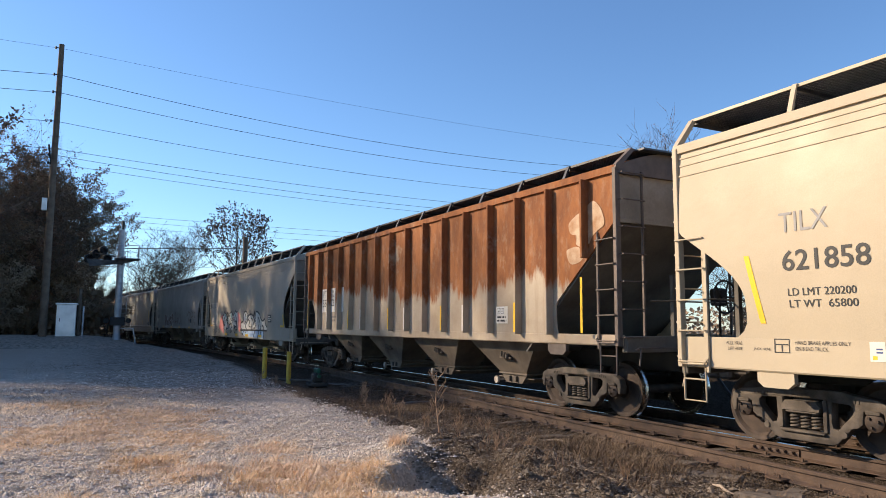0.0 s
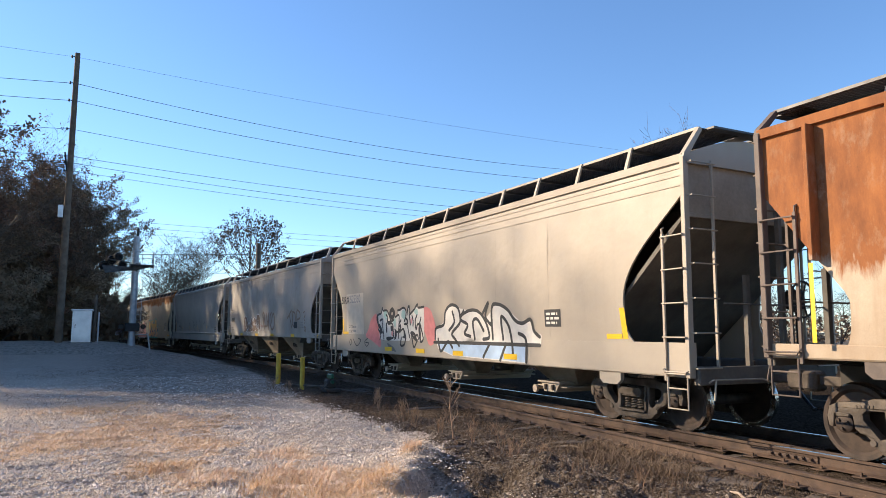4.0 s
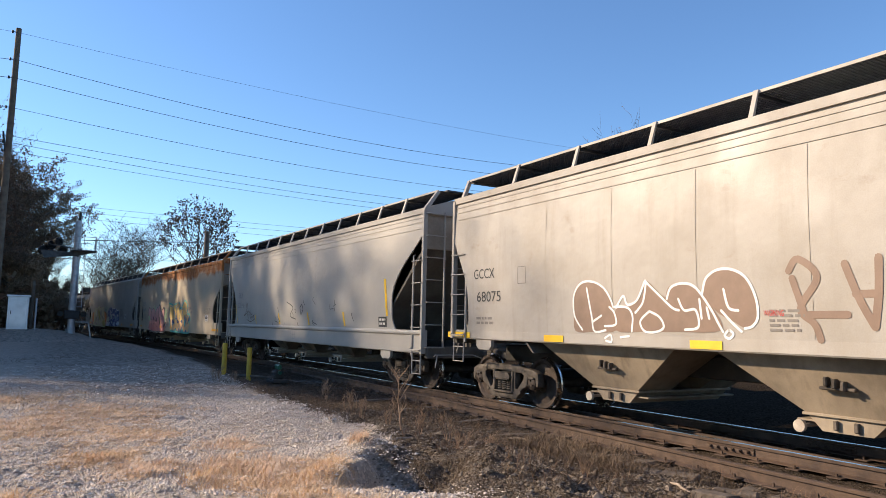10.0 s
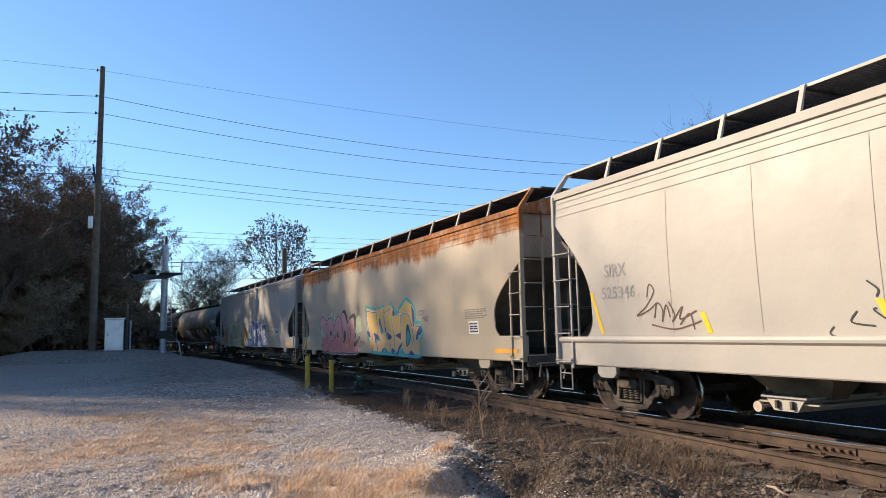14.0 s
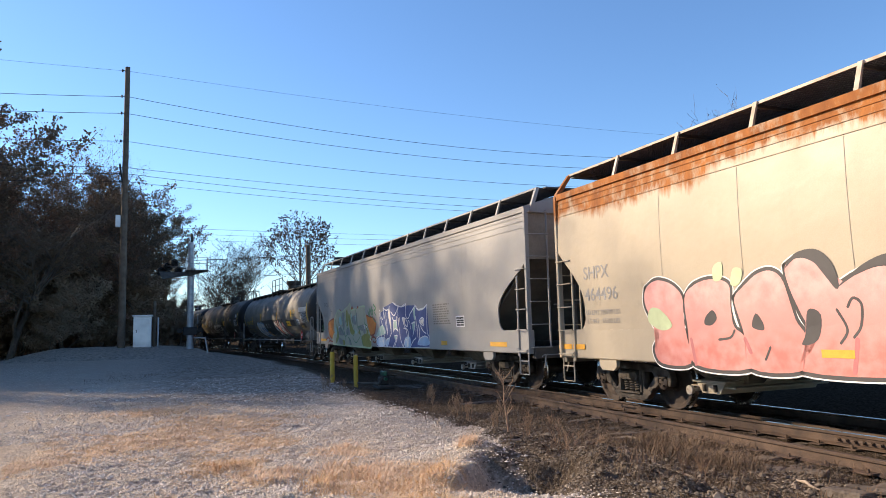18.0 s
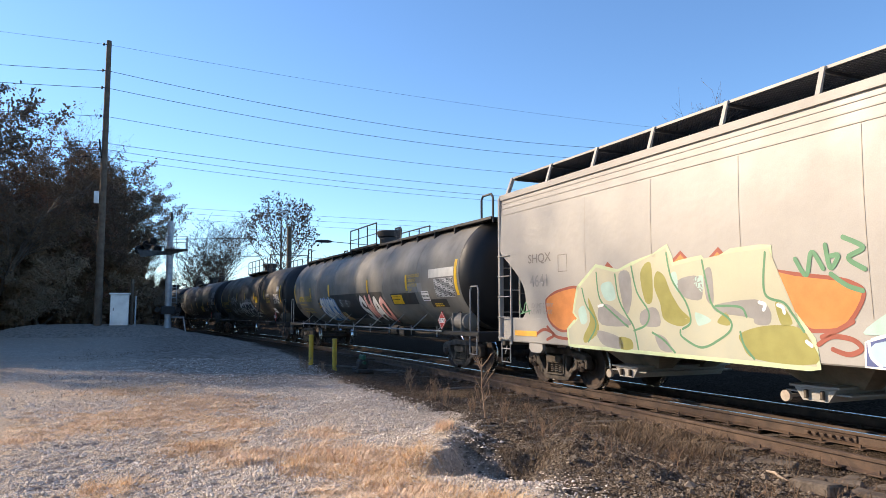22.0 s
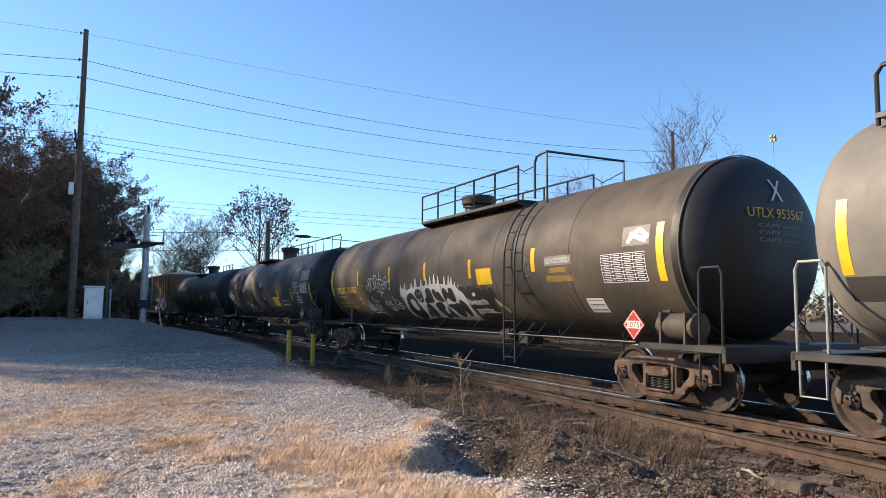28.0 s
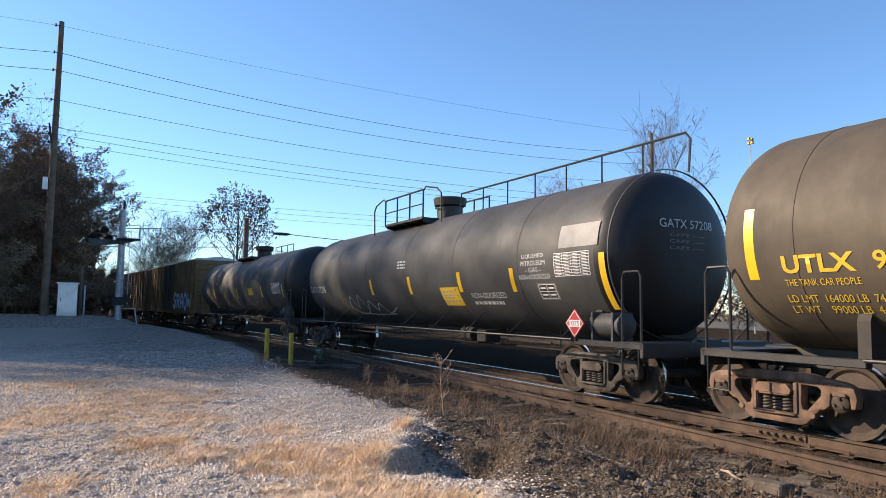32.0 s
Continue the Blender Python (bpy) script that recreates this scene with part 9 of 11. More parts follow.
shape(car6, HOP, [(-4.4, 2.15), (-4.23, 2.07), (-4.11, 1.82), (-3.93, 1.57), (-3.73, 1.4), (-3.95, 1.3), (-4.3, 1.4), (-4.36, 1.64), (-4.48, 1.93)], K_OLIVE, 0.008)
shape(car6, HOP, [(-2.8, 1.22), (-2.4, 1.33), (-1.92, 1.33), (-1.72, 1.17), (-1.66, 0.88), (-2.56, 0.89), (-2.78, 1.08)], K_OLIVE, 0.008)
shape(car6, HOP, [(-6.27, 1.77), (-6.11, 1.53), (-5.99, 1.19), (-6.38, 0.96), (-6.46, 1.07), (-6.25, 1.36)], K_OLIVE, 0.008)
shape(car6, HOP, [(-5.42, 1.09), (-5.11, 1.06), (-5.08, 0.91), (-5.39, 0.9)], K_OLIVE, 0.008)
shape(car6, HOP, [(-4.79, 2.15), (-4.53, 2.3), (-4.53, 1.73), (-4.71, 1.68)], K_OLIVE, 0.008)
shape(car6, HOP, [(-2.2, 1.63), (-2.07, 1.57), (-1.96, 1.37), (-2.13, 1.35)], K_OLIVE, 0.008)
shape(car6, HOP, [(-3.21, 1.37), (-3.03, 1.51), (-2.98, 1.33)], K_OLIVE, 0.008)
shape(car6, HOP, [(-5.97, 1.61), (-5.7, 1.65), (-5.4, 1.5), (-5.1, 1.3), (-5.92, 1.3)], K_GREYS, 0.008)
shape(car6, HOP, [(-5.35, 2.16), (-5.07, 2.17), (-5.04, 1.74), (-5.21, 1.46), (-5.31, 1.75)], K_GREYS, 0.008)
shape(car6, HOP, [(-3.19, 1.62), (-2.51, 1.68), (-2.3, 1.56), (-2.32, 1.4), (-2.72, 1.45), (-3.2, 1.51)], K_GREYS, 0.008)
shape(car6, HOP, [(-3.94, 1.99), (-3.5, 2.03), (-3.48, 1.7), (-3.85, 1.75)], K_GREYS, 0.008)
shape(car6, HOP, [(-4.83, 1.52), (-4.47, 1.58), (-4.4, 1.3), (-4.84, 1.31)], K_GREYS, 0.008)
shape(car6, HOP, [(-6.04, 1.19), (-5.42, 1.09), (-5.35, 0.9), (-5.88, 0.95)], K_GREYS, 0.008)
shape(car6, HOP, [(-4.52, 1.16), (-4.29, 1.12), (-4.13, 0.92), (-4.4, 0.93)], K_GREYS, 0.008)
shape(car6, HOP, [(-2.52, 1.5), (-2.29, 1.5), (-2.32, 1.35), (-2.55, 1.36)], K_GREYS, 0.008)
shape(car6, HOP, [(-3.4, 2.08), (-3.25, 2.12), (-3.25, 1.65), (-3.38, 1.7)], K_GREYS, 0.008)
shape(car6, HOP, [(-5.87, 1.98), (-5.57, 2.03), (-5.47, 1.75), (-5.75, 1.73)], K_PALETEAL, 0.008)
shape(car6, HOP, [(-3.62, 1.98), (-3.43, 2.04), (-3.45, 1.8)], K_PALETEAL, 0.008)
shape(car6, HOP, [(-6.6, 1.54), (-6.41, 1.63), (-6.33, 1.36), (-6.52, 1.3)], K_PALETEAL, 0.008)
shape(car6, HOP, [(-4.1, 2.07), (-3.96, 2.11), (-3.95, 1.81)], K_PALETEAL, 0.008)
shape(car6, HOP, [(-3.62, 1.51), (-3.32, 1.4), (-3.51, 1.32), (-3.6, 1.34)], K_PALETEAL, 0.008)
spray(car6, HOP, [[(-5.45, 2.16), (-5.39, 1.75), (-5.21, 1.47), (-5.03, 1.26), (-4.93, 0.91)]], UNIT, 0.035, K_GREENS, 0.01)
spray(car6, HOP, [[(-5.01, 2.27), (-4.9, 1.84), (-4.65, 1.52), (-4.73, 1.31), (-5.03, 1.21)]], UNIT, 0.035, K_GREENS, 0.01)
spray(car6, HOP, [[(-4.16, 2.43), (-4.07, 2.02), (-3.8, 1.66), (-3.73, 1.37), (-3.9, 1.26)]], UNIT, 0.035, K_GREENS, 0.01)
spray(car6, HOP, [[(-3.42, 2.26), (-3.35, 1.89), (-3.27, 1.6), (-2.99, 1.42), (-2.96, 1.28), (-3.15, 1.14), (-3.53, 1.0), (-3.91, 1.14), (-3.95, 1.24)]], UNIT, 0.035, K_GREENS, 0.01)
spray(car6, HOP, [[(-2.3, 2.29), (-2.35, 1.76), (-2.07, 1.63), (-1.96, 1.5), (-1.8, 1.27)]], UNIT, 0.035, K_GREENS, 0.01)
spray(car6, HOP, [[(-6.44, 1.95), (-6.34, 1.65), (-6.07, 1.31), (-6.31, 0.98)]], UNIT, 0.035, K_GREENS, 0.01)
spray(car6, HOP, [[(-5.98, 2.22), (-5.92, 1.76), (-5.6, 1.51), (-5.18, 1.27)]], UNIT, 0.035, K_GREENS, 0.01)
spray(car6, HOP, [[(-2.8, 1.24), (-2.74, 1.06), (-2.58, 0.89)]], UNIT, 0.035, K_GREENS, 0.01)
spray(car6, HOP, [[(-3.22, 1.6), (-2.78, 1.58), (-2.68, 1.45)]], UNIT, 0.035, K_GREENS, 0.01)
spray(car6, HOP, [[(-4.58, 1.19), (-4.32, 1.08), (-4.08, 0.9)]], UNIT, 0.035, K_GREENS, 0.01)
spray(car6, HOP, [[(-2.45, 1.64), (-2.36, 1.61), (-2.39, 1.54)]], UNIT, 0.05, K_WHITE, 0.012)
spray(car6, HOP, [[(-2.16, 1.6), (-2.09, 1.57), (-2.07, 1.5)]], UNIT, 0.05, K_WHITE, 0.012)
spray(car6, HOP, [[(-5.97, 1.62), (-5.84, 1.64)]], UNIT, 0.05, K_WHITE, 0.012)
spray(car6, HOP, [[(-1.77, 1.15), (-1.7, 1.1)]], UNIT, 0.05, K_WHITE, 0.012)
spray(car6, HOP, [[(-1.61, 1.12), (-1.42, 1.22), (-1.16, 1.19), (-1.06, 1.09), (-1.22, 1.02), (-1.42, 1.07)]], UNIT, 0.06, K_RUSTRED, 0.004)
spray(car6, HOP, [[(-1.56, 1.21), (-1.36, 1.29), (-1.15, 1.4)]], UNIT, 0.06, K_RUSTRED, 0.004)
spray(car6, HOP, [[(-7.7, 1.23), (-7.4, 1.05), (-7.0, 1.01)]], UNIT, 0.06, K_RUSTRED, 0.004)
spray(car6, HOP, [[(-8.14, 1.06), (-7.81, 1.17), (-7.45, 1.08), (-7.71, 0.97)]], UNIT, 0.06, K_RUSTRED, 0.004)
spray(car6, HOP, [[(0, 0.6), (0.15, 0.3), (0.25, 0.7), (0.4, 0.4)], [(0.45, 0.8), (0.5, 0.4), (0.62, 0.6), (0.5, 0.6)], [(0.7, 0.9), (0.95, 0.7), (0.75, 0.55), (0.95, 0.35)], [(0.5, 0.3), (0.7, 0.1), (0.9, 0.0)]], (-1.85, 1.75, -0.9, 2.45), 0.06, K_GREENS, 0.006, label="green sprayed tag")
# blue piece
spray(car6, HOP, [[(-0.54, 2.03), (-0.25, 1.84), (-0.09, 2.23), (0.1, 2.13), (0.41, 2.15), (0.53, 2.26), (0.65, 2.07), (0.92, 1.93), (0.87, 2.37), (1.28, 2.24), (1.68, 2.19), (2.06, 2.28), (2.03, 1.94), (2.14, 1.83), (2.3, 1.84), (2.45, 1.95), (2.77, 2.15), (2.87, 2.2), (2.9, 1.92), (2.81, 1.38), (2.81, 0.92), (1.16, 0.9), (-1.01, 0.9), (-1.0, 1.16), (-0.65, 1.26), (-0.41, 1.41), (-0.24, 1.6), (-0.54, 2.03)]], UNIT, 0.05, K_WHITE, 0.003, curve=False)
shape(car6, HOP, [(-0.54, 2.03), (-0.25, 1.84), (-0.09, 2.23), (0.1, 2.13), (0.41, 2.15), (0.53, 2.26), (0.65, 2.07), (0.92, 1.93), (0.87, 2.37), (1.28, 2.24), (1.68, 2.19), (2.06, 2.28), (2.03, 1.94), (2.14, 1.83), (2.3, 1.84), (2.45, 1.95), (2.77, 2.15), (2.87, 2.2), (2.9, 1.92), (2.81, 1.38), (2.81, 0.92), (1.16, 0.9), (-1.01, 0.9), (-1.0, 1.16), (-0.65, 1.26), (-0.41, 1.41), (-0.24, 1.6)], K_BLUE, 0.005, label="blue graffiti letters with pale edges", hard=True)
shape(car6, HOP, [(-1.03, 1.28), (-0.65, 1.54), (-0.24, 1.63), (-0.02, 1.34), (-0.73, 1.26)], K_PALETEAL, 0.007)
shape(car6, HOP, [(0.87, 1.74), (1.12, 1.75), (1.13, 1.54), (1.22, 1.41), (0.98, 1.48), (0.77, 1.42)], K_PALETEAL, 0.007)
shape(car6, HOP, [(2.55, 1.64), (2.77, 1.71), (2.7, 1.49), (2.58, 1.36)], K_PALETEAL, 0.007)
shape(car6, HOP, [(2.72, 2.08), (2.85, 2.13), (2.83, 1.78), (2.73, 1.78)], K_PALETEAL, 0.007)
shape(car6, HOP, [(0.87, 1.25), (1.12, 1.25), (0.97, 1.13)], K_PALETEAL, 0.007)
shape(car6, HOP, [(-0.9, 1.16), (-0.12, 1.21), (-0.06, 0.94), (-0.83, 0.91)], K_SKY, 0.007)
shape(car6, HOP, [(1.86, 1.19), (2.31, 1.22), (2.33, 0.92), (1.83, 0.92)], K_SKY, 0.007)
shape(car6, HOP, [(0.13, 1.17), (0.41, 1.18), (0.21, 0.92), (-0.0, 0.93)], K_SKY, 0.007)
shape(car6, HOP, [(0.4, 2.04), (0.52, 2.17), (0.57, 1.8), (0.55, 1.53), (0.44, 1.81)], K_PATCH, 0.007)
shape(car6, HOP, [(1.7, 1.82), (1.96, 1.82), (1.86, 1.63)], K_PATCH, 0.007)
shape(car6, HOP, [(1.34, 1.81), (1.48, 1.85), (1.35, 1.64)], K_PATCH, 0.007)
spray(car6, HOP, [[(-0.54, 2.0), (-0.31, 1.65), (-0.11, 1.34)]], UNIT, 0.036, K_WHITE, 0.009)
spray(car6, HOP, [[(-0.5, 2.14), (-0.36, 1.89), (-0.22, 1.84), (-0.09, 2.07)]], UNIT, 0.036, K_WHITE, 0.009)
spray(car6, HOP, [[(-0.12, 2.26), (0.0, 1.83), (0.17, 1.31)]], UNIT, 0.036, K_WHITE, 0.009)
spray(car6, HOP, [[(0.12, 2.05), (0.15, 1.73), (0.2, 1.33)]], UNIT, 0.036, K_WHITE, 0.009)
spray(car6, HOP, [[(0.53, 2.24), (0.38, 1.99), (0.48, 1.67), (0.56, 1.36)]], UNIT, 0.036, K_WHITE, 0.009)
spray(car6, HOP, [[(0.54, 2.07), (0.59, 1.71), (0.56, 1.36)]], UNIT, 0.036, K_WHITE, 0.009)
spray(car6, HOP, [[(-0.08, 2.21), (0.17, 2.13), (0.41, 2.15)]], UNIT, 0.036, K_WHITE, 0.009)
spray(car6, HOP, [[(0.65, 2.07), (0.92, 1.93), (1.21, 2.07), (1.4, 2.2)]], UNIT, 0.036, K_WHITE, 0.009)
spray(car6, HOP, [[(0.75, 1.88), (0.88, 1.77), (1.12, 1.78), (1.18, 1.9)]], UNIT, 0.036, K_WHITE, 0.009)
spray(car6, HOP, [[(0.84, 1.75), (0.83, 1.53), (0.77, 1.4)]], UNIT, 0.036, K_WHITE, 0.009)
spray(car6, HOP, [[(1.15, 1.78), (1.16, 1.52), (1.23, 1.41)]], UNIT, 0.036, K_WHITE, 0.009)
spray(car6, HOP, [[(0.78, 1.42), (0.98, 1.5), (1.21, 1.42)]], UNIT, 0.036, K_WHITE, 0.009)
spray(car6, HOP, [[(1.35, 2.19), (1.3, 1.77), (1.36, 1.52), (1.44, 1.19), (1.67, 0.92)]], UNIT, 0.036, K_WHITE, 0.009)
spray(car6, HOP, [[(0.87, 2.37), (1.11, 2.28), (1.57, 2.2), (1.95, 2.22), (2.08, 2.27)]], UNIT, 0.036, K_WHITE, 0.009)
spray(car6, HOP, [[(2.08, 2.26), (2.01, 1.98), (2.1, 1.82), (2.27, 1.83), (2.43, 1.95), (2.86, 2.18)]], UNIT, 0.036, K_WHITE, 0.009)
spray(car6, HOP, [[(1.68, 1.84), (1.81, 1.63), (2.03, 1.35), (2.09, 0.93)]], UNIT, 0.036, K_WHITE, 0.009)
spray(car6, HOP, [[(1.68, 1.84), (1.97, 1.82), (2.11, 1.7)]], UNIT, 0.036, K_WHITE, 0.009)
spray(car6, HOP, [[(-0.97, 1.18), (-0.95, 1.01), (-0.84, 0.91)]], UNIT, 0.036, K_WHITE, 0.009)
spray(car6, HOP, [[(-0.93, 1.2), (-0.73, 1.24), (-0.62, 1.05)]], UNIT, 0.036, K_WHITE, 0.009)
spray(car6, HOP, [[(0.09, 1.15), (0.37, 1.19), (0.58, 1.36)]], UNIT, 0.036, K_WHITE, 0.009)
spray(car6, HOP, [[(0.09, 1.15), (0.0, 1.01), (0.16, 0.9)]], UNIT, 0.036, K_WHITE, 0.009)
spray(car6, HOP, [[(0.89, 1.27), (1.15, 1.27), (1.01, 1.13), (0.74, 0.9)]], UNIT, 0.036, K_WHITE, 0.009)
spray(car6, HOP, [[(1.14, 1.18), (0.9, 0.92)]], UNIT, 0.036, K_WHITE, 0.009)
spray(car6, HOP, [[(1.9, 1.63), (2.1, 1.56), (2.23, 1.75), (2.35, 1.65), (2.38, 1.48)]], UNIT, 0.036, K_WHITE, 0.009)
spray(car6, HOP, [[(1.78, 1.51), (2.09, 1.46), (2.17, 1.27), (2.14, 0.95)]], UNIT, 0.036, K_WHITE, 0.009)
spray(car6, HOP, [[(2.49, 1.64), (2.79, 1.68), (2.71, 1.49), (2.55, 1.27)]], UNIT, 0.036, K_WHITE, 0.009)
spray(car6, HOP, [[(1.71, 0.92), (1.83, 1.11), (2.0, 1.14), (2.06, 0.93)]], UNIT, 0.036, K_WHITE, 0.009)
spray(car6, HOP, [[(2.33, 0.92), (2.53, 1.08), (2.8, 1.2)]], UNIT, 0.036, K_WHITE, 0.009)
spray(car6, HOP, [[(-0.12, 1.27), (-0.25, 1.08), (-0.3, 0.9)]], UNIT, 0.036, K_WHITE, 0.009)
spray(car6, HOP, [[(-0.58, 1.51), (-0.42, 1.22), (-0.34, 1.06)]], UNIT, 0.036, K_WHITE, 0.009)
spray(car6, HOP, [[(2.87, 2.2), (3.12, 2.05), (3.58, 2.08), (3.83, 2.19), (3.75, 1.73), (3.73, 1.38), (3.86, 1.27), (3.88, 0.95), (2.81, 0.92), (2.81, 1.38), (2.9, 1.92), (2.87, 2.2)]], UNIT, 0.05, K_WHITE, 0.003, curve=False)
shape(car6, HOP, [(2.87, 2.2), (3.12, 2.05), (3.58, 2.08), (3.83, 2.19), (3.75, 1.73), (3.73, 1.38), (3.86, 1.27), (3.88, 0.95), (2.81, 0.92), (2.81, 1.38), (2.9, 1.92)], K_BLUE, 0.0055, label="blue graffiti letters with pale edges", hard=True)
shape(car6, HOP, [(2.99, 1.11), (3.23, 1.22), (3.54, 1.25), (3.8, 1.19), (3.84, 1.0), (3.0, 0.99)], K_SKY, 0.0075)
shape(car6, HOP, [(3.2, 1.7), (3.32, 1.75), (3.47, 1.75), (3.43, 1.63), (3.27, 1.64)], K_PATCH, 0.0075)
spray(car6, HOP, [[(2.87, 2.2), (3.12, 2.05), (3.58, 2.08), (3.83, 2.19)]], UNIT, 0.036, K_WHITE, 0.0095)
spray(car6, HOP, [[(3.83, 2.19), (3.75, 1.73), (3.73, 1.37), (3.84, 1.27)]], UNIT, 0.036, K_WHITE, 0.0095)
spray(car6, HOP, [[(3.13, 1.69), (3.29, 1.79), (3.5, 1.78), (3.47, 1.58), (3.27, 1.62), (3.13, 1.69)]], UNIT, 0.036, K_WHITE, 0.0095)
spray(car6, HOP, [[(3.19, 1.58), (3.41, 1.41), (3.63, 1.34)]], UNIT, 0.036, K_WHITE, 0.0095)
spray(car6, HOP, [[(2.87, 1.85), (2.93, 1.49), (2.98, 1.2)]], UNIT, 0.036, K_WHITE, 0.0095)
spray(car6, HOP, [[(3.06, 1.59), (3.13, 1.38), (3.06, 1.16)]], UNIT, 0.036, K_WHITE, 0.0095)
spray(car6, HOP, [[(2.97, 1.07), (3.19, 1.2), (3.55, 1.26), (3.79, 1.21)]], UNIT, 0.036, K_WHITE, 0.0095)
bars(car6, HOP, 2.97, 1.07, 3.67, 1.18, 1, K_BLUE, 3)
bars(car6, HOP, 4.25, 1.58, 5.43, 2.18, 9, K_GREYL, 14)
patch(car6, HOP, 5.79, 1.50, 6.32, 1.80, K_WHITE, 0.003, "data_panel")
table(car6, HOP, 5.83, 1.53, 6.28, 1.77, 2, 2)
for x0, x1 in ((-9.0, -8.1), (4.75, 5.15), (7.72, 8.55)):
    patch(car6, HOP, x0, 1.02, x1, 1.13, flat_paint("orange_reflector", (0.80, 0.42, 0.05)), 0.016, "reflector")
spray(car6, HOP, [[(0, 0.9), (0.3, 0.2), (0.6, 0.8), (0.9, 0.1)], [(0, 0.1), (1, 0.3)]], (-8.77, 1.45, -8.33, 1.78), 0.03, K_GREENS, 0.004)

# grey tank car
words(car7, TNK, "UTLX", -8.39, 2.00, -7.44, 2.23, K_YLET, bold=0.03)
words(car7, TNK, "950252", -7.31, 2.00, -6.30, 2.24, K_YLET, bold=0.02)
words(car7, TNK, "THE TANK CAR PEOPLE", -8.39, 1.83, -7.3, 1.90, K_YLET)
words(car7, TNK, "LD LMT 182100 LB  73 550 KG", -8.35, 1.63, -6.6, 1.71, K_YLET)
words(car7, TNK, "LT WT  103300 LB  45 750 KG", -8.30, 1.50, -6.6, 1.58, K_YLET)
patch(car7, TNK, -3.45, 1.30, 2.6, 2.20, K_BAND, 0.002, "dark_band", "dark grey painted band")
patch(car7, TNK, -9.15, 1.66, -8.60, 1.94, K_BAND, 0.002, "dark_band")
# bubble letters on the grey tank car
spray(car7, TNK, [[(-5.06, 1.9), (-4.93, 2.05), (-4.74, 2.1), (-4.61, 2.06), (-4.41, 2.08), (-4.23, 2.11), (-4.1, 2.03), (-3.95, 2.06), (-3.81, 2.02), (-3.72, 2.13), (-3.52, 2.04), (-3.25, 2.09), (-3.18, 1.99), (-3.03, 2.04), (-2.91, 1.98), (-2.81, 1.74), (-2.83, 1.58), (-2.99, 1.51), (-2.93, 1.41), (-3.0, 1.22), (-3.27, 1.21), (-3.77, 1.24), (-4.32, 1.2), (-4.89, 1.2), (-5.14, 1.31), (-5.2, 1.51), (-5.16, 1.7), (-5.06, 1.9)]], UNIT, 0.05, K_SKY, 0.003)
shape(car7, TNK, [(-5.06, 1.9), (-4.93, 2.05), (-4.74, 2.1), (-4.61, 2.06), (-4.41, 2.08), (-4.23, 2.11), (-4.1, 2.03), (-3.95, 2.06), (-3.81, 2.02), (-3.72, 2.13), (-3.52, 2.04), (-3.25, 2.09), (-3.18, 1.99), (-3.03, 2.04), (-2.91, 1.98), (-2.81, 1.74), (-2.83, 1.58), (-2.99, 1.51), (-2.93, 1.41), (-3.0, 1.22), (-3.27, 1.21), (-3.77, 1.24), (-4.32, 1.2), (-4.89, 1.2), (-5.14, 1.31), (-5.2, 1.51), (-5.16, 1.7)], K_BRIGHT, 0.0045, label="white bubble graffiti letters on a blue ground")
shape(car7, TNK, [(-5.02, 1.91), (-4.92, 2.04), (-4.76, 2.09), (-4.64, 2.02), (-4.56, 1.88), (-4.55, 1.75), (-4.66, 1.7), (-4.73, 1.72), (-4.66, 1.62), (-4.57, 1.46), (-4.52, 1.35), (-4.62, 1.26), (-4.85, 1.22), (-5.0, 1.33), (-5.13, 1.45), (-5.17, 1.58), (-5.12, 1.67), (-5.0, 1.72), (-5.02, 1.79)], K_WHITE, 0.006)
shape(car7, TNK, [(-4.83, 1.88), (-4.75, 1.91), (-4.71, 1.83), (-4.75, 1.73), (-4.82, 1.77)], K_BRIGHT, 0.008)
shape(car7, TNK, [(-4.58, 2.05), (-4.43, 2.06), (-4.39, 1.88), (-4.39, 1.73), (-4.32, 1.74), (-4.34, 1.95), (-4.32, 2.06), (-4.18, 2.08), (-4.1, 1.98), (-4.14, 1.76), (-4.11, 1.58), (-4.29, 1.33), (-4.43, 1.27), (-4.53, 1.28), (-4.48, 1.46), (-4.52, 1.62), (-4.56, 1.77)], K_WHITE, 0.006)
shape(car7, TNK, [(-4.05, 1.98), (-3.93, 2.05), (-3.81, 2.01), (-3.72, 1.86), (-3.69, 1.65), (-3.72, 1.43), (-3.79, 1.33), (-3.99, 1.25), (-4.13, 1.32), (-4.1, 1.54), (-4.11, 1.76)], K_WHITE, 0.006)
shape(car7, TNK, [(-3.71, 2.07), (-3.63, 2.08), (-3.47, 2.01), (-3.32, 2.02), (-3.23, 2.06), (-3.17, 1.95), (-3.15, 1.78), (-3.25, 1.76), (-3.52, 1.75), (-3.63, 1.77), (-3.69, 1.86)], K_WHITE, 0.006)
shape(car7, TNK, [(-3.62, 1.73), (-3.53, 1.73), (-3.55, 1.47), (-3.73, 1.29), (-3.9, 1.26), (-3.75, 1.47)], K_WHITE, 0.006)
shape(car7, TNK, [(-3.51, 1.72), (-3.36, 1.73), (-3.33, 1.54), (-3.24, 1.37), (-3.13, 1.28), (-3.25, 1.23), (-3.45, 1.24), (-3.52, 1.35), (-3.53, 1.47)], K_WHITE, 0.006)
shape(car7, TNK, [(-3.12, 1.98), (-3.04, 2.01), (-2.97, 1.97), (-2.92, 1.77), (-2.92, 1.61), (-2.99, 1.57), (-3.08, 1.58), (-3.09, 1.78)], K_WHITE, 0.006)
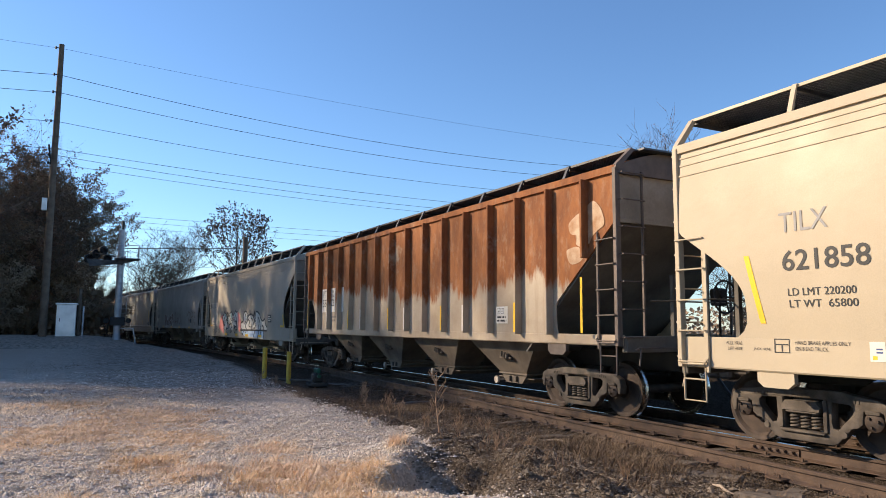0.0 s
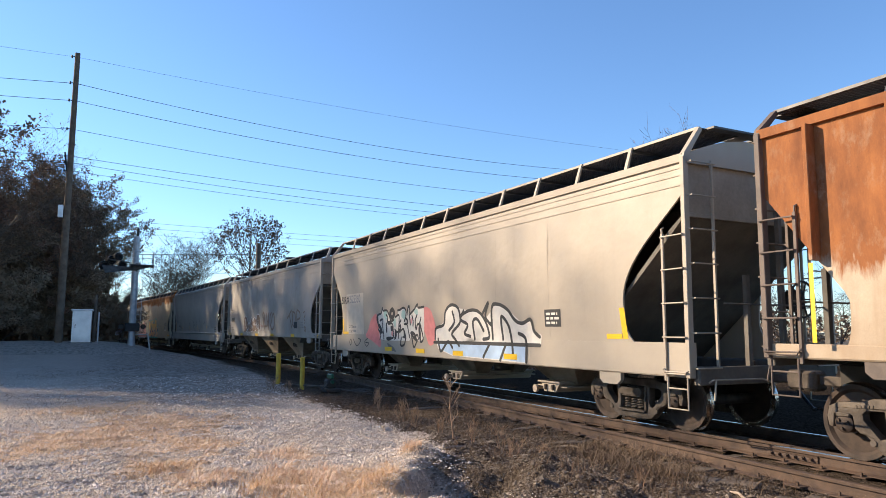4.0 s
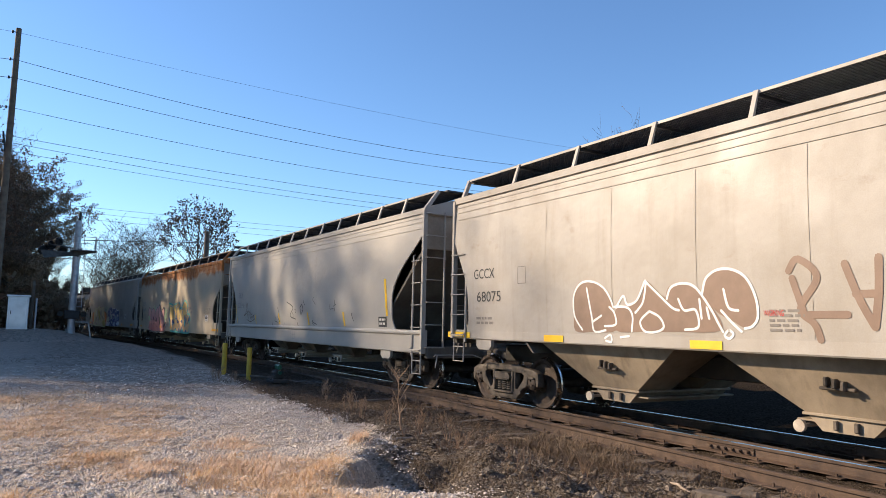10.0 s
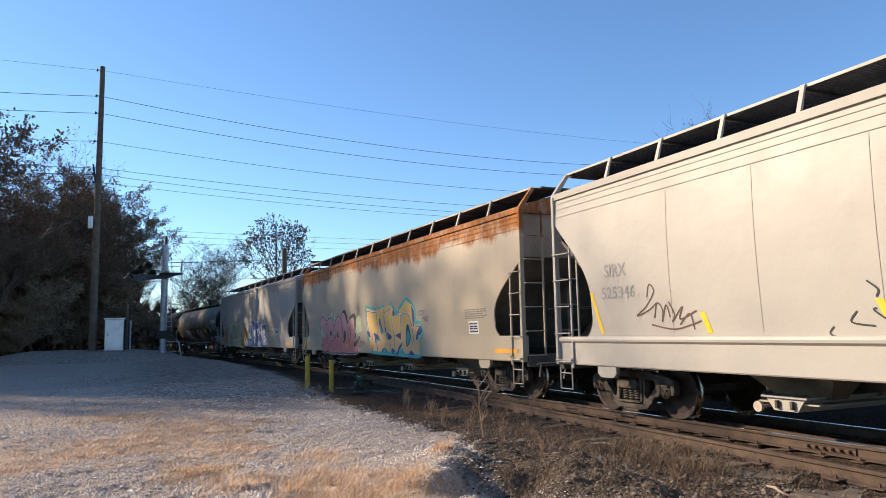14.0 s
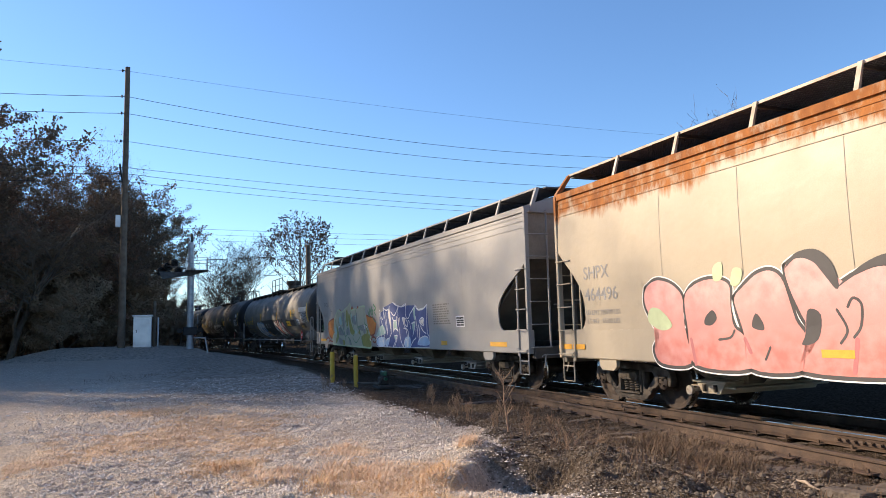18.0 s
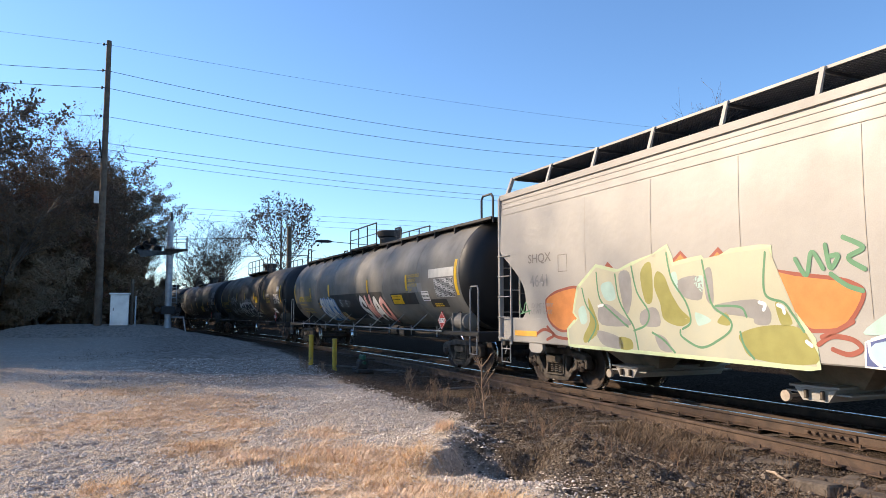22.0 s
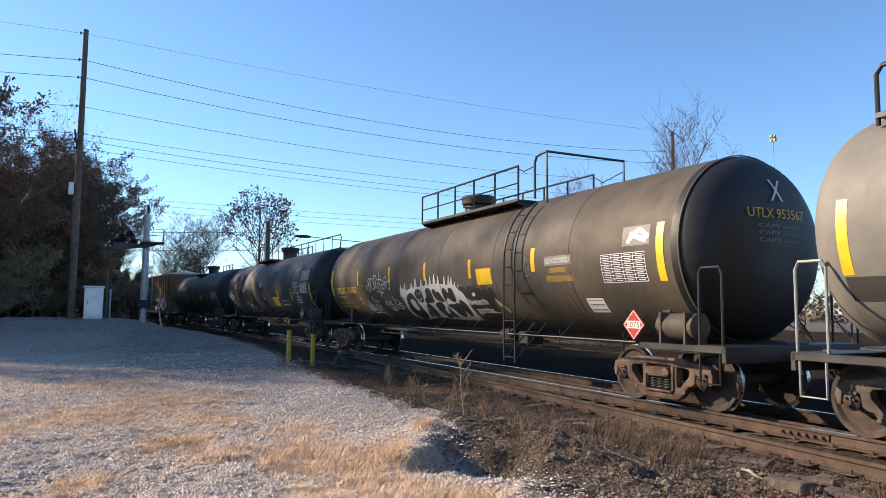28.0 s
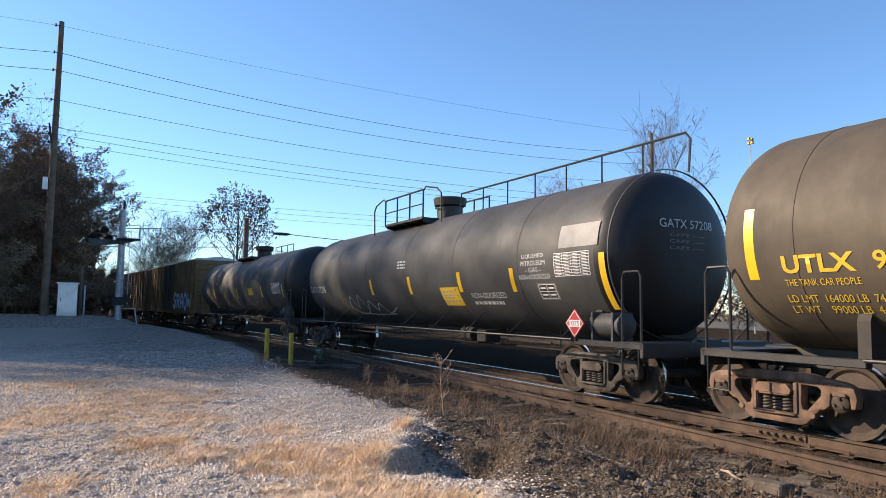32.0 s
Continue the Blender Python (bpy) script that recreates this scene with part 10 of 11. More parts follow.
shape(car7, TNK, [(-3.16, 1.48), (-3.06, 1.5), (-2.99, 1.38), (-2.99, 1.26), (-3.09, 1.24), (-3.14, 1.32)], K_WHITE, 0.006)
shape(car7, TNK, [(-4.88, 1.65), (-4.81, 1.58), (-4.75, 1.45), (-4.85, 1.43), (-4.93, 1.5)], K_BRIGHT, 0.008)
shape(car7, TNK, [(-3.9, 1.83), (-3.82, 1.83), (-3.77, 1.68), (-3.82, 1.47), (-3.93, 1.48), (-3.96, 1.61)], K_BRIGHT, 0.008)
shape(car7, TNK, [(-4.33, 1.59), (-4.3, 1.54), (-4.33, 1.35), (-4.38, 1.41)], K_BRIGHT, 0.008)
shape(car7, TNK, [(-5.34, 1.99), (-5.16, 2.06), (-4.97, 2.06), (-5.14, 1.62), (-5.35, 1.6)], K_BLACK, 0.0025, hard=True)
spray(car7, TNK, [[(-5.35, 1.89), (-5.27, 1.9), (-5.22, 1.85), (-5.38, 1.74), (-5.29, 1.72)]], UNIT, 0.028, K_YEL, 0.005)
spray(car7, TNK, [[(-5.17, 1.97), (-5.2, 1.82), (-5.12, 1.77)]], UNIT, 0.028, K_YEL, 0.005)
spray(car7, TNK, [[(-5.36, 1.78), (-5.25, 1.82), (-5.23, 1.76), (-5.36, 1.71), (-5.36, 1.78)]], UNIT, 0.028, K_YEL, 0.005)
spray(car7, TNK, [[(-5.26, 1.72), (-5.12, 1.82), (-5.1, 1.74)]], UNIT, 0.028, K_YEL, 0.005)
spray(car7, TNK, [[(0, 0.9), (0.05, 0.2), (0.3, 0.2)], [(0.4, 0.8), (0.42, 0.2), (0.6, 0.2), (0.62, 0.8)], [(0.7, 0.8), (0.72, 0.15), (0.98, 0.1)]], (-2.85, 1.24, -2.1, 1.55), 0.12, K_GOLD, 0.010)
piece(car7, TNK, (-2.3, 1.72, -0.9, 2.02), "bcgc", [K_COOLW, K_GREYL], K_BAND, 0.035, 0.01, off=0.006, label="white thin graffiti letters", seed=31)
piece(car7, TNK, (0.1, 1.18, 2.7, 2.12), "bead", [K_WHITE, K_PINK, K_WHITE, K_PINK], K_BLACK, 0.20, 0.05, off=0.006, shine=K_WHITE, label="white and pink graffiti letters", seed=35)
for x0, z0, x1, z1 in ((-3.53, 2.16, -3.38, 2.64), (-6.36, 2.13, -6.23, 2.58), (4.71, 2.17, 4.85, 2.64), (1.2, 2.16, 1.33, 2.62)):
    patch(car7, TNK, x0, z0, x1, z1, K_YEL, 0.004, "reflector")
patch(car7, TNK, 8.05, 1.96, 8.20, 2.89, K_YEL, 0.004, "reflector")
patch(car7, TNK, -9.16, 1.96, -9.02, 2.85, K_YEL, 0.001, "reflector")
patch(car7, TNK, 3.33, 1.76, 5.36, 2.10, K_BLACK, 0.002, "dark_band")
patch(car7, TNK, 4.85, 2.10, 5.90, 2.36, K_GREYS, 0.002, "dark_band")
for k, w in enumerate(("NON-ODORIZED", "LIQUEFIED", "PETROLEUM", "GAS")):
    words(car7, TNK, w, 4.92, 2.54 - k * 0.135, 4.92 + (0.86, 0.60, 0.66, 0.26)[k], 2.635 - k * 0.135, K_YLET)
patch(car7, TNK, 3.40, 1.78, 4.26, 2.06, K_YEL, 0.006, "notice", "yellow notice plate")
bars(car7, TNK, 3.48, 1.82, 4.18, 2.03, 3, K_BLACK, 5)
patch(car7, TNK, 6.43, 2.47, 8.02, 2.71, K_PATCH, 0.002, "pale_band", "pale painted band")
table(car7, TNK, 6.79, 1.94, 7.95, 2.42, 8, 4)
patch(car7, TNK, 5.78, 1.84, 6.28, 2.12, K_WHITE, 0.003, "data_panel")
table(car7, TNK, 5.81, 1.87, 6.25, 2.09, 2, 2)
patch(car7, TNK, 6.25, 1.66, 7.30, 1.88, K_BLACK, 0.002, "dark_band")
bars(car7, TNK, 6.45, 1.67, 7.1, 1.78, 2, K_YLET, 6)

# sooty black tank car
words(car8, TNK, "UTLX", -8.40, 2.02, -7.46, 2.24, K_YLET, bold=0.03)
words(car8, TNK, "953567", -7.25, 2.03, -6.28, 2.24, K_YLET, bold=0.02)
words(car8, TNK, "THE TANK CAR PEOPLE", -8.41, 1.87, -7.44, 1.95, K_YLET)
words(car8, TNK, "LD LMT  164000 LB  74 400 KG", -8.45, 1.67, -6.82, 1.76, K_YLET)
words(car8, TNK, "LT WT    99000 LB  44 900 KG", -8.45, 1.54, -6.82, 1.63, K_YLET)
spray(car8, TNK, [[(-5.07, 2.04), (-5.07, 2.24), (-5.12, 2.39), (-4.97, 2.47), (-5.0, 2.35), (-5.11, 2.29), (-4.94, 2.23), (-4.94, 2.14), (-5.07, 2.04)]], UNIT, 0.03, K_SPRAYW, 0.004, label="white scrawled tag")
spray(car8, TNK, [[(-5.19, 2.11), (-5.31, 2.16), (-5.27, 2.23), (-5.15, 2.2), (-5.11, 2.31)]], UNIT, 0.03, K_SPRAYW, 0.004)
spray(car8, TNK, [[(-4.87, 2.45), (-4.74, 2.45), (-4.63, 2.33), (-4.64, 2.18), (-4.77, 2.12), (-4.88, 2.22), (-4.9, 2.35), (-4.87, 2.45)]], UNIT, 0.03, K_SPRAYW, 0.004)
spray(car8, TNK, [[(-4.64, 2.37), (-4.61, 2.22), (-4.57, 2.14)]], UNIT, 0.03, K_SPRAYW, 0.004)
spray(car8, TNK, [[(-4.6, 2.56), (-4.55, 2.33), (-4.53, 2.12)]], UNIT, 0.03, K_SPRAYW, 0.004)
spray(car8, TNK, [[(-4.59, 2.52), (-4.46, 2.55), (-4.37, 2.43), (-4.45, 2.3), (-4.53, 2.27), (-4.38, 2.17), (-4.25, 2.11)]], UNIT, 0.03, K_SPRAYW, 0.004)
spray(car8, TNK, [[(-4.3, 2.26), (-4.25, 2.31), (-4.23, 2.2)]], UNIT, 0.03, K_SPRAYW, 0.004)
spray(car8, TNK, [[(-4.17, 2.6), (-4.14, 2.38), (-4.1, 2.11)]], UNIT, 0.03, K_SPRAYW, 0.004)
spray(car8, TNK, [[(-4.33, 2.42), (-4.2, 2.4), (-3.97, 2.4)]], UNIT, 0.03, K_SPRAYW, 0.004)
spray(car8, TNK, [[(-3.98, 2.51), (-3.97, 2.19), (-3.88, 2.11), (-3.81, 2.16)]], UNIT, 0.03, K_SPRAYW, 0.004)
spray(car8, TNK, [[(-4.05, 2.23), (-3.82, 2.25), (-3.82, 2.35), (-3.97, 2.4)]], UNIT, 0.03, K_SPRAYW, 0.004)
spray(car8, TNK, [[(-3.73, 2.45), (-3.73, 2.24), (-3.74, 2.09)]], UNIT, 0.03, K_SPRAYW, 0.004)
spray(car8, TNK, [[(-3.75, 2.44), (-3.61, 2.48), (-3.59, 2.34), (-3.71, 2.28), (-3.59, 2.15)]], UNIT, 0.03, K_SPRAYW, 0.004)
spray(car8, TNK, [[(-3.59, 2.24), (-3.5, 2.33), (-3.38, 2.32), (-3.33, 2.22), (-3.41, 2.09), (-3.51, 2.13)]], UNIT, 0.03, K_SPRAYW, 0.004)
spray(car8, TNK, [[(-4.47, 2.05), (-4.15, 2.01), (-3.98, 2.0), (-4.2, 2.11)]], UNIT, 0.03, K_SPRAYW, 0.004)
spray(car8, TNK, [[(-3.98, 2.0), (-4.16, 1.96), (-4.24, 1.88)]], UNIT, 0.03, K_SPRAYW, 0.004)
spray(car8, TNK, [[(-5.8, 1.62), (-5.79, 1.51), (-5.67, 1.53), (-5.57, 1.77)]], UNIT, 0.03, K_SPRAYW, 0.004)
spray(car8, TNK, [[(-5.57, 1.77), (-5.7, 1.43), (-5.45, 1.76)]], UNIT, 0.03, K_SPRAYW, 0.004)
spray(car8, TNK, [[(-5.45, 1.76), (-5.57, 1.44), (-5.31, 1.65), (-5.24, 1.6), (-5.42, 1.46), (-5.4, 1.56)]], UNIT, 0.03, K_SPRAYW, 0.004)
spray(car8, TNK, [[(-5.2, 1.63), (-5.26, 1.45), (-5.04, 1.65), (-5.1, 1.47)]], UNIT, 0.03, K_SPRAYW, 0.004)
spray(car8, TNK, [[(-4.87, 1.81), (-5.03, 1.44)]], UNIT, 0.03, K_SPRAYW, 0.004)
spray(car8, TNK, [[(-5.13, 1.81), (-5.04, 1.9), (-5.07, 1.77), (-4.91, 1.74), (-4.58, 1.77)]], UNIT, 0.03, K_SPRAYW, 0.004)
spray(car8, TNK, [[(-4.8, 1.69), (-4.93, 1.44), (-4.65, 1.65), (-4.72, 1.46), (-4.63, 1.27)]], UNIT, 0.03, K_SPRAYW, 0.004)
spray(car8, TNK, [[(-5.62, 1.38), (-5.16, 1.41), (-4.81, 1.37), (-4.63, 1.27)]], UNIT, 0.03, K_SPRAYW, 0.004)
spray(car8, TNK, [[(-4.1, 1.83), (-4.06, 1.76), (-4.19, 1.62), (-4.03, 1.73), (-4.01, 1.66), (-3.98, 1.51)]], UNIT, 0.03, K_SPRAYW, 0.004)
spray(car8, TNK, [[(-3.9, 1.76), (-3.89, 1.62), (-3.75, 1.76), (-3.75, 1.62)]], UNIT, 0.03, K_SPRAYW, 0.004)
spray(car8, TNK, [[(-3.64, 1.76), (-3.74, 1.64), (-3.62, 1.64), (-3.54, 1.59), (-3.35, 1.52)]], UNIT, 0.03, K_SPRAYW, 0.004)
spray(car8, TNK, [[(-3.38, 1.89), (-3.4, 1.81), (-3.28, 1.79), (-3.41, 1.69), (-3.3, 1.63), (-3.2, 1.66)]], UNIT, 0.03, K_SPRAYW, 0.004)
spray(car8, TNK, [[(-3.87, 1.55), (-3.64, 1.54), (-3.89, 1.47), (-3.57, 1.49)]], UNIT, 0.03, K_SPRAYW, 0.004)
spray(car8, TNK, [[(-3.16, 1.79), (-3.05, 1.72), (-3.14, 1.66), (-2.92, 1.69), (-2.89, 1.62)]], UNIT, 0.03, K_SPRAYW, 0.004)
spray(car8, TNK, [[(-2.89, 1.57), (-3.03, 1.62), (-3.2, 1.61), (-3.21, 1.54), (-3.01, 1.53), (-2.89, 1.57)]], UNIT, 0.03, K_SPRAYW, 0.004)
spray(car8, TNK, [[(-6.2, 2.01), (-6.14, 1.93), (-6.13, 1.86)]], UNIT, 0.022, K_ORANGE, 0.004)
spray(car8, TNK, [[(-6.3, 1.8), (-6.16, 1.85), (-6.07, 1.76), (-6.2, 1.69), (-6.06, 1.69)]], UNIT, 0.022, K_ORANGE, 0.004)
# white-ground piece on the sooty tank car
shape(car8, TNK, [(-2.63, 2.11), (-2.23, 2.04), (-1.77, 2.1), (-1.27, 2.12), (-0.88, 2.14), (-0.51, 2.17), (-0.1, 2.17), (0.28, 2.13), (0.75, 2.11), (0.88, 2.02), (1.07, 1.93), (1.17, 1.72), (1.15, 1.52), (1.21, 1.28), (0.52, 1.25), (-0.44, 1.27), (-1.09, 1.3), (-2.01, 1.23), (-2.61, 1.27), (-2.76, 1.46), (-2.64, 1.78)], K_SPRAYW, 0.003, label="white graffiti ground with sprayed spikes")
shape(car8, TNK, [(-2.78, 1.87), (-2.58, 2.13), (-2.51, 2.21), (-2.5, 2.12), (-2.57, 1.87)], K_SPRAYW, 0.0035)
shape(car8, TNK, [(-2.48, 1.9), (-2.3, 2.15), (-2.23, 2.23), (-2.22, 2.14), (-2.28, 1.89)], K_SPRAYW, 0.0035)
shape(car8, TNK, [(-1.98, 1.93), (-1.81, 2.17), (-1.75, 2.25), (-1.74, 2.16), (-1.79, 1.92)], K_SPRAYW, 0.0035)
shape(car8, TNK, [(-1.63, 2.07), (-1.51, 2.3), (-1.45, 2.38), (-1.43, 2.3), (-1.45, 2.06)], K_SPRAYW, 0.0035)
shape(car8, TNK, [(-1.27, 2.01), (-1.14, 2.24), (-1.09, 2.31), (-1.07, 2.23), (-1.1, 2.0)], K_SPRAYW, 0.0035)
shape(car8, TNK, [(-0.93, 2.02), (-0.8, 2.25), (-0.75, 2.32), (-0.74, 2.24), (-0.77, 2.02)], K_SPRAYW, 0.0035)
shape(car8, TNK, [(-0.68, 2.08), (-0.57, 2.3), (-0.53, 2.37), (-0.51, 2.3), (-0.53, 2.08)], K_SPRAYW, 0.0035)
shape(car8, TNK, [(-0.4, 2.14), (-0.31, 2.36), (-0.27, 2.43), (-0.25, 2.36), (-0.25, 2.14)], K_SPRAYW, 0.0035)
shape(car8, TNK, [(-0.19, 2.09), (-0.09, 2.3), (-0.05, 2.37), (-0.03, 2.3), (-0.05, 2.08)], K_SPRAYW, 0.0035)
shape(car8, TNK, [(0.17, 2.07), (0.26, 2.28), (0.31, 2.35), (0.32, 2.28), (0.3, 2.07)], K_SPRAYW, 0.0035)
shape(car8, TNK, [(0.42, 2.09), (0.51, 2.29), (0.55, 2.36), (0.56, 2.29), (0.55, 2.08)], K_SPRAYW, 0.0035)
shape(car8, TNK, [(0.56, 2.07), (0.65, 2.26), (0.69, 2.33), (0.7, 2.26), (0.68, 2.06)], K_SPRAYW, 0.0035)
shape(car8, TNK, [(0.68, 1.94), (0.79, 2.14), (0.83, 2.2), (0.84, 2.14), (0.8, 1.94)], K_SPRAYW, 0.0035)
shape(car8, TNK, [(0.82, 1.88), (0.94, 2.07), (0.98, 2.14), (0.98, 2.07), (0.94, 1.88)], K_SPRAYW, 0.0035)
shape(car8, TNK, [(-2.36, 1.83), (-2.17, 1.93), (-1.92, 1.96), (-1.76, 1.82), (-1.69, 1.62), (-1.69, 1.41), (-1.86, 1.29), (-2.16, 1.24), (-2.48, 1.3), (-2.57, 1.46), (-2.5, 1.62)], K_BLACK, 0.006, label="black swollen graffiti letters")
shape(car8, TNK, [(-1.73, 1.92), (-1.56, 2.04), (-1.36, 2.05), (-1.24, 1.99), (-1.25, 1.81), (-1.36, 1.71), (-1.53, 1.7), (-1.67, 1.77)], K_BLACK, 0.006, label="black swollen graffiti letters")
shape(car8, TNK, [(-1.24, 1.76), (-1.02, 1.85), (-0.97, 2.02), (-0.76, 2.07), (-0.64, 1.99), (-0.64, 1.75), (-0.77, 1.69), (-0.99, 1.69), (-1.16, 1.65)], K_BLACK, 0.006, label="black swollen graffiti letters")
shape(car8, TNK, [(-1.32, 1.62), (-1.03, 1.65), (-0.92, 1.47), (-1.05, 1.32), (-1.28, 1.32), (-1.34, 1.44)], K_BLACK, 0.006, label="black swollen graffiti letters")
shape(car8, TNK, [(-1.4, 1.52), (-1.36, 1.37), (-1.53, 1.29), (-1.55, 1.39)], K_BLACK, 0.006, label="black swollen graffiti letters")
shape(car8, TNK, [(-0.58, 1.98), (-0.44, 2.05), (-0.38, 1.94), (-0.23, 1.97), (-0.15, 1.92), (-0.07, 1.74), (-0.15, 1.7), (-0.44, 1.75), (-0.55, 1.84)], K_BLACK, 0.006, label="black swollen graffiti letters")
shape(car8, TNK, [(-0.68, 1.66), (-0.34, 1.71), (-0.22, 1.61), (-0.27, 1.38), (-0.3, 1.32), (-0.48, 1.28), (-0.62, 1.38), (-0.72, 1.52)], K_BLACK, 0.006, label="black swollen graffiti letters")
shape(car8, TNK, [(0.04, 2.01), (0.18, 2.05), (0.34, 1.92), (0.36, 2.02), (0.49, 2.05), (0.61, 1.99), (0.61, 1.78), (0.51, 1.7), (0.32, 1.73), (0.18, 1.8), (0.03, 1.72), (-0.02, 1.79)], K_BLACK, 0.006, label="black swollen graffiti letters")
shape(car8, TNK, [(-0.01, 1.63), (0.38, 1.65), (0.62, 1.68), (0.72, 1.56), (0.6, 1.39), (0.43, 1.33), (0.24, 1.39), (0.19, 1.5)], K_BLACK, 0.006, label="black swollen graffiti letters")
shape(car8, TNK, [(-0.09, 1.59), (-0.02, 1.43), (0.08, 1.34), (-0.2, 1.32), (-0.21, 1.43)], K_BLACK, 0.006, label="black swollen graffiti letters")
shape(car8, TNK, [(0.73, 1.73), (0.9, 1.73), (1.02, 1.59), (0.94, 1.4), (0.78, 1.35), (0.72, 1.48), (0.67, 1.61)], K_BLACK, 0.006, label="black swollen graffiti letters")
shape(car8, TNK, [(-2.2, 1.74), (-2.02, 1.79), (-1.89, 1.7), (-1.92, 1.52), (-2.09, 1.48), (-2.2, 1.57)], K_SPRAYW, 0.0085)
shape(car8, TNK, [(-0.35, 1.52), (-0.23, 1.56), (-0.27, 1.43), (-0.34, 1.41)], K_SPRAYW, 0.0085)
spray(car8, TNK, [[(-1.52, 1.96), (-1.55, 1.91)]], UNIT, 0.025, K_SPRAYW, 0.0085)
spray(car8, TNK, [[(-1.35, 1.97), (-1.39, 1.91)]], UNIT, 0.025, K_SPRAYW, 0.0085)
spray(car8, TNK, [[(-1.6, 1.81), (-1.54, 1.75), (-1.37, 1.81)]], UNIT, 0.025, K_SPRAYW, 0.0085)
shape(car8, TNK, [(0.91, 2.0), (1.08, 2.1), (1.27, 2.03), (1.4, 2.11), (1.56, 2.12), (1.74, 2.07), (1.87, 2.05), (2.03, 1.97), (2.22, 1.99), (2.4, 2.02), (2.59, 2.0), (2.55, 1.81), (2.39, 1.71), (2.35, 1.53), (2.26, 1.34), (1.89, 1.28), (1.44, 1.3), (1.21, 1.28), (1.18, 1.51), (1.2, 1.7), (1.11, 1.91)], K_SOOT, 0.0045, label="black sprayed cloud")
spray(car8, TNK, [[(1.31, 2.0), (1.45, 2.1), (1.58, 2.11), (1.68, 2.06)]], UNIT, 0.02, K_GREYL, 0.008)
spray(car8, TNK, [[(1.86, 2.02), (1.98, 2.05), (2.03, 1.94)]], UNIT, 0.02, K_GREYL, 0.008)
spray(car8, TNK, [[(2.24, 1.95), (2.4, 2.03), (2.55, 2.02), (2.59, 1.91)]], UNIT, 0.02, K_GREYL, 0.008)
spray(car8, TNK, [[(0.96, 2.06), (1.1, 2.11), (1.23, 2.05)]], UNIT, 0.02, K_GREYL, 0.008)
spray(car8, TNK, [[(1.53, 1.35), (1.72, 1.37), (1.79, 1.26)]], UNIT, 0.02, K_GREYL, 0.008)
spray(car8, TNK, [[(1.54, 1.87), (1.62, 1.9), (1.66, 1.86), (1.58, 1.84), (1.54, 1.87)]], UNIT, 0.025, K_WHITE, 0.008)
spray(car8, TNK, [[(2.48, 1.77), (2.61, 1.67), (2.78, 1.51)]], UNIT, 0.012, K_LIME, 0.006)
spray(car8, TNK, [[(2.49, 1.75), (2.63, 1.65), (2.8, 1.5)]], UNIT, 0.012, K_LIME, 0.006)
spray(car8, TNK, [[(2.49, 1.73), (2.65, 1.64), (2.82, 1.5)]], UNIT, 0.012, K_LIME, 0.006)
spray(car8, TNK, [[(2.5, 1.7), (2.68, 1.62), (2.76, 1.49)]], UNIT, 0.012, K_LIME, 0.006)
spray(car8, TNK, [[(2.51, 1.68), (2.7, 1.6), (2.78, 1.48)]], UNIT, 0.012, K_LIME, 0.006)
spray(car8, TNK, [[(2.52, 1.66), (2.72, 1.59), (2.8, 1.47)]], UNIT, 0.012, K_LIME, 0.006)
spray(car8, TNK, [[(2.53, 1.64), (2.74, 1.57), (2.75, 1.46)]], UNIT, 0.012, K_LIME, 0.006)
spray(car8, TNK, [[(2.53, 1.62), (2.76, 1.56), (2.76, 1.45)]], UNIT, 0.012, K_LIME, 0.006)
spray(car8, TNK, [[(2.54, 1.6), (2.78, 1.54), (2.78, 1.45)]], UNIT, 0.012, K_LIME, 0.006)
words(car8, TNK, "beach", 1.23, 1.64, 2.08, 1.78, K_WHITE, 0.012)
words(car8, TNK, "goths...", 1.34, 1.40, 2.39, 1.58, K_WHITE, 0.012)
spray(car8, TNK, [[(0, 0.3), (0.2, 0.9), (0.3, 0.2), (0.5, 0.8), (0.6, 0.3), (0.9, 0.7)], [(0.1, 0.1), (0.9, 0.2)]], (3.95, 2.15, 4.22, 2.65), 0.018, K_GREYL, 0.004)
rr = random.Random(18)
spray(car8, TNK, [[(rr.random() * 0.3 + k * 0.1, 0.9), (rr.random() * 0.3 + k * 0.1 + 0.05, 0.1)] for k in range(8)], (4.75, 1.45, 5.75, 1.80), 0.012, K_BROWN, 0.004, label="thin brown scratched strokes")
for x0, z0, x1, z1 in ((-6.14, 2.26, -6.02, 2.74), (-3.40, 2.28, -3.27, 2.75), (-0.9, 2.26, -0.78, 2.74), (1.58, 2.24, 1.71, 2.68), (4.22, 2.28, 4.36, 2.75), (7.74, 1.99, 7.90, 2.91)):
    patch(car8, TNK, x0, z0, x1, z1, K_YEL, 0.004, "reflector")
patch(car8, TNK, -8.92, 1.96, -8.77, 2.88, K_YEL, 0.001, "reflector")
patch(car8, TNK, 1.95, 2.08, 2.62, 2.44, K_YEL, 0.006, "notice", "yellow notice plate")
bars(car8, TNK, 2.05, 2.12, 2.55, 2.40, 3, K_BLACK, 5)
spray(car8, TNK, [[(0, 0), (1, 0), (1, 1), (0, 1), (0, 0)]], (-5.81, 2.02, -5.55, 2.27), 0.014, K_YLET, 0.004, "stencil_frame", curve=False)
patch(car8, TNK, 4.69, 2.37, 5.54, 2.55, K_GREYL, 0.002, "primer_patch")
words(car8, TNK, "NON-ODORIZED", 4.73, 2.41, 5.50, 2.51, K_COOLW, 0.006)
words(car8, TNK, "LIQUEFIED", 4.84, 2.22, 5.35, 2.33, K_YLET)
words(car8, TNK, "PETROLEUM GAS", 4.71, 2.06, 5.53, 2.17, K_YLET)
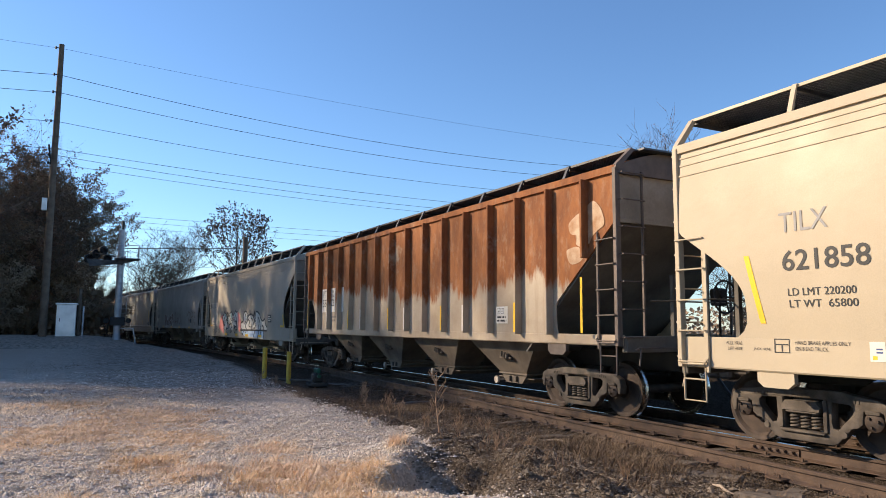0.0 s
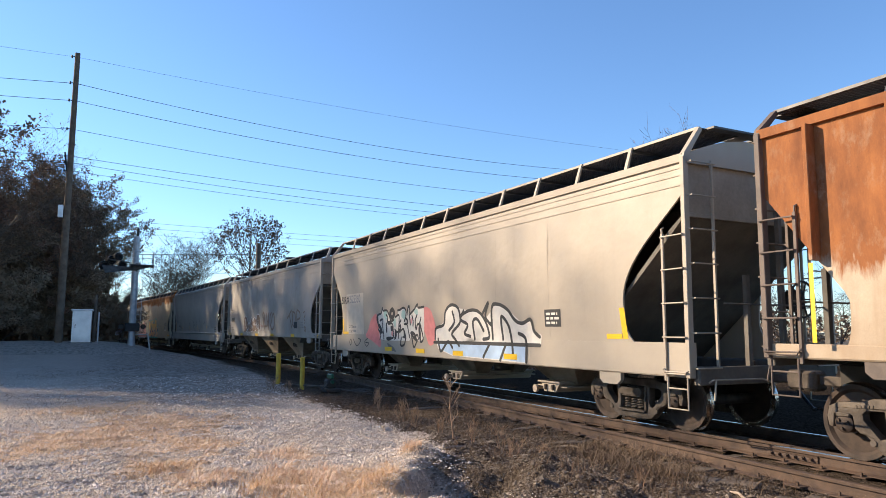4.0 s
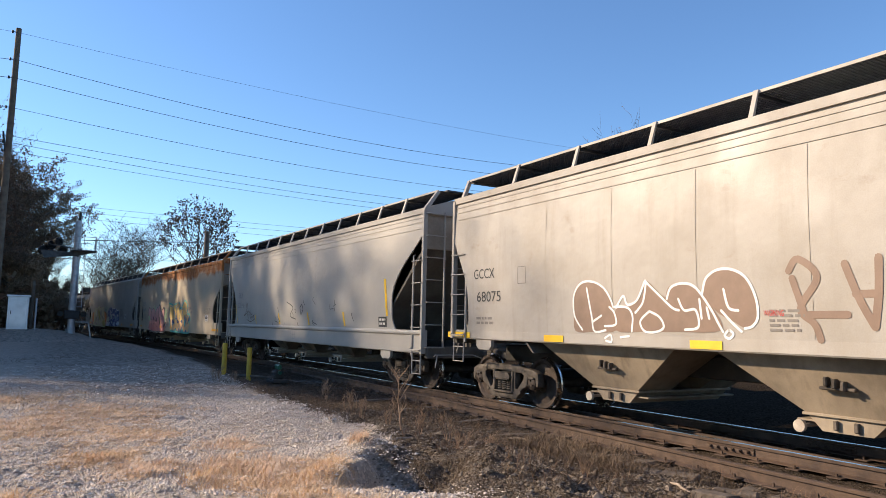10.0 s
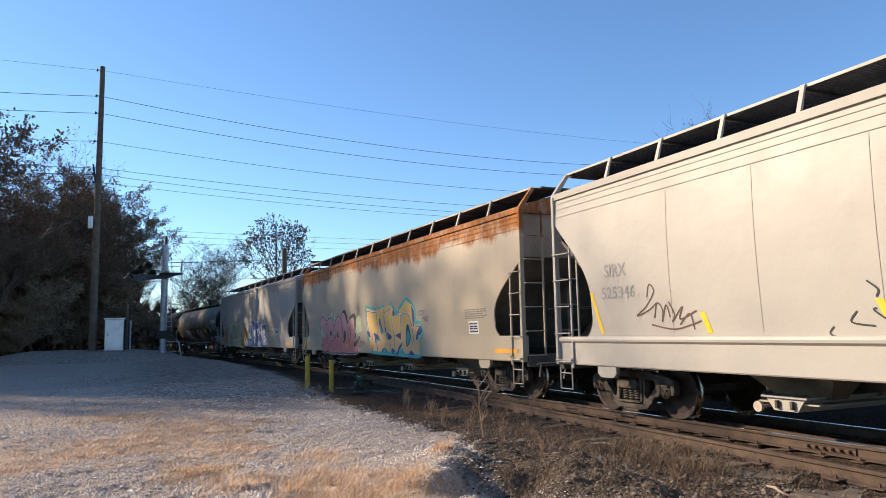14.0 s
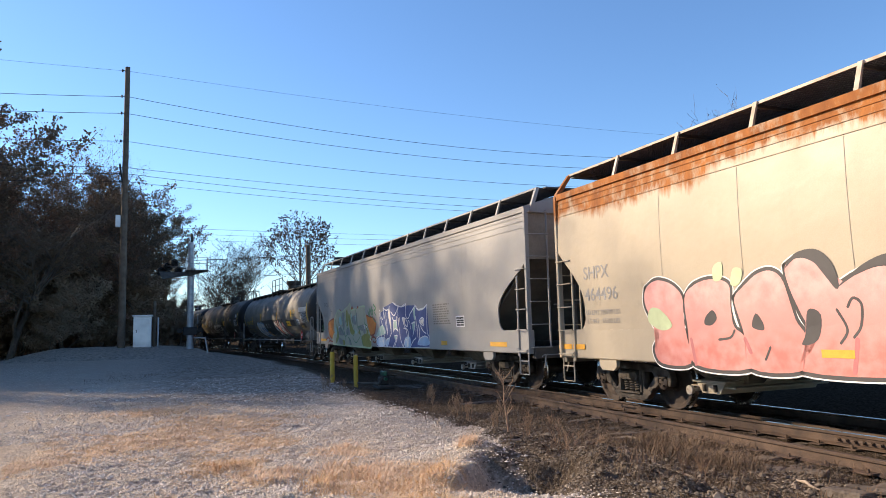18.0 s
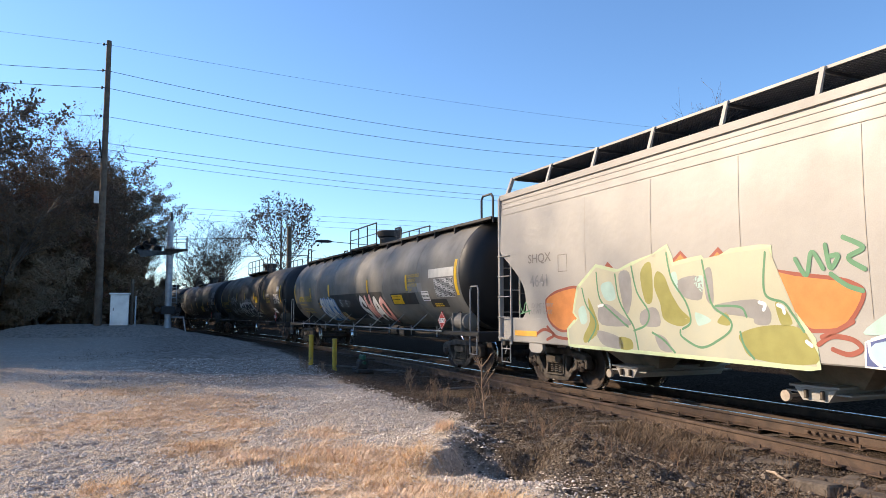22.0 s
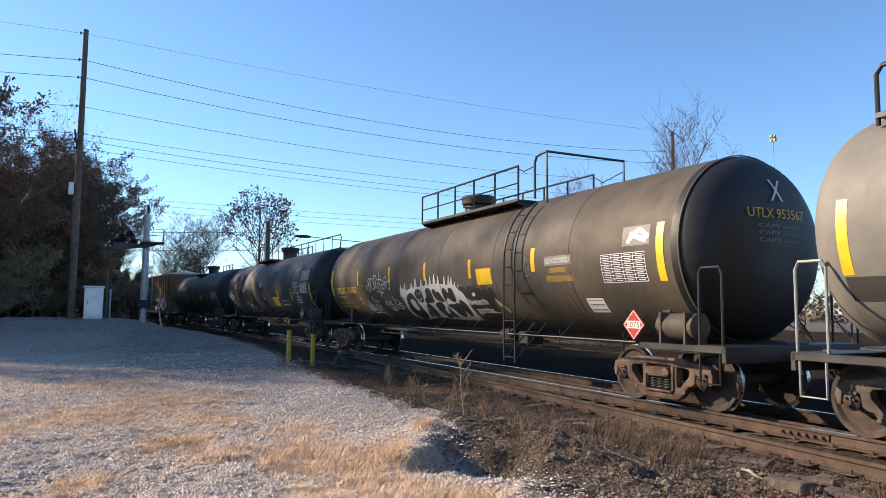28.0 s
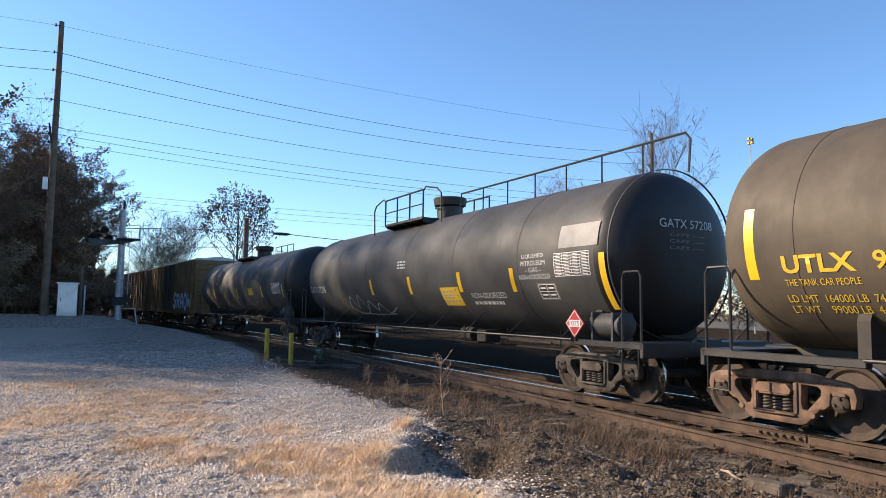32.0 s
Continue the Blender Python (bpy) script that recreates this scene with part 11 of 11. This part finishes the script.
table(car8, TNK, 6.40, 2.00, 7.48, 2.47, 8, 4)
patch(car8, TNK, 6.95, 2.58, 7.60, 2.90, K_GREYL, 0.002, "primer_patch")
spray(car8, TNK, [[(0.1, 0.2), (0.5, 0.8), (0.9, 0.4)], [(0.2, 0.6), (0.8, 0.2)]], (7.05, 2.60, 7.6, 2.88), 0.09, K_WHITE, 0.005)
patch(car8, TNK, 5.70, 1.49, 6.18, 1.74, K_WHITE, 0.003, "data_panel")
table(car8, TNK, 5.73, 1.52, 6.15, 1.71, 2, 2)

# slate black tank car
for k, w in enumerate(("LIQUEFIED", "PETROLEUM", "- GAS -", "NON-ODORIZED")):
    words(car9, TNK, w, 5.35 + (0.15, 0.1, 0.25, 0.0)[k], 2.50 - k * 0.13, 6.35 - (0.15, 0.1, 0.25, 0.0)[k], 2.59 - k * 0.13, K_COOLW)
table(car9, TNK, 6.52, 2.14, 7.50, 2.55, 8, 4)
words(car9, TNK, "GATX 57208", -8.05, 2.00, -6.45, 2.22, K_COOLW)
for x0, z0, x1, z1 in ((5.02, 1.88, 5.16, 2.35), (2.85, 1.90, 3.0, 2.35), (0.2, 1.88, 0.35, 2.33), (-2.4, 1.88, -2.25, 2.33), (7.75, 1.55, 7.90, 2.50)):
    patch(car9, TNK, x0, z0, x1, z1, K_YEL, 0.004, "reflector")
patch(car9, TNK, 1.92, 1.60, 2.80, 2.02, K_YLET, 0.005, "notice", "yellow notice plate")
bars(car9, TNK, 2.0, 1.66, 2.7, 1.96, 4, K_GREYS, 5)
patch(car9, TNK, 6.65, 2.64, 7.72, 3.05, K_GREYS, 0.002, "primer_patch")
words(car9, TNK, "NON-ODORIZED", 3.30, 1.76, 4.70, 1.88, K_COOLW)
bars(car9, TNK, 3.30, 1.60, 4.70, 1.72, 1, K_COOLW, 5)
patch(car9, TNK, 5.88, 1.72, 6.46, 2.03, K_GREYL, 0.003, "data_panel")
table(car9, TNK, 5.92, 1.75, 6.42, 2.0, 2, 2)
bars(car9, TNK, -0.4, 2.54, 0.2, 2.78, 3, K_COOLW, 5)
spray(car9, TNK, [[(0.0, 0.3), (0.1, 0.9), (0.2, 0.4), (0.3, 0.95), (0.38, 0.3), (0.2, 0.1), (0.05, 0.3)], [(0.4, 0.3), (0.5, 0.7), (0.6, 0.3), (0.7, 0.6), (0.8, 0.2), (1.0, 0.4)], [(0.1, 0.15), (0.5, 0.1), (0.9, 0.15)]], (-4.7, 1.25, -1.2, 1.92), 0.03, K_COOLW, 0.005, label="thin white scrawled outline")
# further tank and boxcars
patch(car10, TNK, 2.4, 2.0, 3.2, 2.32, K_YLET, 0.005, "notice", "yellow notice plate")
table(car10, TNK, 6.3, 2.05, 7.5, 2.48, 6, 4)
for x in (-5, -2.5, 0.2, 4.6, 7.7):
    patch(car10, TNK, x, 1.9, x + 0.14, 2.4, K_YLET, 0.004, "reflector")


def box_surf(x, z, off):
    return (x, -(1.565 + off), z)


piece(car11, box_surf, (2.2, 1.2, 7.8, 2.4), "bcade", [K_COOLW, K_SKY], K_BLACK, 0.26, 0.06, label="pale graffiti letters", seed=51)
piece(car12, box_surf, (-6.5, 1.2, -1.9, 2.4), "gbca", [K_SKY, K_COOLW], K_NAVY, 0.24, 0.06, label="blue graffiti letters", seed=52)


def head_words(car, x_head, s, y0, z0, y1, z1, m, r=1.50, zc=2.53, deep=0.80):
    """Letters on a tank's leading head."""
    def surf(u, z, off):
        rr2 = min(0.99, math.hypot(u, z - zc) / r)
        return (x_head + deep * math.sqrt(max(0.0, 1 - rr2 ** 3.64)) + 0.02 + off, u, z)
    words(car, surf, s, y0, z0, y1, z1, m, 0.01)


for car, ht, dp, a in ((car7, 8.3, 0.65, "UTLX 950252"), (car8, 8.05, 0.70, "UTLX 953567"), (car9, 7.62, 0.66, "GATX 57208")):
    head_words(car, ht, a, -0.62, 2.95, 0.62, 3.10, K_YLET if car is not car9 else K_COOLW, deep=dp)
    for k in range(3):
        head_words(car, ht, "CAPY -----", -0.42, 2.80 - k * 0.11, 0.42, 2.86 - k * 0.11, K_GREYL, deep=dp)
head_words(car8, 8.05, "X", -0.12, 3.22, 0.16, 3.56, K_COOLW, deep=0.70)


def placard(car, x, y, z, dark=False):
    """A hazard diamond on a stalk, with its number."""
    b = Build()
    s = 0.25
    b.prism([(x - s, z), (x, z - s), (x + s, z), (x, z + s)], 1, y - 0.008, y + 0.008)
    ob = part("placard", b, K_RED, car, "red hazard diamond numbered 1075")
    flat = lambda u, w, off: (u, y - 0.010 - off, w)
    patch(ob, flat, x - 0.155, z - 0.06, x + 0.155, z + 0.06, K_WHITE, 0.0, "number_panel")
    words(ob, flat, "1075", x - 0.13, z - 0.045, x + 0.13, z + 0.045, K_BLACK, 0.003)
    spray(ob, flat, [[(0, 0.5), (0.5, 0), (1, 0.5), (0.5, 1), (0, 0.5)]], (x - 0.22, z - 0.22, x + 0.22, z + 0.22), 0.014, K_WHITE, 0.001, "border", curve=False)
    b = Build()
    b.rod((x, y + 0.02, 1.0), (x, y + 0.02, z), 0.02, 6)
    part("placard_stalk", b, M_RAILING, car)


for car, xb, x in ((car7, xb7, 7.47), (car8, xb8, 7.29), (car9, xb9, 7.21)):
    placard(car, x, -1.56, 1.30)

# vertical weld lines of the hoppers' side sheets
for car, hb, seams in ((car0, hb0, 7), (car2, hb2, 7), (car3, hb3, 8), (car4, hb4, 8), (car5, hb5, 9), (car6, hb6, 9)):
    for k in range(1, seams):
        x = -hb + 1.5 + (2 * hb - 3.0) * k / seams
        patch(car, HOP, x - 0.004, 1.43, x + 0.004, 3.66, K_SEAM, 0.0008, "weld_seam")

# ---- stones, straw and weeds on the lot ----
def stone_mat(name, dark, light):
    """Each stone with a shade of its own."""
    m = mat(name, light, 0.92, scale=30, fine=0.4, spec=0.2)
    n, l = m.node_tree.nodes, m.node_tree.links
    geo, r = n.new("ShaderNodeNewGeometry"), n.new("ShaderNodeValToRGB")
    e = r.color_ramp.elements
    e[0].color, e[1].color = (*dark, 1), (*light, 1)
    l.new(geo.outputs["Random Per Island"], r.inputs[0])
    mx = next(k for k in n if k.bl_idname == "ShaderNodeMix" and k.blend_type == "MIX")
    l.new(r.outputs[0], mx.inputs[6])
    mx.inputs[7].default_value = (*[0.5 * (p + q) for p, q in zip(dark, light)], 1)
    return m


M_STONE = stone_mat("loose_stones", (0.36, 0.30, 0.25), (0.90, 0.79, 0.68))
M_STONED = stone_mat("dark_stones", (0.050, 0.037, 0.027), (0.20, 0.155, 0.115))
M_CLOD = stone_mat("dirt_clods", (0.055, 0.042, 0.031), (0.30, 0.245, 0.19))
M_STRAW = mat("dry_straw", (0.80, 0.57, 0.33), 0.85, color2=(0.52, 0.34, 0.20), scale=3.0, fine=0.3)
M_PALESTRAW = mat("pale_straw", (0.90, 0.70, 0.50), 0.85, color2=(0.62, 0.43, 0.28), scale=3.0, fine=0.3)
M_WEED = mat("dead_weeds", (0.19, 0.115, 0.066), 0.9, color2=(0.075, 0.048, 0.030), scale=4.0)
M_STALK = mat("dry_stalk", (0.30, 0.20, 0.13), 0.9, color2=(0.17, 0.11, 0.07), scale=6.0)
M_DRIFT = mat("bleached_wood", (0.36, 0.29, 0.22), 0.9, color2=(0.22, 0.17, 0.13), scale=9, fine=0.5)


def lot_edge(x, y):
    d, side, h = bank(max(-260, min(60, x)), y)
    return d if side > 0 else -1


def stones(count, seed, area, size, material, name, label, keep):
    rr = random.Random(seed)
    b = Build()
    x0, x1, y0, y1 = area
    n = 0
    while n < count:
        # thicker towards the camera
        u = rr.random() ** 1.5
        x, y = x1 + (x0 - x1) * u, rr.uniform(y0, y1)
        n += 1
        if not keep(x, y, rr):
            continue
        s = size * rr.uniform(0.5, 1.0) * (1 + 1.3 * rr.random() ** 6)
        z = ground_z(x, y) + s * 0.25
        a = rr.uniform(0, 6.28)
        c, q = math.cos(a), math.sin(a)
        pts = []
        for px, py, pz in ((1, 0, 0.1), (0.2, 0.8, -0.1), (-0.8, 0.45, 0.1), (-0.7, -0.55, 0.0), (0.4, -0.8, 0.15), (0.1, 0.0, 0.7), (0, 0, -0.6)):
            px, py, pz = px * s * rr.uniform(0.7, 1.2), py * s * rr.uniform(0.6, 1.1), pz * s * rr.uniform(0.7, 1.1)
            pts.append((x + px * c - py * q, y + px * q + py * c, z + pz))
        b.add(pts, [(0, 1, 5), (1, 2, 5), (2, 3, 5), (3, 4, 5), (4, 0, 5)])
    tagged(new(name, b.mesh(name, material, 0, fix=False)), label, "gravel", kind="stuff")


def on_lot(x, y, rr):
    # the stones thin out raggedly towards the trodden middle of the lot
    if x > -12 and rr.random() > ease(x + 0.5 * rough(x, y, 1.5, 91), -3.3, -4.5) * ease(y + 0.4 * rough(x, y, 1.5, 92), -1.7, -0.9):
        return False
    d = lot_edge(x, y)
    return d > 3.9 and rr.random() > 0.75 * straw_cover(x, y) and rr.random() > bare_dirt(x, y, d)


def on_bed(x, y, rr):
    return 1.3 < lot_edge(x, y) < 3.6


def on_bank(x, y, rr):
    d = lot_edge(x, y)
    return 2.6 < d < 7.2 and rr.random() < bare_dirt(x, y, d)


stones(80000, 1, (-14.0, -3.2, -1.8, 5.2), 0.0155, M_STONE, "loose_gravel", "pale grey loose gravel over the lot", on_lot)
stones(12000, 2, (-24.0, -12.0, -3.0, 5.6), 0.022, M_STONE, "loose_gravel", "pale grey loose gravel over the lot", on_lot)
stones(26000, 3, (-13.0, -2.2, 5.2, 8.2), 0.015, M_STONED, "ballast_stones", "dark cinder stones beside the rails", on_bed)
stones(26000, 4, (-13.0, -2.6, 2.8, 6.8), 0.016, M_CLOD, "dirt_clods", "brown dirt crumbs and stones on the broken bank", on_bank)
stones(900, 5, (-10.0, -2.8, 3.0, 6.4), 0.034, M_CLOD, "dirt_lumps", "brown lumps of dug dirt on the bank", on_bank)


def blade(b, rr, x, y, z, h, lean, w):
    a = rr.uniform(0, 6.28)
    dx, dy = math.cos(a) * lean, math.sin(a) * lean
    nx, ny = -math.sin(a) * w, math.cos(a) * w
    b.add([(x - nx, y - ny, z), (x + nx, y + ny, z), (x + dx * 0.45 + nx * 0.7, y + dy * 0.45 + ny * 0.7, z + h * 0.6), (x + dx * 0.45 - nx * 0.7, y + dy * 0.45 - ny * 0.7, z + h * 0.6),
           (x + dx, y + dy, z + h * 0.85)], [(0, 1, 2, 3), (3, 2, 4)])


def straw():
    rr = random.Random(21)
    for k, (cx, cy, rad, h, n) in enumerate(TUFTS):
        b = Build()
        for i in range(n):
            a, d = rr.uniform(0, 6.28), rad * math.sqrt(rr.random()) * (1 + 0.25 * rr.gauss(0, 1))
            x, y = cx + math.cos(a) * d, cy + math.sin(a) * d * 0.8
            if rough(x, y, 2.6, k) < -0.12:
                continue
            q = h * rr.uniform(0.35, 1.2)
            blade(b, rr, x, y, ground_z(x, y) - 0.005, q, q * rr.uniform(0.4, 1.7), rr.uniform(0.0022, 0.0045))
        me = b.mesh("dry_grass_tuft", M_STRAW if k % 3 else M_PALESTRAW, 0, fix=False)
        tagged(new("dry_grass_tuft", me), "sun-bleached dry grass tuft on the gravel", "grass", "dry grass tufts on the lot", kind="stuff")
    b = Build()
    for i in range(150000):
        u = rr.random() ** 1.4
        x, y = -3.2 - 14.0 * u, rr.uniform(-1.8, 4.6)
        if rr.random() > straw_cover(x, y) ** 1.3 or lot_edge(x, y) < 4.0:
            continue
        q = 0.06 * rr.uniform(0.4, 1.3)
        blade(b, rr, x, y, ground_z(x, y), q * 0.6, q * rr.uniform(1.2, 2.6), rr.uniform(0.0018, 0.004))
    for i in range(90000):
        u = rr.random() ** 1.5
        x, y = -3.0 - 15.0 * u, rr.uniform(-2.2, 4.6)
        if rr.random() > straw_cover(x, y) or lot_edge(x, y) < 4.2:
            continue
        q = rr.uniform(0.012, 0.040)
        blade(b, rr, x, y, ground_z(x, y), q, q * rr.uniform(0.2, 0.9), rr.uniform(0.002, 0.0045))
    tagged(new("flattened_straw", b.mesh("flattened_straw", M_PALESTRAW, 0, fix=False)), "flattened dry straw strewn over the gravel", "straw", kind="stuff")
    b = Build()
    for i in range(12000):
        u = rr.random() ** 1.3
        x, y = -2.5 - 16.0 * u, rr.uniform(3.6, 7.9)
        d = lot_edge(x, y)
        if not 1.45 < d < 5.0 or rough(x, y, 0.9, 27) < -0.05:
            continue
        q = 0.16 * rr.uniform(0.3, 1.3)
        blade(b, rr, x, y, ground_z(x, y) - 0.005, q, q * rr.uniform(0.4, 1.6), rr.uniform(0.002, 0.004))
    tagged(new("dead_weeds", b.mesh("dead_weeds", M_WEED, 0, fix=False)), "brown dead weeds along the track bank", "weeds", kind="stuff")
    b = Build()
    for i in range(9000):
        x, y = rr.uniform(-32, -13.2), rr.uniform(-2.5, 4.6)
        if rough(x, y, 0.45, 81) + 0.5 * rough(x, y, 1.6, 82) < 0.12 or lot_edge(x, y) < 3.4:
            continue
        q = 0.08 * rr.uniform(0.3, 1.2)
        blade(b, rr, x, y, ground_z(x, y) - 0.005, q, q * rr.uniform(0.8, 2.2), rr.uniform(0.002, 0.004))
    tagged(new("dead_weeds", b.mesh("dead_weeds", M_WEED, 0, fix=False)), "low brown weeds on the shaded lot", "weeds", kind="stuff")
    b = Build()
    for i in range(5500):
        t = rr.random()
        x, y = -8.8 + 2.6 * t + rr.gauss(0, 0.45), 6.35 + rr.gauss(0, 0.32)
        if rough(x, y, 1.4, 37) < -0.1:
            continue
        q = 0.17 * rr.uniform(0.3, 1.3)
        blade(b, rr, x, y, ground_z(x, y) - 0.005, q, q * rr.uniform(0.5, 1.8), rr.uniform(0.002, 0.004))
    tagged(new("trackside_grass", b.mesh("trackside_grass", mat("trackside_straw", (0.23, 0.16, 0.10), 0.9, color2=(0.11, 0.072, 0.043), scale=3), 0, fix=False)), "tangled brown grass beside the rail", "grass", kind="stuff")


straw()


def weed(x, y, h, seed, label):
    rr = random.Random(seed)
    b = Build()

    def shoot(p, d, length, r, level):
        pts, q, dd = [p.copy()], p.copy(), d.copy()
        for i in range(4):
            dd = (dd + Vector((rr.gauss(0, 0.14), rr.gauss(0, 0.14), 0.05))).normalized()
            q = q + dd * length / 4
            pts.append(q.copy())
        b.tube(pts, [r, r * 0.85, r * 0.7, r * 0.5, r * 0.25], 4)
        if level < 2:
            for j in range(11 if level == 0 else 3):
                t = rr.uniform(0.25, 0.95)
                k8 = min(3, int(t * 4))
                a = rr.uniform(0, 6.28)
                shoot(pts[k8].lerp(pts[k8 + 1], t * 4 - k8), (dd + Vector((math.cos(a) * 0.8, math.sin(a) * 0.8, 0.1))).normalized(), length * rr.uniform(0.2, 0.42), r * 0.6, level + 1)

    for i in range(1 + int(h < 0.5) * 3):
        shoot(Vector((rr.gauss(0, 0.04), rr.gauss(0, 0.04), -0.02)), Vector((rr.gauss(0, 0.12), rr.gauss(0, 0.12), 1)).normalized(), h * rr.uniform(0.8, 1.0), 0.006 if h < 0.6 else 0.014, 0)
    ob = new("weed", b.mesh("weed", M_STALK, 0, fix=False))
    ob.matrix_basis = pose(x, y, ground_z(x, y))
    tagged(ob, label, "weed", "dead weeds by the track")


weed(-9.45, 4.58, 0.95, 1, "tall dry branching weed on the track bank")
for k, (x, y, h) in enumerate([(-9.4, 4.95, 0.42), (-9.0, 5.2, 0.40), (-10.4, 4.9, 0.3), (-8.3, 5.0, 0.34), (-11.5, 4.9, 0.35), (-12.8, 5.2, 0.45), (-13.6, 5.6, 0.4), (-14.5, 5.4, 0.5),
                               (-7.4, 4.9, 0.25), (-15.5, 5.7, 0.45), (-16.5, 6.0, 0.4), (-17.9, 4.2, 0.35), (-18.4, 3.8, 0.4), (-18.9, 4.0, 0.3), (-6.4, 5.5, 0.22), (-12.0, 5.8, 0.35)]):
    weed(x, y, h, 30 + k, "small dry brown weed on the track bank")


def litter():
    """Broken tie ends, sticks and clods beside the near rail."""
    rr = random.Random(12)
    for k, (x, y, l, w, h, a) in enumerate([(-6.55, 6.5, 0.55, 0.16, 0.07, 15), (-6.0, 6.6, 0.5, 0.14, 0.06, 8), (-5.0, 6.0, 0.42, 0.24, 0.12, 5), (-4.5, 6.3, 0.6, 0.2, 0.06, 12), (-5.2, 6.55, 0.45, 0.12, 0.06, 30), (-4.0, 6.2, 0.5, 0.2, 0.06, 5)]):
        b = Build()
        b.box(-l / 2, l / 2, -w / 2, w / 2, 0, h, 0.018)
        b.v = [(p[0] + 0.02 * rough(p[0], p[1], 9, k), p[1] + 0.015 * rough(p[0], p[2], 9, k + 3), p[2] + 0.015 * rough(p[0], p[1], 8, k + 5)) for p in b.v]
        ob = new("broken_tie", b.mesh("broken_tie", M_TIE))
        ob.matrix_basis = pose(x, y, ground_z(x, y) - 0.02, rr.uniform(-5, 5), rr.uniform(-6, 6), a)
        tagged(ob, "broken weathered tie end in the cinders", "timber", "broken tie ends by the rail")
    for k, (x, y, l, a) in enumerate([(-5.5, 6.05, 0.42, -20), (-8.7, 6.3, 0.5, 30), (-7.2, 4.6, 0.5, 50), (-6.2, 4.9, 0.6, 10), (-8.6, 4.3, 0.4, 100), (-10.6, 4.0, 0.5, -15)]):
        b = Build()
        b.tube([(-l / 2, 0, 0.02), (-l / 6, 0.02, 0.035), (l / 6, -0.015, 0.03), (l / 2, 0.01, 0.015)], [0.012, 0.016, 0.014, 0.006], 6)
        ob = new("stick", b.mesh("stick", M_DRIFT))
        ob.matrix_basis = pose(x, y, ground_z(x, y), 0, 0, a)
        tagged(ob, "bleached stick lying on the cinders", "stick", "sticks by the track")


litter()


# ---- motion ----
def travel(t):
    """Metres that the train has gone by t seconds."""
    u = t - 16.0
    return 4.699 * t + 0.00365 * u * u + 0.000041 * u ** 3 - 0.0000135 * u ** 4


def car_pose(s, a):
    p, q = track(s + a), track(s - a)
    return pose((p[0] + q[0]) / 2, (p[1] + q[1]) / 2, (p[2] + q[2]) / 2, 0,
                math.degrees(-math.atan2(p[2] - q[2], 2 * a)), math.degrees(math.atan2(p[1] - q[1], p[0] - q[0])))


def motions():
    times = [i * 0.5 for i in range(65)]
    for car, s0, a in CARS:
        walk(car, [(t, car_pose(s0 + travel(t), a)) for t in times])
    turns = [i * 4 / FPS for i in range(241)]
    for wheel, x in ROLLING:
        walk(wheel, [(t, pose(x, 0, 0.457, 0, math.degrees(travel(t) / 0.457), 0)) for t in turns])


motions()
